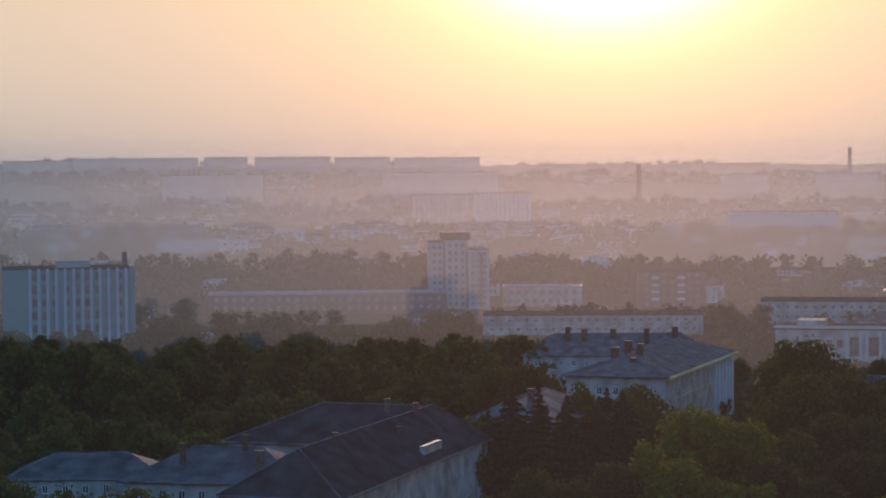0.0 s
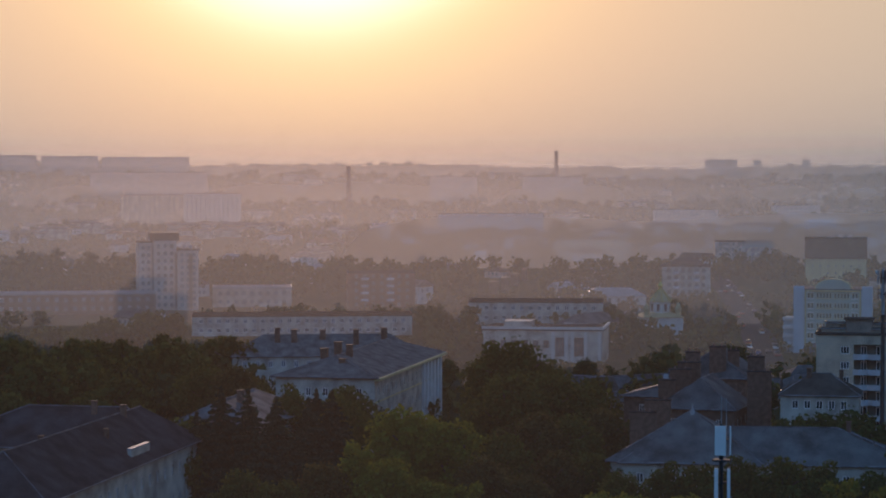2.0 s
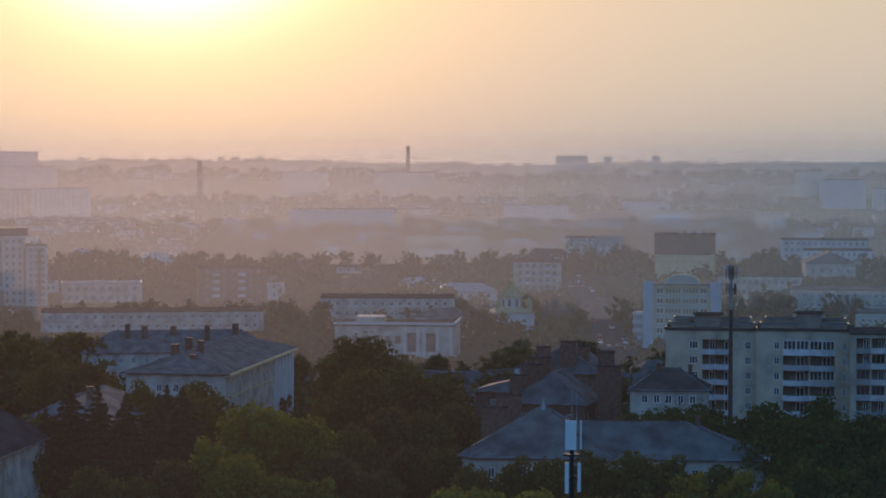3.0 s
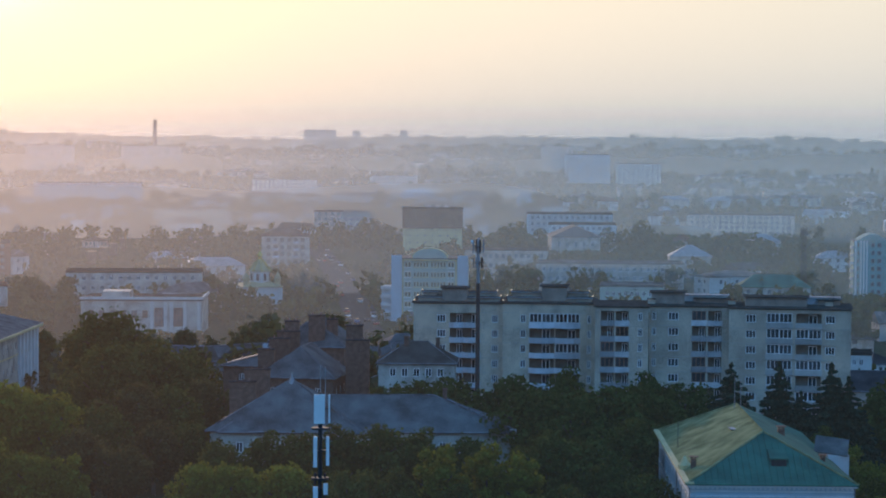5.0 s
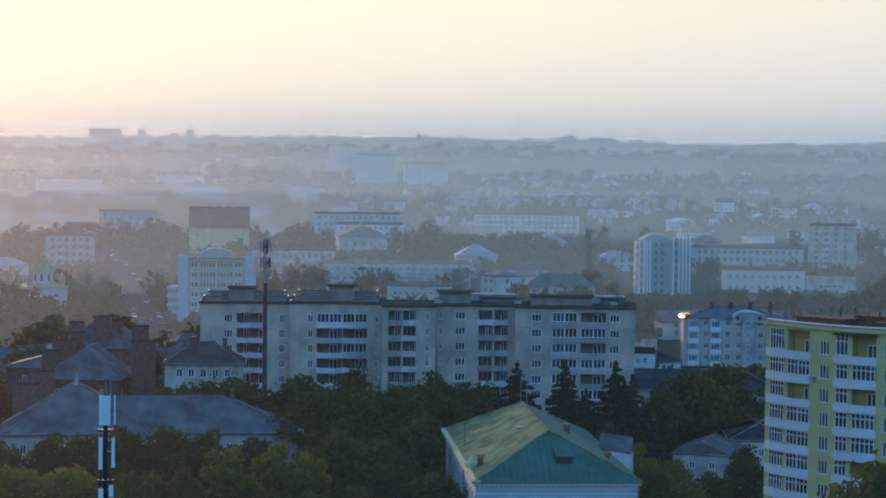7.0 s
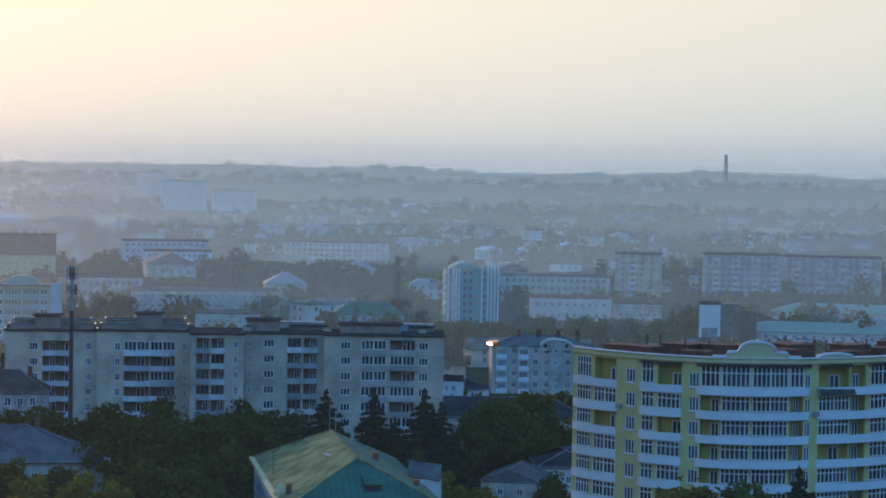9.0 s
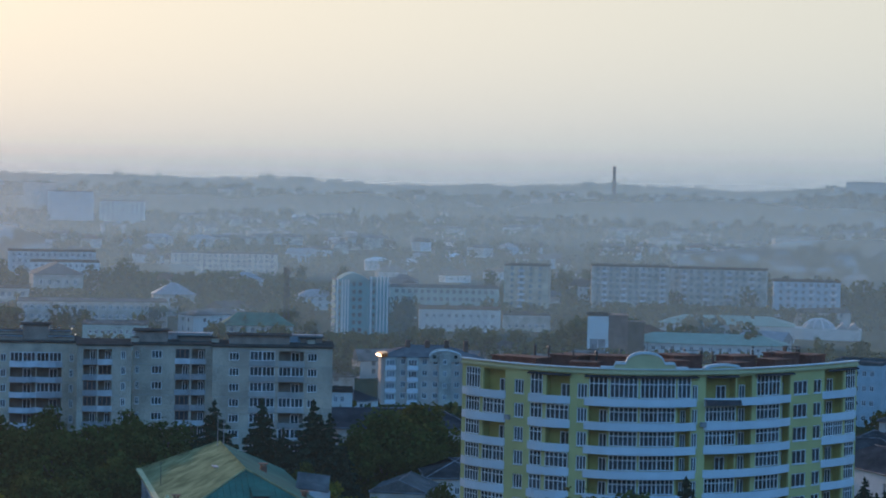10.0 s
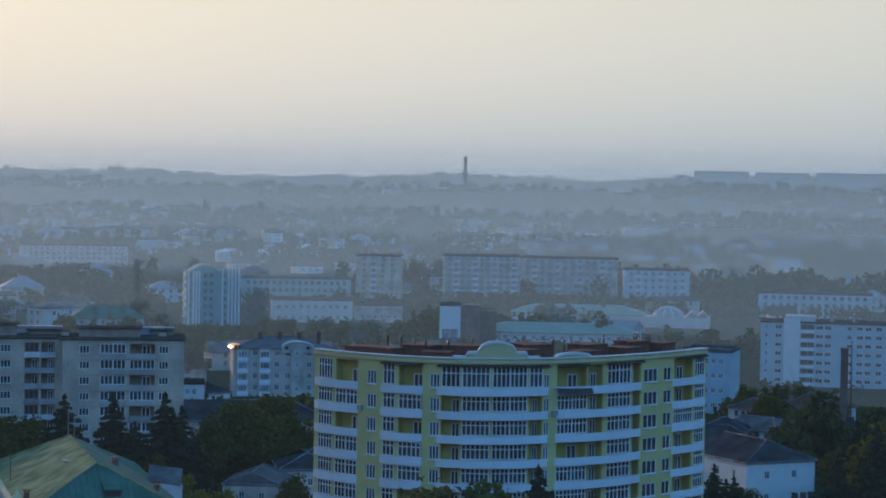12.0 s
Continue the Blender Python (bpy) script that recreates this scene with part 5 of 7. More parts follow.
part("attic", Geo().lathe(0, 7, ((7.0, 0), (6.6, 1.4), (5.0, 2.6), (2.5, 3.3), (0.1, 3.4)), 20), ROOF_D, rounded)



def long_white_block():
    w, h = 62.0, 17.6
    ob = thing("apartment_building", spot(27.75, 640, 0), "long white seven-storey block with dark balcony rows", "apartment building")
    cols = [(1.2, 1.9, "w", 0), (4.0, 5.8, "w", 1), (11.1, 14.8, "o", 1), (15.2, 17.2, "w", 1), (17.6, 19.4, "w", 1), (23.7, 25.0, "w", 1), (26.3, 28.1, "w", 1), (28.6, 30.4, "w", 1)]
    cols += [(31.6 + 3.1 * i, 33.3 + 3.1 * i, "w", 1) for i in range(9)]
    facade(ob, Flat(w), h, cols, 7, 2.45, 0.3, PLASTER_B, RECESS_SHADE, [(11.0, 14.9, 0.15, 0)], BALCONY_W, PLASTIC, 9, opened={(2, k) for k in range(7)}, win_h=1.2, cross=0.0)
    g = Geo()
    for p, q in (((w / 2, 0), (w / 2, 14)), ((w / 2, 14), (-w / 2, 14)), ((-w / 2, 14), (-w / 2, 0))):
        g.quad((*p, 0), (*q, 0), (*q, h), (*p, h))
    part("side_wall", g, PLASTER_B, ob)
    part("roof", Geo().box(-w / 2 - 0.2, w / 2 + 0.2, -0.2, 14.2, h, h + 0.4), ROOF_T, ob)
    part("roof_house", Geo().box(-w / 2 + 6.6, -w / 2 + 15, 2, 9, h + 0.4, h + 1.9), PLASTER_W, ob)
    part("stair_tower", Geo().box(-w / 2 + 6.4, -w / 2 + 10.8, -0.5, -0.02, 0, h + 1.2), WHITE, ob, "plain white stair tower")
    for x in (-24, -12, -6, 4, 15, 22):
        part("vent", Geo().box(x, x + 0.8, 5, 5.8, h + 0.4, h + 1.5), PANEL_G, ob)
    st = thing("chimney_stack", spot(27.05, 520, 0), "square brown brick chimney beside the long block", "chimney")
    part("stack", Geo().box(-0.85, 0.85, -0.85, 0.85, 0, 19.5).box(-1.0, 1.0, -1.0, 1.0, 19.5, 19.9), SPIRE, st)
    po = thing("lamp_pole", spot(27.22, 500, 0), "tall dark steel pole", "pole")
    part("pole", Geo().tube(0, 0, 0, 23.0, 0.22, 0.12, 8), STEEL, po)
    part("box", Geo().box(-0.9, 0.9, -0.4, 0.4, 3.5, 6.5), STEEL, po)


long_white_block()

balcony = Geo().box(-1.5, 1.5, -1.0, -0.02, 0, 0.12).box(-1.5, 1.5, -1.0, -0.92, 0.12, 1.05).box(-1.5, -1.42, -0.92, -0.02, 0.12, 1.05).box(1.42, 1.5, -0.92, -0.02, 0.12, 1.05).mesh("balcony", BALCONY_L)
for ob in [o for o in scene.objects if o.get("category") == "building" and o.parent is None]:
    text = str(ob.get("label"))
    if not ("panel" in text or "tower" in text or "five-storey" in text) or "brown top" in text or not 700 < ob.matrix_world.translation.length < 1200:
        continue
    for a0, a1, d, h, st, bays, wm, rm, turn, label in MID:
        if label == text:
            w = radians(a1 - a0) * d
            pitch, step = (h - 0.8) / st, (w - 3.0) / bays
            for i in range(1, bays, 3):
                for k in range(st):
                    part("balcony", balcony, None, ob, m=Matrix.Translation((-w / 2 + 1.5 + step * (i + 0.5), 0, 0.8 + pitch * k + 0.1)) @ Matrix.Diagonal((min(1, step / 3.2), 1, min(1, pitch / 2.8), 1)))

# green-roofed market halls
for az, d, w, h in ((19.9, 770, 54, 4.2), (20.4, 850, 50, 6.0)):
    block("market_hall", spot(az, d, -1), w, 18, h, "low market hall with a pale green sheet roof", "building", PLASTER_W, mat("pale_green_roof", (0.20, 0.34, 0.28), rough=0.5, vary=0.15), 1, 16, 4, (1.4, 1.5), roof="hip", roof_h=3.0)
# stand-alone hall with white and brown walls
hall = block("hall", spot(17.2, 760, 0), 7, 12, 13.2, "white and brown windowless hall", "building", WHITE, ROOF_T, 1, 1, 1, (5.5, 4.0))
part("annex", Geo().box(3.5, 10.0, 1, 12, 0, 13.6), SPIRE, hall, "rust-brown clad annex")
part("annex", Geo().box(10.0, 15.5, 3, 12, 0, 11.4), BROWN, hall, "dark slatted annex")

# opera-like hall with a hipped roof
block("theatre", spot(3.69, 1030, 4), 22, 30, 11.5, "theatre with a tall grey roof and pale walls", "theatre", PLASTER_O, ROOF_B, 2, 5, 6, (1.4, 2.2), roof="hip", roof_h=5.0, along="y", ends=(3, 6))


def shell(ob, w, depth, h, wall, roof):
    """Side and back walls and a flat roof for a house whose front is made apart."""
    g = Geo()
    for p, q in (((w / 2, 0), (w / 2, depth)), ((w / 2, depth), (-w / 2, depth)), ((-w / 2, depth), (-w / 2, 0))):
        g.quad((*p, 0), (*q, 0), (*q, h), (*p, h))
    part("side_wall", g, wall, ob)
    part("roof", Geo().box(-w / 2 - 0.2, w / 2 + 0.2, -0.2, depth + 0.2, h, h + 0.35), roof, ob)


def pediment_office():
    d, w, h = 700, 23.0, 19.2
    ob = thing("office_building", spot(0.02, d, -3), "pale teal office house with white corner towers and an arched pediment", "office building")
    cols = [(3.9, 4.6, "w", 0), (4.9, 5.6, "w", 0)] + [(6.6 + 0.95 * i, 7.2 + 0.95 * i, "w", 0) for i in range(5)]
    cols += [(11.9 + 0.95 * i, 12.5 + 0.95 * i, "w", 0) for i in range(5)] + [(17.2, 17.9, "w", 0), (18.2, 18.9, "w", 0)]
    facade(ob, Flat(w), h, cols, 6, 3.05, 0.6, MINT, RECESS_SHADE, frames=PLASTER_C, win_h=1.5, cross=0.0, sill=0.9)
    shell(ob, w, 15, h, MINT, ROOF_B)
    for k in range(6):
        z = 0.6 + 3.05 * k
        for u0, u1 in ((6.3, 11.3), (11.6, 16.6)):
            part("window_band", Geo().box(u0 - w / 2, u1 - w / 2, -0.1, -0.01, z + 0.62, z + 0.82), PLASTER_C, ob)
        for u0, u1 in ((3.6, 5.9), (16.9, 19.2)):
            part("window_surround", Geo().box(u0 - w / 2, u1 - w / 2, -0.1, -0.01, z + 2.5, z + 2.75).box(u0 - w / 2, u1 - w / 2, -0.1, -0.01, z + 0.55, z + 0.8), WHITE, ob)
    for x in (3.2, 19.6):
        part("pilaster", Geo().box(x - w / 2 - 0.2, x - w / 2 + 0.2, -0.25, -0.02, 0, h), PLASTER_C, ob)
    n = 18
    for r, z0, y, m, nm in ((5.2, h + 0.36, -0.35, MINT, "pediment"), (5.6, h + 0.36, -0.25, PLASTER_C, "pediment_rim")):
        g = Geo()
        for i in range(n):
            a0, a1 = math.pi * i / n, math.pi * (i + 1) / n
            p, q = (-r * math.cos(a0), z0 + r * 0.55 * math.sin(a0)), (-r * math.cos(a1), z0 + r * 0.55 * math.sin(a1))
            g.quad((p[0], y, z0), (q[0], y, z0), (q[0], y, q[1]), (p[0], y, p[1]))
            g.quad((p[0], y, p[1]), (q[0], y, q[1]), (q[0], 3, q[1]), (p[0], 3, p[1]))
        part(nm, g, m, ob, "arched gable top" if nm == "pediment" else "cream rim of the arch")
    part("cornice", Geo().box(-w / 2 + 3.2, w / 2 - 3.2, -0.45, -0.02, h - 0.5, h - 0.1), PLASTER_C, ob)
    for x0, x1 in ((-w / 2 - 0.3, -w / 2 + 2.9), (w / 2 - 2.9, w / 2 + 0.3)):
        part("corner_tower", Geo().box(x0, x1, -0.7, -0.05, 0, h + 1.2), PLASTER_B, ob)
    part("low_wing", Geo().box(-w / 2 - 3.4, -w / 2 - 0.3, 1, 12, 0, 10.4), PLASTER_B, ob)
    for k in range(4):
        part("wing_balcony", Geo().box(-w / 2 - 3.6, -w / 2 - 0.4, -0.2, 0.98, 2.0 + 2.6 * k, 3.0 + 2.6 * k), PLASTER_W, ob)


pediment_office()


def arched_tower(az, d, w, h, label):
    ob = thing("apartment_building", spot(az, d, 6), label, "apartment building")
    h -= 1.5
    cols = [(w * 0.065, w * 0.065 + 0.6, "w", 0), (w * 0.32, w * 0.32 + 1.1, "w", 0), (w * 0.43, w * 0.43 + 1.3, "w", 0), (w * 0.70, w * 0.70 + 0.9, "w", 0)]
    facade(ob, Flat(w), h, cols, 7, 2.8, 0.5, TEAL, RECESS_SHADE, frames=DARKWOOD, win_h=1.4, cross=0.0)
    shell(ob, w, 14, h, TEAL, ROOF_B)
    g = Geo()
    n = 14
    for i in range(n):
        f0, f1 = i / n, (i + 1) / n
        x0, x1 = -w / 2 + w * (0.06 + 0.56 * f0), -w / 2 + w * (0.06 + 0.56 * f1)
        z0, z1 = h + 0.36 + 2.4 * math.sin(math.pi * f0), h + 0.36 + 2.4 * math.sin(math.pi * f1)
        g.quad((x0, -0.3, h), (x1, -0.3, h), (x1, -0.3, z1), (x0, -0.3, z0))
        g.quad((x0, -0.3, z0), (x1, -0.3, z1), (x1, 12, z1), (x0, 12, z0))
    part("arched_roof", g, TEAL, ob)
    for f in (0.02, 0.115, 0.17, 0.225, 0.655, 0.77, 0.835, 0.90, 0.965):
        x = -w / 2 + w * f
        part("white_strip", Geo().box(x, x + 0.55, -0.4, -0.02, 0, h + (0.4 if f < 0.6 else 1.5)), WHITE, ob)
    part("end_parapet", Geo().box(w * 0.14, w / 2, -0.02, 0.3, h + 0.36, h + 1.4), TEAL, ob)
    for k in range(7):
        part("side_balcony", Geo().box(-w / 2 - 1.0, -w / 2 - 0.02, 1.5, 5, 0.6 + 2.8 * k, 1.6 + 2.8 * k), PLASTER_W, ob)


arched_tower(11.25, 830, 19.4, 21.6, "teal-blue tower block with an arched roof and pale ribs")


def corner_house():
    d, w = 580, 25
    ob = block("apartment_building", spot(13.0, d, 4), w, 16, 12.4, "pale four-storey house with a mansard attic and gable bay", "apartment building", PLASTER_P, ROOF_P, 4, 8, 4, (1.3, 1.5), roof="hip", roof_h=2.4)
    part("gable_bay", Geo().box(2.2, 5.3, -1.0, -0.03, 0, 13.2), PLASTER_O, ob)
    for k in range(4):
        add_window(ob, Matrix.Translation((3.2, -1.06, 1.6 + 3.0 * k)), 1.0, 1.3, 1, None, 0.0, False)
    for x in (-11.6, -6.0, 8.5):
        part("bay", Geo().box(x, x + 3.0, -0.8, -0.03, 0, 12.2), PLASTER_O, ob)
        for k in range(4):
            add_window(ob, Matrix.Translation((x + 0.4, -0.86, 1.4 + 2.9 * k)), 2.2, 1.6, 2, None, 0.0, False)
            part("balcony_front", Geo().box(x + 0.1, x + 2.9, -1.1, -0.82, 0.3 + 2.9 * k, 1.3 + 2.9 * k), BALCONY_W, ob)
    g = Geo().box(-0.25, 7.75, -0.5, -0.04, 11.2, 12.6)
    for i in range(12):
        a0, a1 = math.pi * i / 12, math.pi * (i + 1) / 12
        p, q = [(3.75 - 4.0 * math.cos(a), 12.6 + 1.5 * math.sin(a)) for a in (a0, a1)]
        g.quad((p[0], -0.5, 12.6), (q[0], -0.5, 12.6), (q[0], -0.5, q[1]), (p[0], -0.5, p[1]))
        g.quad((p[0], -0.5, p[1]), (q[0], -0.5, q[1]), (q[0], 6, q[1] + 0.1), (p[0], 6, p[1] + 0.1))
        part("arch_moulding", Geo().beam((p[0], -0.6, p[1]), (q[0], -0.6, q[1]), 0.14), WHITE, ob)
    for x in (1.0, 6.5):
        part("round_window", Geo().lathe(0, 0, ((0.01, 0), (0.45, 0), (0.45, 0.08)), 14), GLASS, ob, m=pose(x, -0.52, 12.5, 90))
    part("arched_gable", g, PLASTER_O, ob)
    # corner sun glint: facets angled to catch it, its orange in the colour
    eaves = [(-w / 2 - 0.3 + 0.07 * k + 0.02 * k * k, 12.3 + 0.2 * k) for k in range(6)]
    g = Geo()
    lean, x2 = -0.15, -w / 2 + 1.6
    for (x0, z0), (x1, z1) in zip(eaves, eaves[1:]):
        g.quad((x0 + lean * 6, 5, z0), (x0, -0.9, z0), (x1, -0.9, z1), (x1 + lean * 6, 5, z1))
        g.quad((x0, -0.9, z0), (x2, -0.9, z0), (x2, -0.9, z1), (x1, -0.9, z1))
    x0, z0 = eaves[5]
    g.quad((x0, -0.9, z0), (x2, -0.9, z0), (x2, 5, z0), (x0 + lean * 6, 5, z0))
    part("corner_cornice", g, GLINT_ORANGE, ob, "shiny copper roof edge on the corner")
    for x in (-6, -1, 4, 9):
        part("chimney", Geo().box(x, x + 1.2, 6, 7, 13, 16.2), BRICK, ob)


corner_house()


def church():
    ob = thing("church", spot(-4.17, 745, 10), "small white church with a green tent roof and gilded dome", "church")
    part("wall", Geo().box(-6.5, 6.5, 0, 14, 0, 7.5), PLASTER_W, ob)
    part("roof", Geo().hip(-7, 7, -0.5, 14.5, 7.5, 2.6), DOMEG, ob)
    part("drum", Geo().tube(0, 6, 8.5, 12.4, 3.4, 3.4, 8), PLASTER_W, ob)
    for i in range(8):
        a = 2 * math.pi * (i + 0.5) / 8
        part("window", Geo().box(-0.45, 0.45, -0.05, 0.05, 9.3, 11.6), GLASS, ob, m=pose(3.2 * math.sin(a), 6 - 3.2 * math.cos(a), 0, 0, 0, math.degrees(a)))
    part("tent_roof", Geo().lathe(0, 6, ((3.9, 12.3), (2.6, 13.9), (1.2, 15.6), (0.7, 16.2), (0.01, 16.3)), 8), DOMEG, ob)
    for i in range(8):
        a = 2 * math.pi * i / 8
        rb = Geo()
        for (r0, z0), (r1, z1) in zip(((3.95, 12.3), (2.65, 13.95), (1.25, 15.65)), ((2.65, 13.95), (1.25, 15.65), (0.75, 16.25))):
            rb.beam((r0 * math.cos(a), 6 + r0 * math.sin(a), z0), (r1 * math.cos(a), 6 + r1 * math.sin(a), z1), 0.12)
        part("rib", rb, GOLD, ob, "gilded rib")
    part("cupola", Geo().lathe(0, 6, ((0.6, 16.2), (0.55, 16.9), (0.95, 17.4), (0.8, 18.0), (0.3, 18.6), (0.05, 19.0)), 10), GOLD, ob, "gilded cupola")
    part("cross", Geo().box(-0.06, 0.06, 5.94, 6.06, 18.9, 21.0).box(-0.5, 0.5, 5.94, 6.06, 20.1, 20.22), GOLD, ob)
    for x in (-5.2, 5.2):
        part("turret", Geo().tube(x, 2, 7.5, 10, 1.0, 1.0, 8).lathe(x, 2, ((1.3, 10), (0.7, 11.2), (0.1, 12.4))), DOMEG, ob)


church()


def porch_house():
    d, w, h = 655, 34.5, 9.6
    ob = thing("public_building", spot(-7.2, d, -6), "pale flat-roofed public building with tall dark openings", "building")
    holes = [(21.0, 24.0, 2.2, 7.6), (26.4, 29.4, 2.2, 7.6)] + [(2.0 + 3.1 * i, 3.6 + 3.1 * i, 4.6, 6.8) for i in range(6)]
    g = Geo()
    g.wall(w, h, holes, lambda u, z, i: (u - w / 2, i, z), 0.4)
    for a, b, c, e in holes:
        add_window(ob, Matrix.Translation((a - w / 2, 0.3, c)), b - a, e - c, 2, DARKWOOD, 0.6, False)
    for p, q in (((w / 2, 0), (w / 2, 24)), ((w / 2, 24), (-w / 2, 24)), ((-w / 2, 24), (-w / 2, 0))):
        g.quad((*p, 0), (*q, 0), (*q, h), (*p, h))
    part("wall", g, PLASTER_O, ob)
    part("roof", Geo().box(-w / 2 - 0.3, w / 2 + 0.3, -0.3, 24.3, h, h + 0.35), ROOF_T, ob)
    for q in ((-w / 2 - 0.4, w / 2 + 0.4, -0.4, 0.1), (w / 2 - 0.1, w / 2 + 0.4, 0.1, 24.3)):
        part("parapet", Geo().box(*q, h + 0.35, h + 1.1), PLASTER_W, ob)
    for x in (3.0, 6.8, 8.6, 12.4, 16.4):
        part("pilaster", Geo().box(x - 0.45, x + 0.45, -0.35, -0.02, 0.4, h - 0.3), PLASTER_W, ob)
    part("roof_house", Geo().box(-12, -4, 6, 16, h + 0.35, h + 2.2), PLASTER_O, ob)


porch_house()


def white_house():
    ob = block("house", spot(25.55, 400, 34), 14.2, 24, 8.6, "white-walled house with a dark hipped roof", "house", WHITE, ROOF_D, 2, 2, 4, (1.0, 1.4), roof="hip", roof_h=3.2, ends=(5, 6), along="y", overhang=0.3)
    for x, y in ((1.2, 1.5), (3.0, 2.0), (4.6, 1.5)):
        part("chimney", Geo().box(x - 0.4, x + 0.4, -3.0, -2.2, 0, 3.4), BRICK, ob)
    return ob


white_house()
block("house", spot(24.0, 425, 8), 20, 14, 6.6, "low house with a long dark roof", "house", PLASTER_O, ROOF_D, 2, 6, 3, (1.0, 1.3), roof="hip", roof_h=4.6)
block("house", spot(24.1, 470, -4), 10, 9, 6.0, "small old plastered house", "house", PLASTER_O, ROOF_D, 2, 3, 2, (1.0, 1.2), roof="hip", roof_h=2.2)
block("house", spot(12.27, 365, -10), 9.4, 12, 7.4, "plain plastered gable house", "house", PLASTER_O, ROOF_B, 2, 2, 2, (1.0, 1.2), roof="gable", roof_h=1.9, along="y", ends=(0, 0), overhang=0.15)
block("house", spot(13.75, 378, 6), 10, 12, 8.2, "small pale house with a dark hipped roof", "house", PLASTER_W, ROOF_D, 2, 3, 3, (0.9, 1.3), roof="hip", roof_h=2.6)
block("barracks", spot(11.6, 462, 4), 42, 14, 7.0, "long low house with a dark sagging roof", "house", PLASTER_O, ROOF_D, 1, 10, 3, (1.0, 1.4), roof="hip", roof_h=3.4)
block("house", spot(10.72, 505, 0), 6, 8, 10.0, "narrow white three-storey house", "house", PLASTER_W, ROOF_T, 3, 2, 2, (1.0, 1.4))


# ---- glass dome on a low pavilion ----
def dome_house():
    ob = thing("pavilion", spot(22.67, 870, 0), "low pavilion with a ribbed glass dome", "pavilion")
    part("wall", Geo().box(-9, 16, 0, 12, 0, 4.2), PLASTER_W, ob)
    part("dome", Geo().lathe(0, 6, [(6.0 * math.cos(radians(a)), 3.6 + 4.2 * math.sin(radians(a))) for a in range(0, 91, 10)], 20), METAL, ob, "pale glazed dome")
    for i in range(10):
        a = 2 * math.pi * i / 10
        g = Geo()
        for b in range(0, 90, 15):
            p = [(6.1 * math.cos(radians(c)) * math.cos(a), 6 + 6.1 * math.cos(radians(c)) * math.sin(a), 3.6 + 4.3 * math.sin(radians(c))) for c in (b, b + 15)]
            g.beam(p[0], p[1], 0.12)
        part("rib", g, WHITE, ob)
    for x in (9, 13):
        part("gablet", Geo().hip(x - 2.4, x + 2.4, 0, 10, 4.2, 2.4, (0, 0), along="y"), METAL, ob)


dome_house()


# ---- chimneys and masts ----
def smokestack(az, d, z0, z1, r, label):
    if d > 3800:
        z1, r, d = EYE_Z + (z1 - EYE_Z) * 3800 / d, r * 3800 / d, 3800
    x, y = d * math.sin(radians(az)), d * math.cos(radians(az))
    ob = thing("smokestack", pose(x, y, rise(x, y) - 1), label, "chimney", "factory chimneys")
    h = z1 - rise(x, y) + 1
    part("shaft", Geo().tube(0, 0, 0, h, r * 1.25, r * 0.8, 16), SPIRE, ob)
    part("rim", Geo().tube(0, 0, h - 3.5, h, r * 1.0, r * 1.0, 16), SPIRE, ob, "thicker brick rim")


smokestack(-12.07, 2800, 0, 53.7, 3.1, "tall brick factory chimney in the haze")
smokestack(-6.86, 3600, 0, 76, 3.2, "tall brick factory chimney in the haze")
smokestack(17.52, 4300, 0, 87, 3.4, "tall brick factory chimney on the skyline")


def lattice_mast(az, d, h, label, half=0.9, top_panels=True):
    ob = thing("mast", spot(az, d), label, "mast", "phone masts")
    g = Geo()
    n = int(h / 3)
    for k in range(n):
        z0, z1 = h * k / n, h * (k + 1) / n
        r0, r1 = half * (1 - 0.45 * k / n), half * (1 - 0.45 * (k + 1) / n)
        c0 = [(r0 * s, r0 * t, z0) for s, t in ((1, 1), (-1, 1), (-1, -1), (1, -1))]
        c1 = [(r1 * s, r1 * t, z1) for s, t in ((1, 1), (-1, 1), (-1, -1), (1, -1))]
        for i in range(4):
            g.beam(c0[i], c1[i], 0.09)
            g.beam(c0[i], c1[(i + 1) % 4], 0.05)
            g.beam(c1[i], c1[(i + 1) % 4], 0.05)
    part("lattice", g, STEEL, ob)
    part("top_pole", Geo().tube(0, 0, h, h + 3.0, 0.06, 0.04, 6), STEEL, ob)
    for i in range(3):
        a = 2 * math.pi * i / 3 + 0.4
        part("antenna", Geo().box(-0.15, 0.15, -0.08, 0.08, h - 2.4, h - 0.2), STEEL, ob, m=pose(1.2 * math.cos(a), 1.2 * math.sin(a), 0, 0, 0, math.degrees(a) + 90))
        part("bracket", Geo().beam((0, 0, h - 1.4), (1.2 * math.cos(a), 1.2 * math.sin(a), h - 1.4), 0.05), STEEL, ob)
    return ob




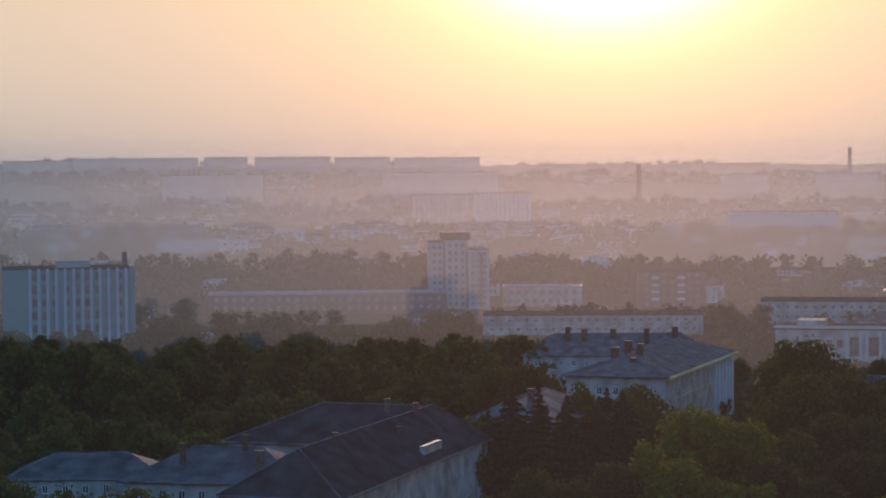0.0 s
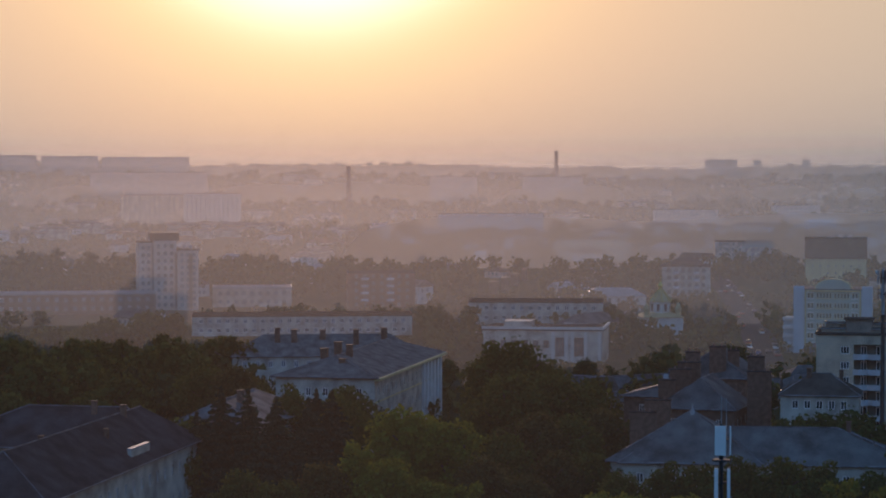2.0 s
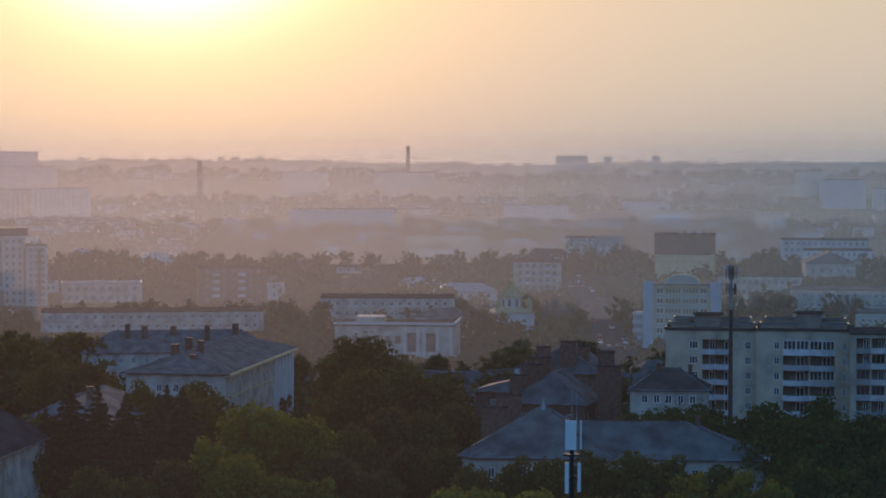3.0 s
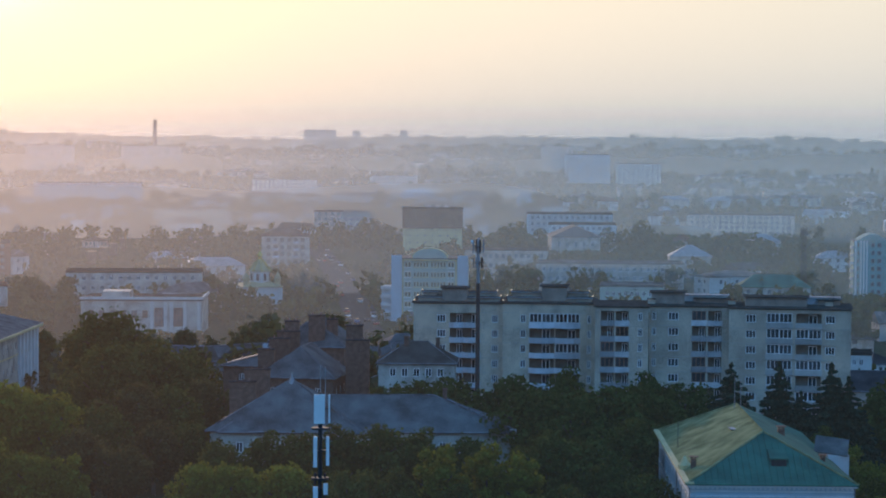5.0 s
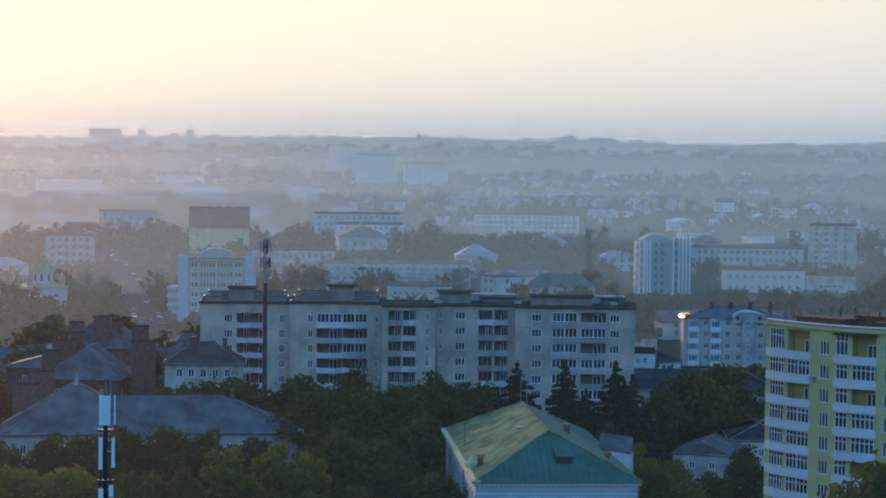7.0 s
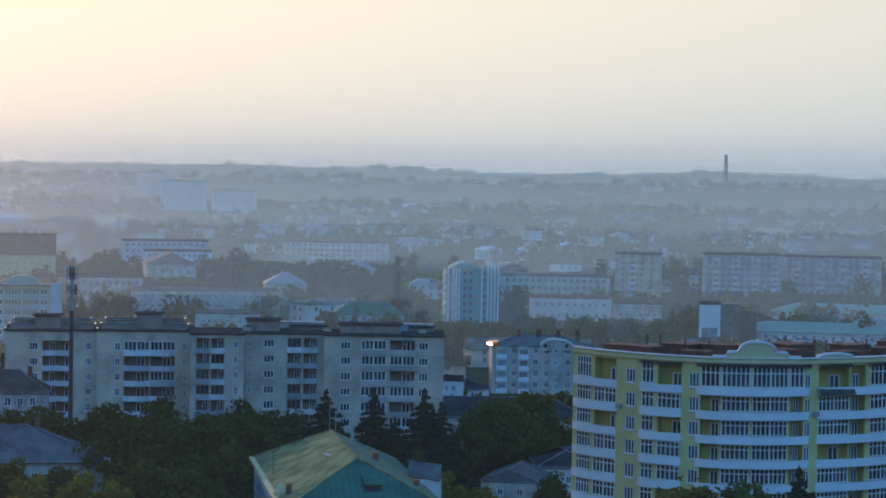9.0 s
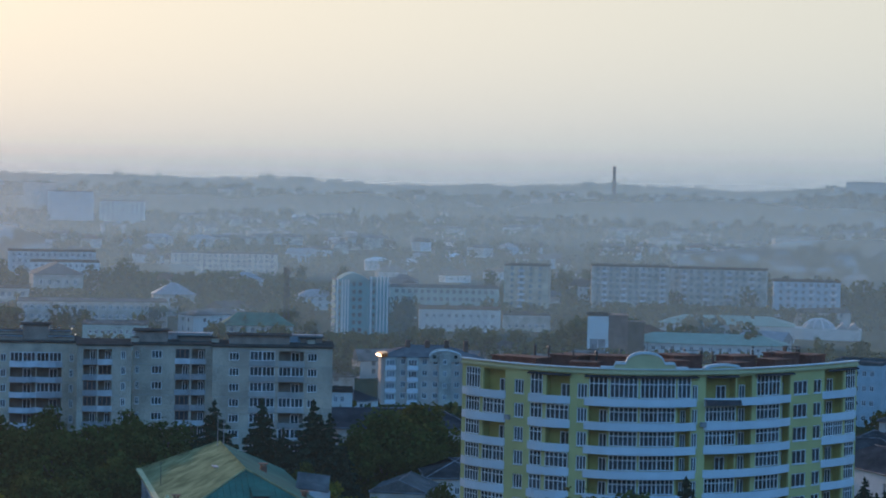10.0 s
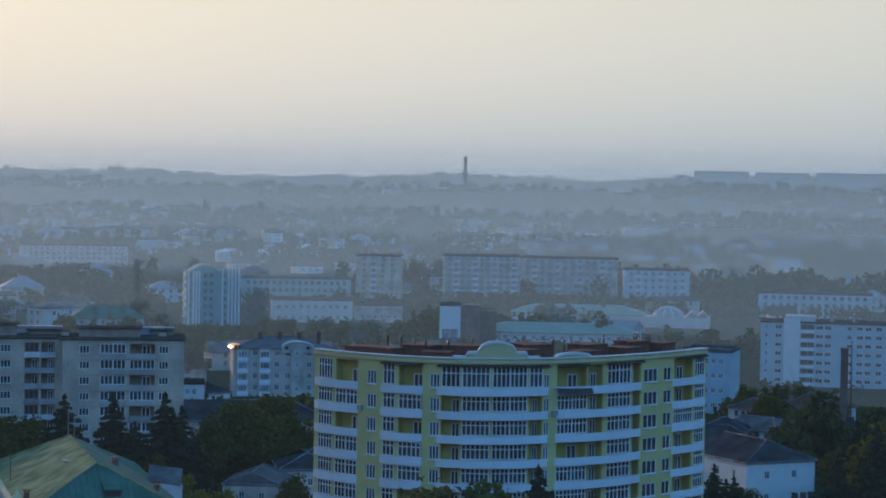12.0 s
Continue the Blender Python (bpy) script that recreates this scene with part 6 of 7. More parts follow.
def pole_mast(az, d, h):
    ob = thing("mast", spot(az, d), "slim dark tubular phone mast crowned with antennas", "mast", "phone masts")
    part("pole", Geo().tube(0, 0, 0, h - 8, 0.42, 0.34, 12), STEEL, ob)
    part("upper_pole", Geo().tube(0, 0, h - 8, h, 0.30, 0.24, 12), METAL, ob, "grey upper pole")
    for z in (h - 8, h - 4.4, h - 1.6):
        part("flange", Geo().tube(0, 0, z - 0.1, z + 0.1, 0.5, 0.5, 12), STEEL, ob)
    for ring, (r, z0, z1, count) in enumerate(((0.95, h - 2.6, h - 0.3, 4), (0.85, h - 5.2, h - 3.4, 5))):
        for i in range(count):
            a = 2 * math.pi * i / count + 0.35 + ring * 0.4
            x, y = r * math.cos(a), r * math.sin(a)
            part("antenna", Geo().box(-0.16, 0.16, -0.09, 0.09, z0, z1), STEEL if (i + ring) % 2 else METAL, ob, m=pose(x, y, 0, 0, 0, math.degrees(a) + 90))
            part("bracket", Geo().beam((0, 0, (z0 + z1) / 2), (x, y, (z0 + z1) / 2), 0.07), STEEL, ob)
    part("dish", Geo().lathe(0, 0, ((0.01, 0.12), (0.22, 0.06), (0.3, 0.0), (0.3, -0.04), (0.01, 0.04)), 14), PLASTIC, ob, "small white dish", m=pose(-1.05, -0.2, h - 0.6, 90))


pole_mast(1.24, 400, 39.6)
block("house", spot(-0.30, 401, -3), 13.5, 10, 17.4, "old tall house with a low dark hip roof", "house", PLASTER_O, ROOF_S, 5, 5, 3, (1.1, 1.5), roof="hip", roof_h=3.4, chimneys=((-2.0, 4.0, 18.5, 21.6, 0.8), (3.5, 6.0, 18.5, 21.2, 0.7)), chimney_mat=BRICK)
lattice_mast(9.36, 780, 26.5, "dark steel lattice phone mast", 1.0)


def near_mast():
    d = 140
    ob = thing("antenna_mast", spot(-2.72, d), "steel phone mast with white panel antennas", "mast")
    top = 42.0
    part("pole", Geo().tube(0, 0, 0, top, 0.2, 0.13, 12), STEEL, ob)
    part("lightning_rod", Geo().tube(0.0, 0, top, top + 1.7, 0.035, 0.02, 6).tube(0.3, 0, top - 1, top + 1.6, 0.035, 0.02, 6), METAL, ob)
    for x, z0, z1, w in ((-0.06, top - 1.9, top - 0.1, 0.68), (0.55, top - 1.85, top - 0.1, 0.1), (-0.3, top - 4.6, top - 2.7, 0.24), (0.46, top - 4.5, top - 2.7, 0.2), (-0.28, top - 6.6, top - 5.8, 0.3), (0.34, top - 6.3, top - 5.6, 0.28)):
        a = Geo().box(x - w / 2, x + w / 2, -0.42, -0.2, z0, z1)
        part("panel_antenna", a, PLASTIC, ob, "white panel antenna")
        part("bracket", Geo().box(min(x, 0) - 0.04, max(x, 0) + 0.04, -0.2, 0.05, (z0 + z1) / 2 - 0.05, (z0 + z1) / 2 + 0.05), STEEL, ob)
    for z in (top - 2.3, top - 5.4):
        part("ring", Geo().tube(0, 0, z, z + 0.12, 0.55, 0.55, 12), STEEL, ob)
    g = Geo()
    for x in (-0.3, 0.3):
        g.beam((x, -0.1, top - 5), (x * 0.6, -0.1, top - 14), 0.05)
    part("cable", g, STEEL, ob)


near_mast()


# ---- pale halls and houses among the trees of the far town ----
for az, d, w, h, rh, wm, rm, label in ((9.74, 2788, 48, 7, 2.5, PLASTER_W, WHITE, "far hall with a bright white roof"), (11.64, 1412, 16, 6, 2.2, PLASTER_W, WHITE, "low hall with a bright white roof"),
                                       (12.42, 1409, 11, 6, 2.2, PLASTER_W, WHITE, "low hall with a bright white roof"), (13.6, 1486, 13, 7, 2.2, PLASTER_B, WHITE, "low hall with a bright white roof"),
                                       (2.38, 1806, 11, 8.5, 4.0, WHITE, METAL, "tall white gabled house"), (6.56, 924, 17, 9.0, 4.4, PLASTER_O, METAL, "pale house with a light pyramid roof"),
                                       (8.65, 772, 24, 7.0, 4.0, PLASTER_O, ROOF_G, "low house with a green hipped roof"), (-0.31, 1874, 27, 9.5, 1.6, PLASTER_B, WHITE, "pale house with a white roof"),
                                       (10.2, 980, 20, 6, 3.0, PLASTER_W, METAL, "low house with a grey sheet roof"), (-5.4, 870, 24, 7, 3.0, PLASTER_W, METAL, "low house with a grey sheet roof")):
    block("house", spot(az, d, 4), w, 11, h, label, "house", wm, rm, 2, max(3, int(w / 4)), 2, (1.1, 1.3), roof="hip", roof_h=rh, ends=(w * 0.46, w * 0.46) if rh > 4.1 else None, joined=True)

# ---- sunlit sheet roofs of a greenhouse row ----
for az, d, w in ((-8.42, 1000, 4.5), (-8.14, 1035, 4.0), (-7.9, 1070, 4.0), (-7.66, 1120, 3.0)):
    p = Vector((d * math.sin(radians(az)), d * math.cos(radians(az)), 7.0))
    # glint made by shape: the sheet faces halfway between sun and eye
    n = (SUN_DIR + (Vector((0, 0, EYE_Z)) - p).normalized()).normalized()
    ob = thing("greenhouse", spot(az, d, 0), "narrow greenhouse with a shiny sheet roof", "greenhouse", "greenhouses")
    part("wall", Geo().box(-w / 2, w / 2, 0, 6, 0, 5.6), BROWN, ob)
    q = Geo().box(-w / 2, w / 2, -0.9, 0.9, -0.03, 0.03)
    q.v = [(x, y, z + 0.18 * x) for x, y, z in q.v]
    part("roof_sheet", q, SHINY, ob, "shiny roof sheet tilted to glint at the viewpoint", m=ob.matrix_world.inverted() @ Matrix.Translation(p - Vector((0, 0, 0.6))) @ n.to_track_quat("Z", "Y").to_matrix().to_4x4())

# ---- street with traffic ----
def street(points, width):
    g = Geo()
    for (a0, d0), (a1, d1) in zip(points, points[1:]):
        p, q = [Vector((d * math.sin(radians(a)), d * math.cos(radians(a)), 0)) for a, d in ((a0, d0), (a1, d1))]
        s = (q - p).normalized().cross(Vector((0, 0, 1))) * width / 2
        g.quad(*[(v.x, v.y, rise(v.x, v.y) + 0.35) for v in (p + s, q + s, q - s, p - s)])
    tagged(new("road", g.mesh("road", ASPHALT)), "asphalt street running away through the town", "road", kind="structure")


STREET = [(-1.6, 640), (-1.72, 720), (-1.95, 820), (-2.6, 1040), (-2.85, 1150), (-3.3, 1500)]
street(STREET, 11)
CAR_PAINT = [mat("car_paint_%s" % n, c, rough=0.3, vary=0.05, bump=0, spec=0.6) for n, c in
             (("white", (0.75, 0.75, 0.75)), ("grey", (0.25, 0.26, 0.28)), ("red", (0.35, 0.05, 0.04)), ("blue", (0.06, 0.10, 0.22)), ("dark", (0.04, 0.04, 0.045)))]
TYRE = mat("tyre", (0.03, 0.03, 0.03), rough=0.9, vary=0.1)


def car_meshes(paint):
    b = Geo()
    prof = [(-2.1, 0.35), (-2.1, 0.85), (-1.2, 0.98), (1.9, 0.98), (2.1, 0.8), (2.1, 0.35)]
    n = len(prof)
    b.v = [(s * 0.85, y, z) for s in (-1, 1) for y, z in prof]
    b.f = [tuple(range(n)), tuple(range(2 * n - 1, n - 1, -1))] + [(i, i + n, (i + 1) % n + n, (i + 1) % n) for i in range(n)]
    c = Geo()
    prof = [(-1.1, 0.98), (-0.5, 1.45), (1.1, 1.45), (1.75, 0.98)]
    n = len(prof)
    c.v = [(s * (0.78 if z < 1 else 0.66), y, z) for s in (-1, 1) for y, z in prof]
    c.f = [tuple(range(n)), tuple(range(2 * n - 1, n - 1, -1))] + [(i, i + n, (i + 1) % n + n, (i + 1) % n) for i in range(n)]
    return b.mesh("body", paint), c.mesh("cabin", GLASS)


CARS = [car_meshes(p) for p in CAR_PAINT]
w = Geo()
for i in range(12):
    a0, a1 = 2 * math.pi * i / 12, 2 * math.pi * (i + 1) / 12
    w.quad((-0.1, 0.32 * math.cos(a0), 0.32 * math.sin(a0)), (-0.1, 0.32 * math.cos(a1), 0.32 * math.sin(a1)), (0.1, 0.32 * math.cos(a1), 0.32 * math.sin(a1)), (0.1, 0.32 * math.cos(a0), 0.32 * math.sin(a0)))
    for s in (-0.1, 0.1):
        w.tri((s, 0, 0), (s, 0.32 * math.cos(a0), 0.32 * math.sin(a0)), (s, 0.32 * math.cos(a1), 0.32 * math.sin(a1)))
WHEEL = w.mesh("wheel", TYRE)
rc = random.Random(8)
for i in range(34):
    f = rc.uniform(0, len(STREET) - 1.6)
    k, f = int(f), f - int(f)
    (a0, d0), (a1, d1) = STREET[k], STREET[k + 1]
    p, q = [Vector((d * math.sin(radians(a)), d * math.cos(radians(a)), 0)) for a, d in ((a0, d0), (a1, d1))]
    v = p.lerp(q, f)
    lane = rc.choice((-4.0, -1.6, 1.6, 4.0))
    s = (q - p).normalized().cross(Vector((0, 0, 1)))
    v += s * lane
    head = math.degrees(math.atan2((q - p).x, (q - p).y)) + (0 if lane > 0 else 180)
    colour = rc.randrange(5)
    ob = thing("car", pose(v.x, v.y, rise(v.x, v.y) + 0.35, 0, 0, -head), ("white", "grey", "dark red", "dark blue", "black")[colour] + " car on the asphalt street", "car", "cars on the street")
    part("body", CARS[colour][0], None, ob)
    part("cabin", CARS[colour][1], None, ob)
    for x in (-0.78, 0.78):
        for y in (-1.3, 1.3):
            part("wheel", WHEEL, None, ob, m=Matrix.Translation((x, y, 0.32)))


# ---- blocks along the skyline ----
for a0, a1, d, top in ((-27.9, -26.3, 3950, 67), (-26.2, -23.1, 3950, 70), (-22.95, -21.87, 3950, 70.5), (-21.7, -19.8, 3950, 70), (-19.7, -18.3, 3950, 68.5), (-18.2, -16.05, 3950, 67), (-18.5, -15.6, 3000, 45), (-24.0, -21.5, 3000, 44),
                       (23.25, 24.6, 3950, 66), (24.75, 26.1, 3950, 65), (26.25, 28.2, 3960, 66), (28.4, 30.5, 3970, 67), (-3.15, -2.35, 3960, 61.5), (-1.95, -1.75, 3960, 60.5), (-0.75, -0.55, 3960, 61.5)):
    az, w = from_az(a0, a1, d)
    x, y = d * math.sin(radians(az)), d * math.cos(radians(az))
    z = rise(x, y) - 1
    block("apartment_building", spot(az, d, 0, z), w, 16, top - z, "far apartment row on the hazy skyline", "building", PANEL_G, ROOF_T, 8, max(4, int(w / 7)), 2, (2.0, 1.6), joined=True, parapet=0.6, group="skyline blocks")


# ---- trees ----
KINDS["broad_a"] = tree_meshes(1, 11, 13, 5200, 0.32, LEAF_D, 18)
KINDS["broad_b"] = tree_meshes(2, 9, 14, 4800, 0.31, LEAF_D, 14)
KINDS["broad_c"] = tree_meshes(3, 13, 13, 5700, 0.34, LEAF_D, 20)
KINDS["light_a"] = tree_meshes(4, 10, 12, 5400, 0.30, LEAF_L, 18)
KINDS["light_b"] = tree_meshes(5, 8, 13, 5200, 0.29, LEAF_L, 14)
KINDS["tawny"] = tree_meshes(6, 11, 12, 5400, 0.32, LEAF_A, 18)
KINDS["spruce_a"] = spruce_meshes(7, 14.0, 16)
KINDS["spruce_b"] = spruce_meshes(8, 12.0, 17)
KINDS["park_a"] = tree_meshes(21, 11, 13, 1350, 0.62, LEAF_D)
KINDS["park_b"] = tree_meshes(22, 9, 14, 1200, 0.62, LEAF_D, 8)
KINDS["park_c"] = tree_meshes(23, 13, 13, 1500, 0.66, LEAF_D, 11)
KINDS["park_d"] = tree_meshes(24, 11, 12, 1300, 0.62, LEAF_A, 9)
KINDS["far_a"] = tree_meshes(11, 11, 13, 950, 0.8, LEAF_F)
KINDS["far_b"] = tree_meshes(12, 9, 14, 850, 0.8, LEAF_F, 7)
KINDS["far_c"] = tree_meshes(13, 13, 12, 1050, 0.85, LEAF_F, 10)
HEIGHT = {"park_a": 13, "park_b": 14, "park_c": 13, "park_d": 12, "broad_a": 13, "broad_b": 14, "broad_c": 13, "light_a": 12, "light_b": 13, "tawny": 12, "spruce_a": 16, "spruce_b": 17, "far_a": 13, "far_b": 14, "far_c": 12}
LABELS = {"broad": "dense dark green broadleaf tree", "light": "bright green broadleaf tree catching the low sun", "tawny": "broadleaf tree with a brown flare tint in its leaves", "spruce": "dark spruce with drooping tiers", "park": "tall dark park tree in a dense stand", "far": "hazy green broadleaf tree"}


def plant(az, d, height, kind, group="", turn=None):
    x, y = d * math.sin(radians(az)), d * math.cos(radians(az))
    tree(kind, x, y, height / HEIGHT[kind], (az * 77 + d) % 360 if turn is None else turn, LABELS[kind.split("_")[0]], group, rise(x, y) - 0.1)


NEAR = [
    (-8.3, 474, 21, "broad_b"), (-7.9, 468, 22, "broad_c"), (-8.1, 430, 19, "broad_a"), (-6.9, 440, 18, "broad_c"), (-7.4, 395, 15, "tawny"), (-6.2, 450, 16, "broad_c"), (-5.6, 420, 13, "tawny"), (-6.5, 400, 14, "broad_a"),
    (-8.2, 375, 14, "broad_a"), (-6.9, 365, 12, "tawny"), (-5.9, 372, 11, "broad_c"), (-7.7, 345, 11, "tawny"), (-8.7, 352, 13, "tawny"),
    (-10.6, 378, 18.5, "light_a"), (-9.6, 372, 17, "light_a"), (-11.9, 350, 15, "light_b"), (-12.8, 345, 13, "tawny"), (-11.1, 340, 14.5, "light_a"), (-10.0, 335, 12, "light_a"), (-14.8, 345, 12, "broad_a"), (-13.8, 340, 11, "broad_c"),
    (-9.0, 335, 11, "light_b"), (-16.2, 330, 10, "broad_a"), (-17.4, 318, 8, "broad_b"),
    (-15.3, 390, 20, "spruce_a"), (-14.6, 386, 20, "spruce_b"), (-13.9, 392, 18, "spruce_a"), (-13.1, 400, 17, "spruce_b"), (-15.9, 388, 16, "spruce_b"), (-12.5, 402, 18, "spruce_a"), (-12.2, 412, 16, "broad_b"),
    (-13.5, 428, 16.5, "broad_b"), (-12.9, 425, 16, "spruce_a"), (-12.3, 430, 16.5, "broad_a"), (-14.9, 470, 17, "tawny"), (-14.2, 458, 14, "broad_b"), (-15.6, 480, 16, "broad_a"),
    (-5.2, 345, 11.5, "broad_a"), (-4.1, 340, 13.5, "broad_b"), (-3.2, 342, 13.5, "broad_a"), (-2.2, 345, 14, "broad_b"), (-1.2, 346, 14, "broad_a"), (-0.2, 352, 12.5, "broad_b"), (1.0, 354, 11.0, "broad_c"),
    (-5.7, 322, 12.0, "light_a"), (-4.9, 318, 12.5, "light_a"), (-3.6, 315, 13.0, "light_a"), (0.3, 318, 14.5, "light_b"), (1.5, 322, 14.2, "light_b"), (-0.8, 314, 12, "broad_b"), (-2.0, 316, 11.5, "broad_c"), (-2.8, 308, 11, "broad_a"), (0.9, 308, 11, "broad_a"),
    (2.7, 372, 17, "broad_c"), (3.6, 365, 16.5, "broad_a"), (4.4, 372, 17.5, "broad_c"), (5.3, 378, 17.5, "broad_a"), (3.0, 340, 14, "broad_a"), (4.0, 335, 13.5, "broad_c"), (5.0, 345, 15, "broad_b"),
    (2.0, 392, 17, "broad_a"), (0.5, 391, 16.5, "broad_c"), (5.6, 395, 17, "broad_b"), (3.4, 398, 17.5, "broad_b"), (4.6, 322, 11.5, "broad_a"), (2.4, 320, 13, "light_b"), (3.5, 312, 10, "broad_c"), (5.5, 318, 11, "broad_c"),
    (-1.0, 390, 15, "broad_a"), (-0.35, 387, 16.4, "broad_c"), (6.4, 392, 16, "broad_c"), (7.0, 384, 13, "broad_a"),
    (7.6, 380, 20.5, "spruce_a"), (8.8, 384, 20.5, "spruce_b"), (9.35, 380, 16, "spruce_a"), (10.1, 388, 20, "spruce_a"), (10.5, 386, 18, "spruce_b"), (10.9, 372, 14, "spruce_b"), (9.9, 365, 12, "broad_b"), (8.2, 372, 12, "broad_a"),
    (12.0, 400, 18, "broad_c"), (12.9, 412, 18, "broad_a"), (11.3, 392, 15, "broad_b"), (11.4, 335, 11.5, "light_a"), (12.4, 330, 10, "broad_a"), (10.6, 342, 12, "light_b"), (13.3, 345, 12, "broad_b"), (12.0, 322, 10, "light_a"), (13.2, 392, 12, "broad_b"),
    (17.2, 262, 22.5, "broad_c"), (18.1, 263, 22.8, "broad_a"), (19.5, 266, 24.0, "spruce_a"), (16.6, 258, 19, "broad_a"),
    (23.9, 368, 12, "spruce_b"), (24.6, 372, 8, "broad_c"), (25.2, 500, 11, "broad_a"), (26.0, 490, 9, "broad_c"), (26.9, 480, 8, "broad_b"), (24.7, 530, 10, "broad_a"), (25.1, 300, 14, "spruce_b"), (24.4, 330, 15, "spruce_a"), (-25.1, 300, 16.5, "broad_a"), (-26.6, 308, 15, "broad_c"), (-24.0, 305, 14.5, "broad_b"), (-27.8, 320, 15, "broad_a"), (-28.6, 345, 17, "broad_b"), (24.2, 350, 12, "spruce_b"),
    (27.4, 366, 20, "spruce_a"), (27.9, 352, 21, "spruce_b"), (28.0, 385, 18, "spruce_a"), (28.6, 362, 22, "broad_a"), (29.3, 372, 22, "spruce_a"), (26.9, 405, 11, "broad_b"), (27.0, 350, 15, "spruce_b"),
]
for az, d, height, kind in NEAR:
    plant(az, d, height, kind)

# what must stay in view: az from, az to, distance, lowest angle seen
CLEAR = [
    (-8.75, -7.4, 1125, -3.15),
    (-22.5, -16.0, 352, -8.0), (-24.5, -20.5, 350, -7.6), (-16.6, -9.8, 455, -5.75), (-15.0, -13.0, 400, -7.2), (-5.8, 2.6, 369, -7.5), (-5.0, -1.2, 440, -6.3), (-0.5, 10.6, 413, -6.0),
    (5.7, 10.9, 300, -9), (13.7, 23.8, 270, -9), (11.7, 14, 580, -5.6), (24.8, 30, 640, -5.0), (24.4, 26.6, 395, -7.9), (23, 24.4, 560, -5.4), (-28.2, -24.7, 676, -4.0), (10.5, 12.0, 830, -3.85),
    (-17.5, -15.7, 900, -3.55), (-16.1, -10.3, 762, -4.3), (-9.2, -5.6, 655, -4.9), (-4.8, -3.5, 745, -3.85), (-1.8, -1.62, 720, -4.9), (-2.0, -1.82, 820, -4.3), (-2.35, -2.1, 930, -3.9), (-2.7, -2.45, 1040, -3.5), (-1.2, 1.1, 700, -4.4), (-3.1, -1.2, 1100, -3.2), (12.6, 16, 860, -3.7), (16.9, 22, 760, -4.1),
    (17, 23.3, 1050, -2.95), (14.7, 16, 1030, -3.0), (22, 23.4, 870, -3.7), (2.4, 6.5, 745, -3.9), (2.3, 4.8, 1030, -2.85), (6.3, 9.2, 1310, -2.4), (3.3, 5.9, 2540, -1.2), (-0.8, 0.95, 1040, -2.6),
    (-16, -10.3, 895, -3.5), (-24.2, -21.8, 1500, -2.1), (-17.9, -14.7, 2040, -1.4), (-10, -7.1, 1900, -1.6), (-4.5, -2.8, 2080, -1.5), (24.8, 27.8, 960, -3.1), (-4.3, -2.9, 930, -3.2), (-23, -16.8, 880, -3.6),
]


def hides(az, d, top, half):
    el = math.degrees(math.atan2(top - EYE_Z, d))
    w = math.degrees(half / d)
    return any(a0 - w < az < a1 + w and d < dist + 16 and el > low for a0, a1, dist, low in CLEAR)


def room(az, d, height, half):
    """How tall a tree may grow here without closing a view; 0 where nothing fits."""
    w = math.degrees(half / d)
    for a0, a1, dist, low in CLEAR:
        if a0 - w < az < a1 + w and d < dist + 16:
            if d > dist - 4:
                return 0
            height = min(height, EYE_Z + d * math.tan(radians(low)))
    return height if height > 3 else 0


rng = random.Random(21)
# the park: a dense dark belt of tall trees
count = 0
for ring in range(9):
    d = 395 + 30 * ring
    n = int(15.5 / math.degrees(8.5 / d))
    for i in range(n):
        az = -31 + 16.0 * (i + rng.random()) / n
        dd = d + rng.uniform(-12, 12)
        height = rng.uniform(12, 18) if dd > 480 else rng.uniform(9, 14)
        height = room(az, dd, height, 4)
        if height:
            plant(az, dd, height, rng.choice(("park_a", "park_b", "park_c", "park_a", "park_d" if rng.random() < 0.25 else "park_c")), "park trees")
# street and yard trees of the old town
for i in range(90):
    az, d = rng.uniform(-31, 31), math.sqrt(rng.uniform(415 ** 2, 640 ** 2))
    height = rng.uniform(7, 14)
    height = room(az, d, height, 4)
    if height:
        plant(az, d, height, rng.choice(("far_a", "far_b", "far_c")), "town trees")


# ---- town houses under the trees ----
def small_house(az, d, turn, w, dp, h, rh, wm, rm, gable):
    x, y = d * math.sin(radians(az)), d * math.cos(radians(az))
    ob = block("house", spot(az, d, turn, rise(x, y) - 0.2), w, dp, h, "small town house half hidden by trees", "house", wm, rm, 1 if h < 5 else 2, 3, 2, (1.2, 1.3), joined=True, roof="gable" if gable else "hip", roof_h=rh,
               group="town houses", ends=(0, 0) if gable else None)
    return ob


walls = (PLASTER_W, PLASTER_O, PLASTER_W, PLASTER_P, PLASTER_B, WHITE)
roofs = (ROOF_D, ROOF_B, METAL, ROOF_R, ROOF_S, ROOF_B)
made = 0
while made < 230:
    az, d = rng.uniform(-30, 30), math.sqrt(rng.uniform(600 ** 2, 2000 ** 2))
    h, rh = rng.uniform(3.5, 8.0), rng.uniform(1.8, 3.6)
    w = rng.uniform(9, 24)
    if hides(az, d, h + rh, w / 2):
        continue
    small_house(az, d, rng.uniform(-60, 60), w, rng.uniform(8, 11), h, rh, rng.choice(walls), rng.choice(roofs), rng.random() < 0.4)
    made += 1


# low houses of the old town behind the near roofs
made = 0
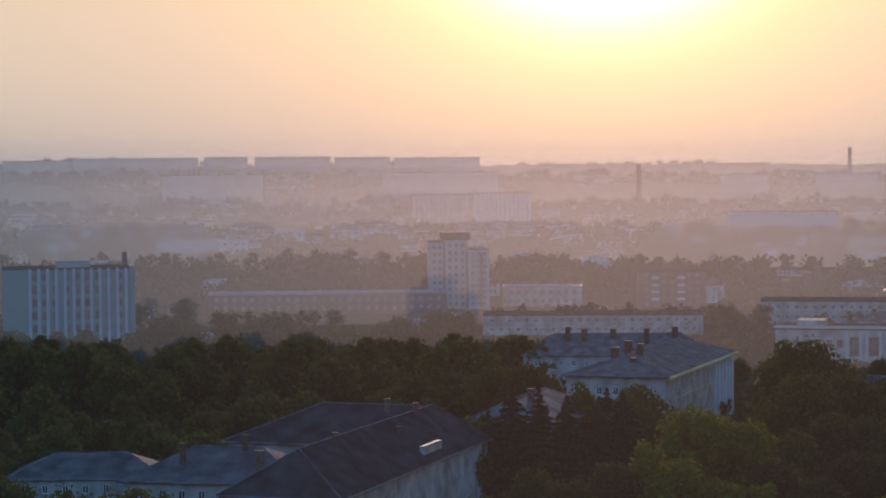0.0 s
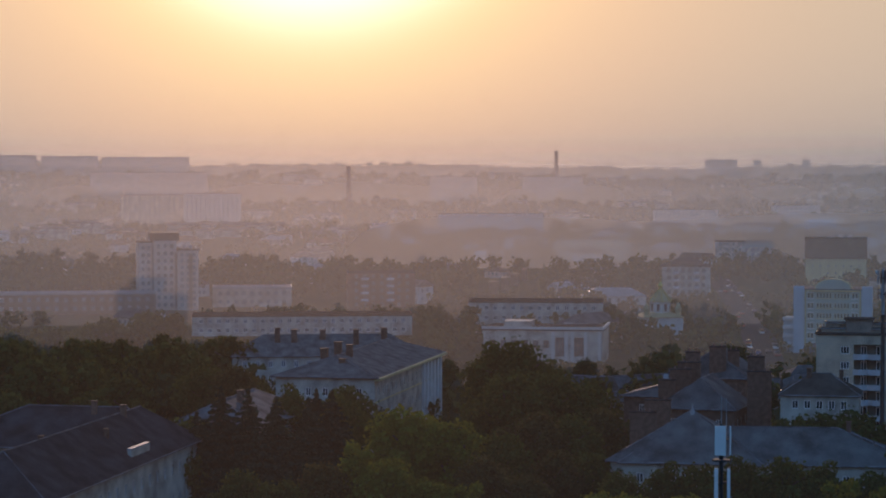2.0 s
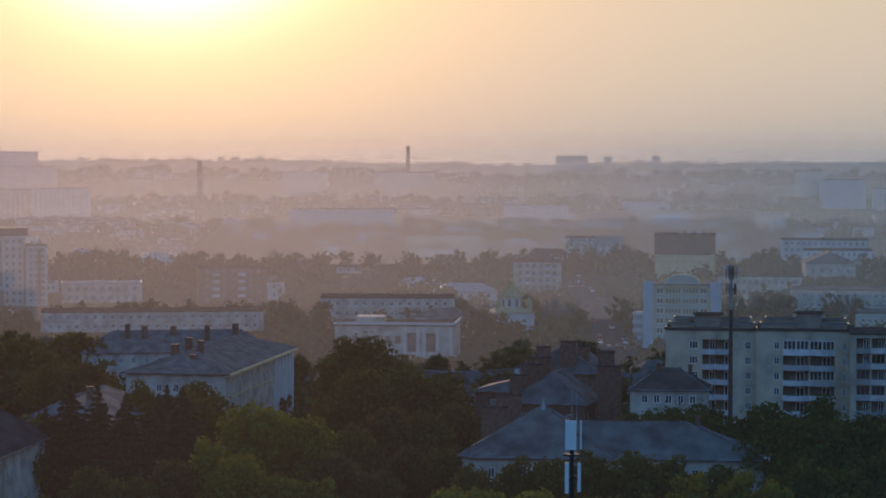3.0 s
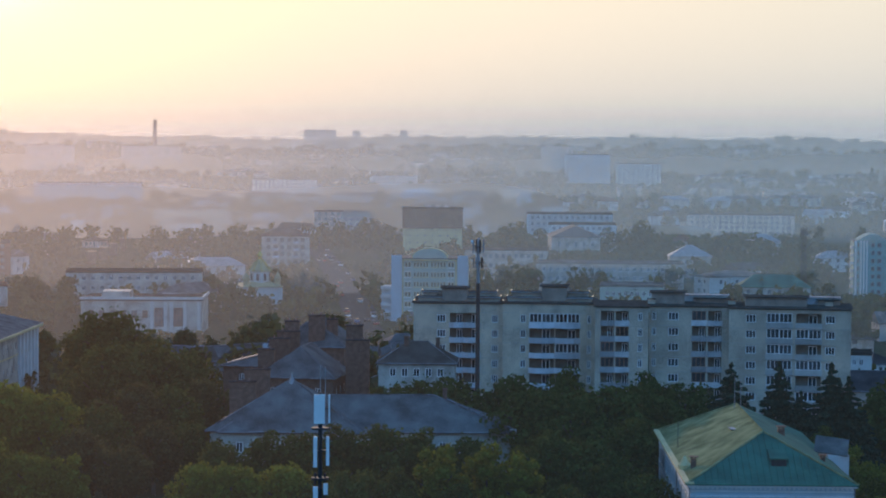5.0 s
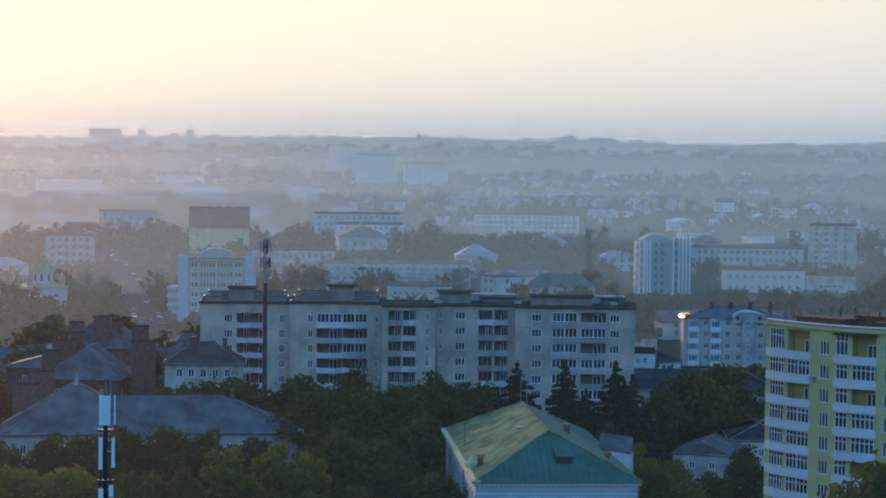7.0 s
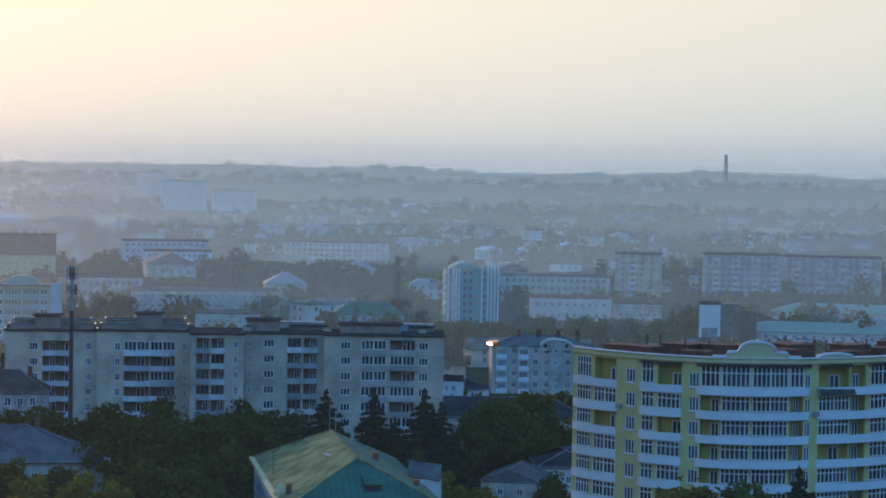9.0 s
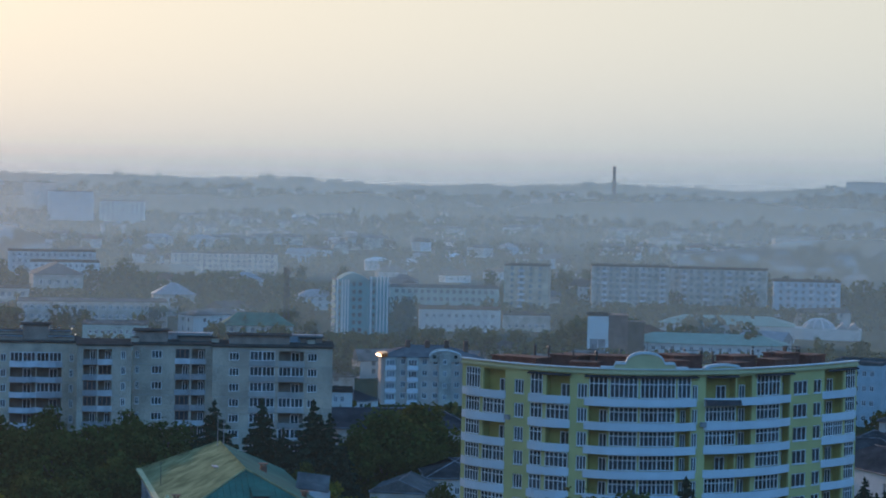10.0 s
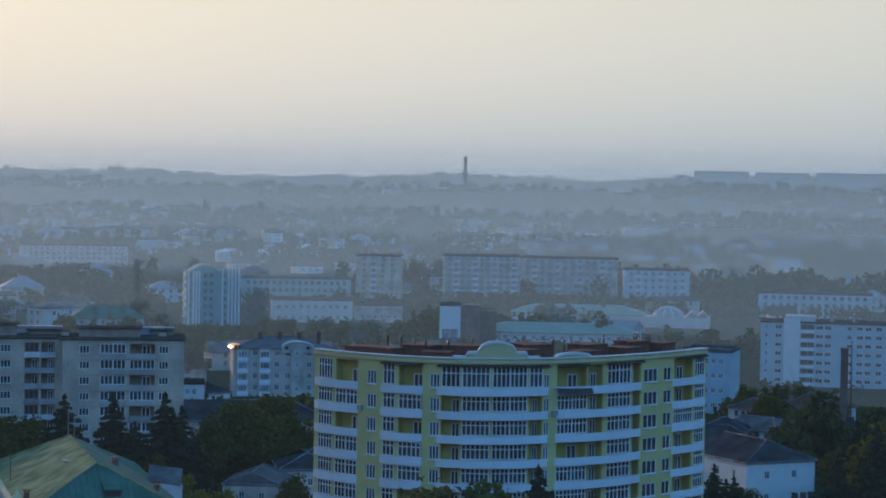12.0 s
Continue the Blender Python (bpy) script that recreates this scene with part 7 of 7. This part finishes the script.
while made < 46:
    az = rng.uniform(-7.5, 2.5) if made < 20 else rng.uniform(9, 30)
    d = math.sqrt(rng.uniform(455 ** 2, 660 ** 2))
    h, rh, w = rng.uniform(3.6, 6.5), rng.uniform(2.2, 3.8), rng.uniform(9, 20)
    made += 1
    if not hides(az, d, h + rh, w / 2):
        small_house(az, d, rng.uniform(-50, 50), w, rng.uniform(8, 11), h, rh, rng.choice(walls), rng.choice(roofs), rng.random() < 0.4)


# ---- far town and woods, too many to count ----
def far_woods():
    g = np.random.default_rng(33)
    vs, qs, n0 = [], [], 0
    protos = []
    for s in range(5):
        p, d = crown_points(g, 150, 10, 11, 1.0, 7)
        protos.append((p, d))
    spots = []
    for i in range(3100):
        spots.append((g.uniform(-33, 33), math.sqrt(g.uniform(440 ** 2, 1150 ** 2)), g.uniform(6, 13)))
    for i in range(6400):
        az = g.uniform(-33, 33)
        d = 1000 + 3200 * g.uniform(0, 1) ** 1.3
        spots.append((az, d, g.uniform(7, 14)))
    for i in range(2200):
        az = g.uniform(-33, 33)
        d = g.uniform(3900, 4800)
        spots.append((az, d, g.uniform(4, 8)))
    # shelter belts and woods on the far slopes, in long strips across the view
    for i in range(5200):
        az, d = g.uniform(-33, 33), g.uniform(2450, 4500)
        if noise.noise((az * 0.35, d * 0.009, 5.0)) > 0.08:
            spots.append((az, d, g.uniform(9, 17)))
    for az, d, height in spots:
        clump = noise.noise((d * math.sin(radians(az)) * 0.006, d * math.cos(radians(az)) * 0.006, 2.0))
        height = room(az, d, height, 4)
        if (clump < -0.22 and d < 2450) or not height:
            continue
        x, y = d * math.sin(radians(az)), d * math.cos(radians(az))
        far = d > 1800
        p, o = protos[int(g.integers(5))]
        keep = g.choice(150, 32 if far else 62, replace=False)
        k = height / 11
        wide = max(k, 0.7) * (2.2 if d > 3000 else 1.35 if far else 1.0)
        v, q = leaf_clumps(p[keep] * (wide, wide, k), o[keep], (2.2 if far else 1.3) * k * (1.3 if d > 3000 else 1), g)
        vs.append(v + (x, y, rise(x, y) - 0.3))
        qs.append(q + n0)
        n0 += len(v)
    ob = new("woodland", np_mesh("woodland", np.concatenate(vs), np.concatenate(qs), LEAF_F))
    tagged(ob, "hazy green trees spreading over the far town", "trees", kind="stuff")


far_woods()


def far_houses():
    g = random.Random(44)
    walls_, roofs_ = Geo(), Geo()
    made = 0
    while made < 330:
        az, d = g.uniform(-32, 32), g.uniform(1700, 4300)
        h, w = g.uniform(5, 10), g.uniform(10, 45)
        if hides(az, d, h + 2, w / 2):
            continue
        x, y = d * math.sin(radians(az)), d * math.cos(radians(az))
        z = rise(x, y)
        walls_.box(x - w / 2, x + w / 2, y, y + 10, z - 1, z + h)
        roofs_.hip(x - w / 2 - 0.5, x + w / 2 + 0.5, y - 0.5, y + 10.5, z + h, 2.2)
        made += 1
    tagged(new("far_house_walls", walls_.mesh("far_house_walls", PLASTER_O)), "pale walls of far houses in haze", "houses", kind="stuff")
    tagged(new("far_house_roofs", roofs_.mesh("far_house_roofs", ROOF_B)), "grey roofs of far houses in haze", "houses", kind="stuff")


far_houses()
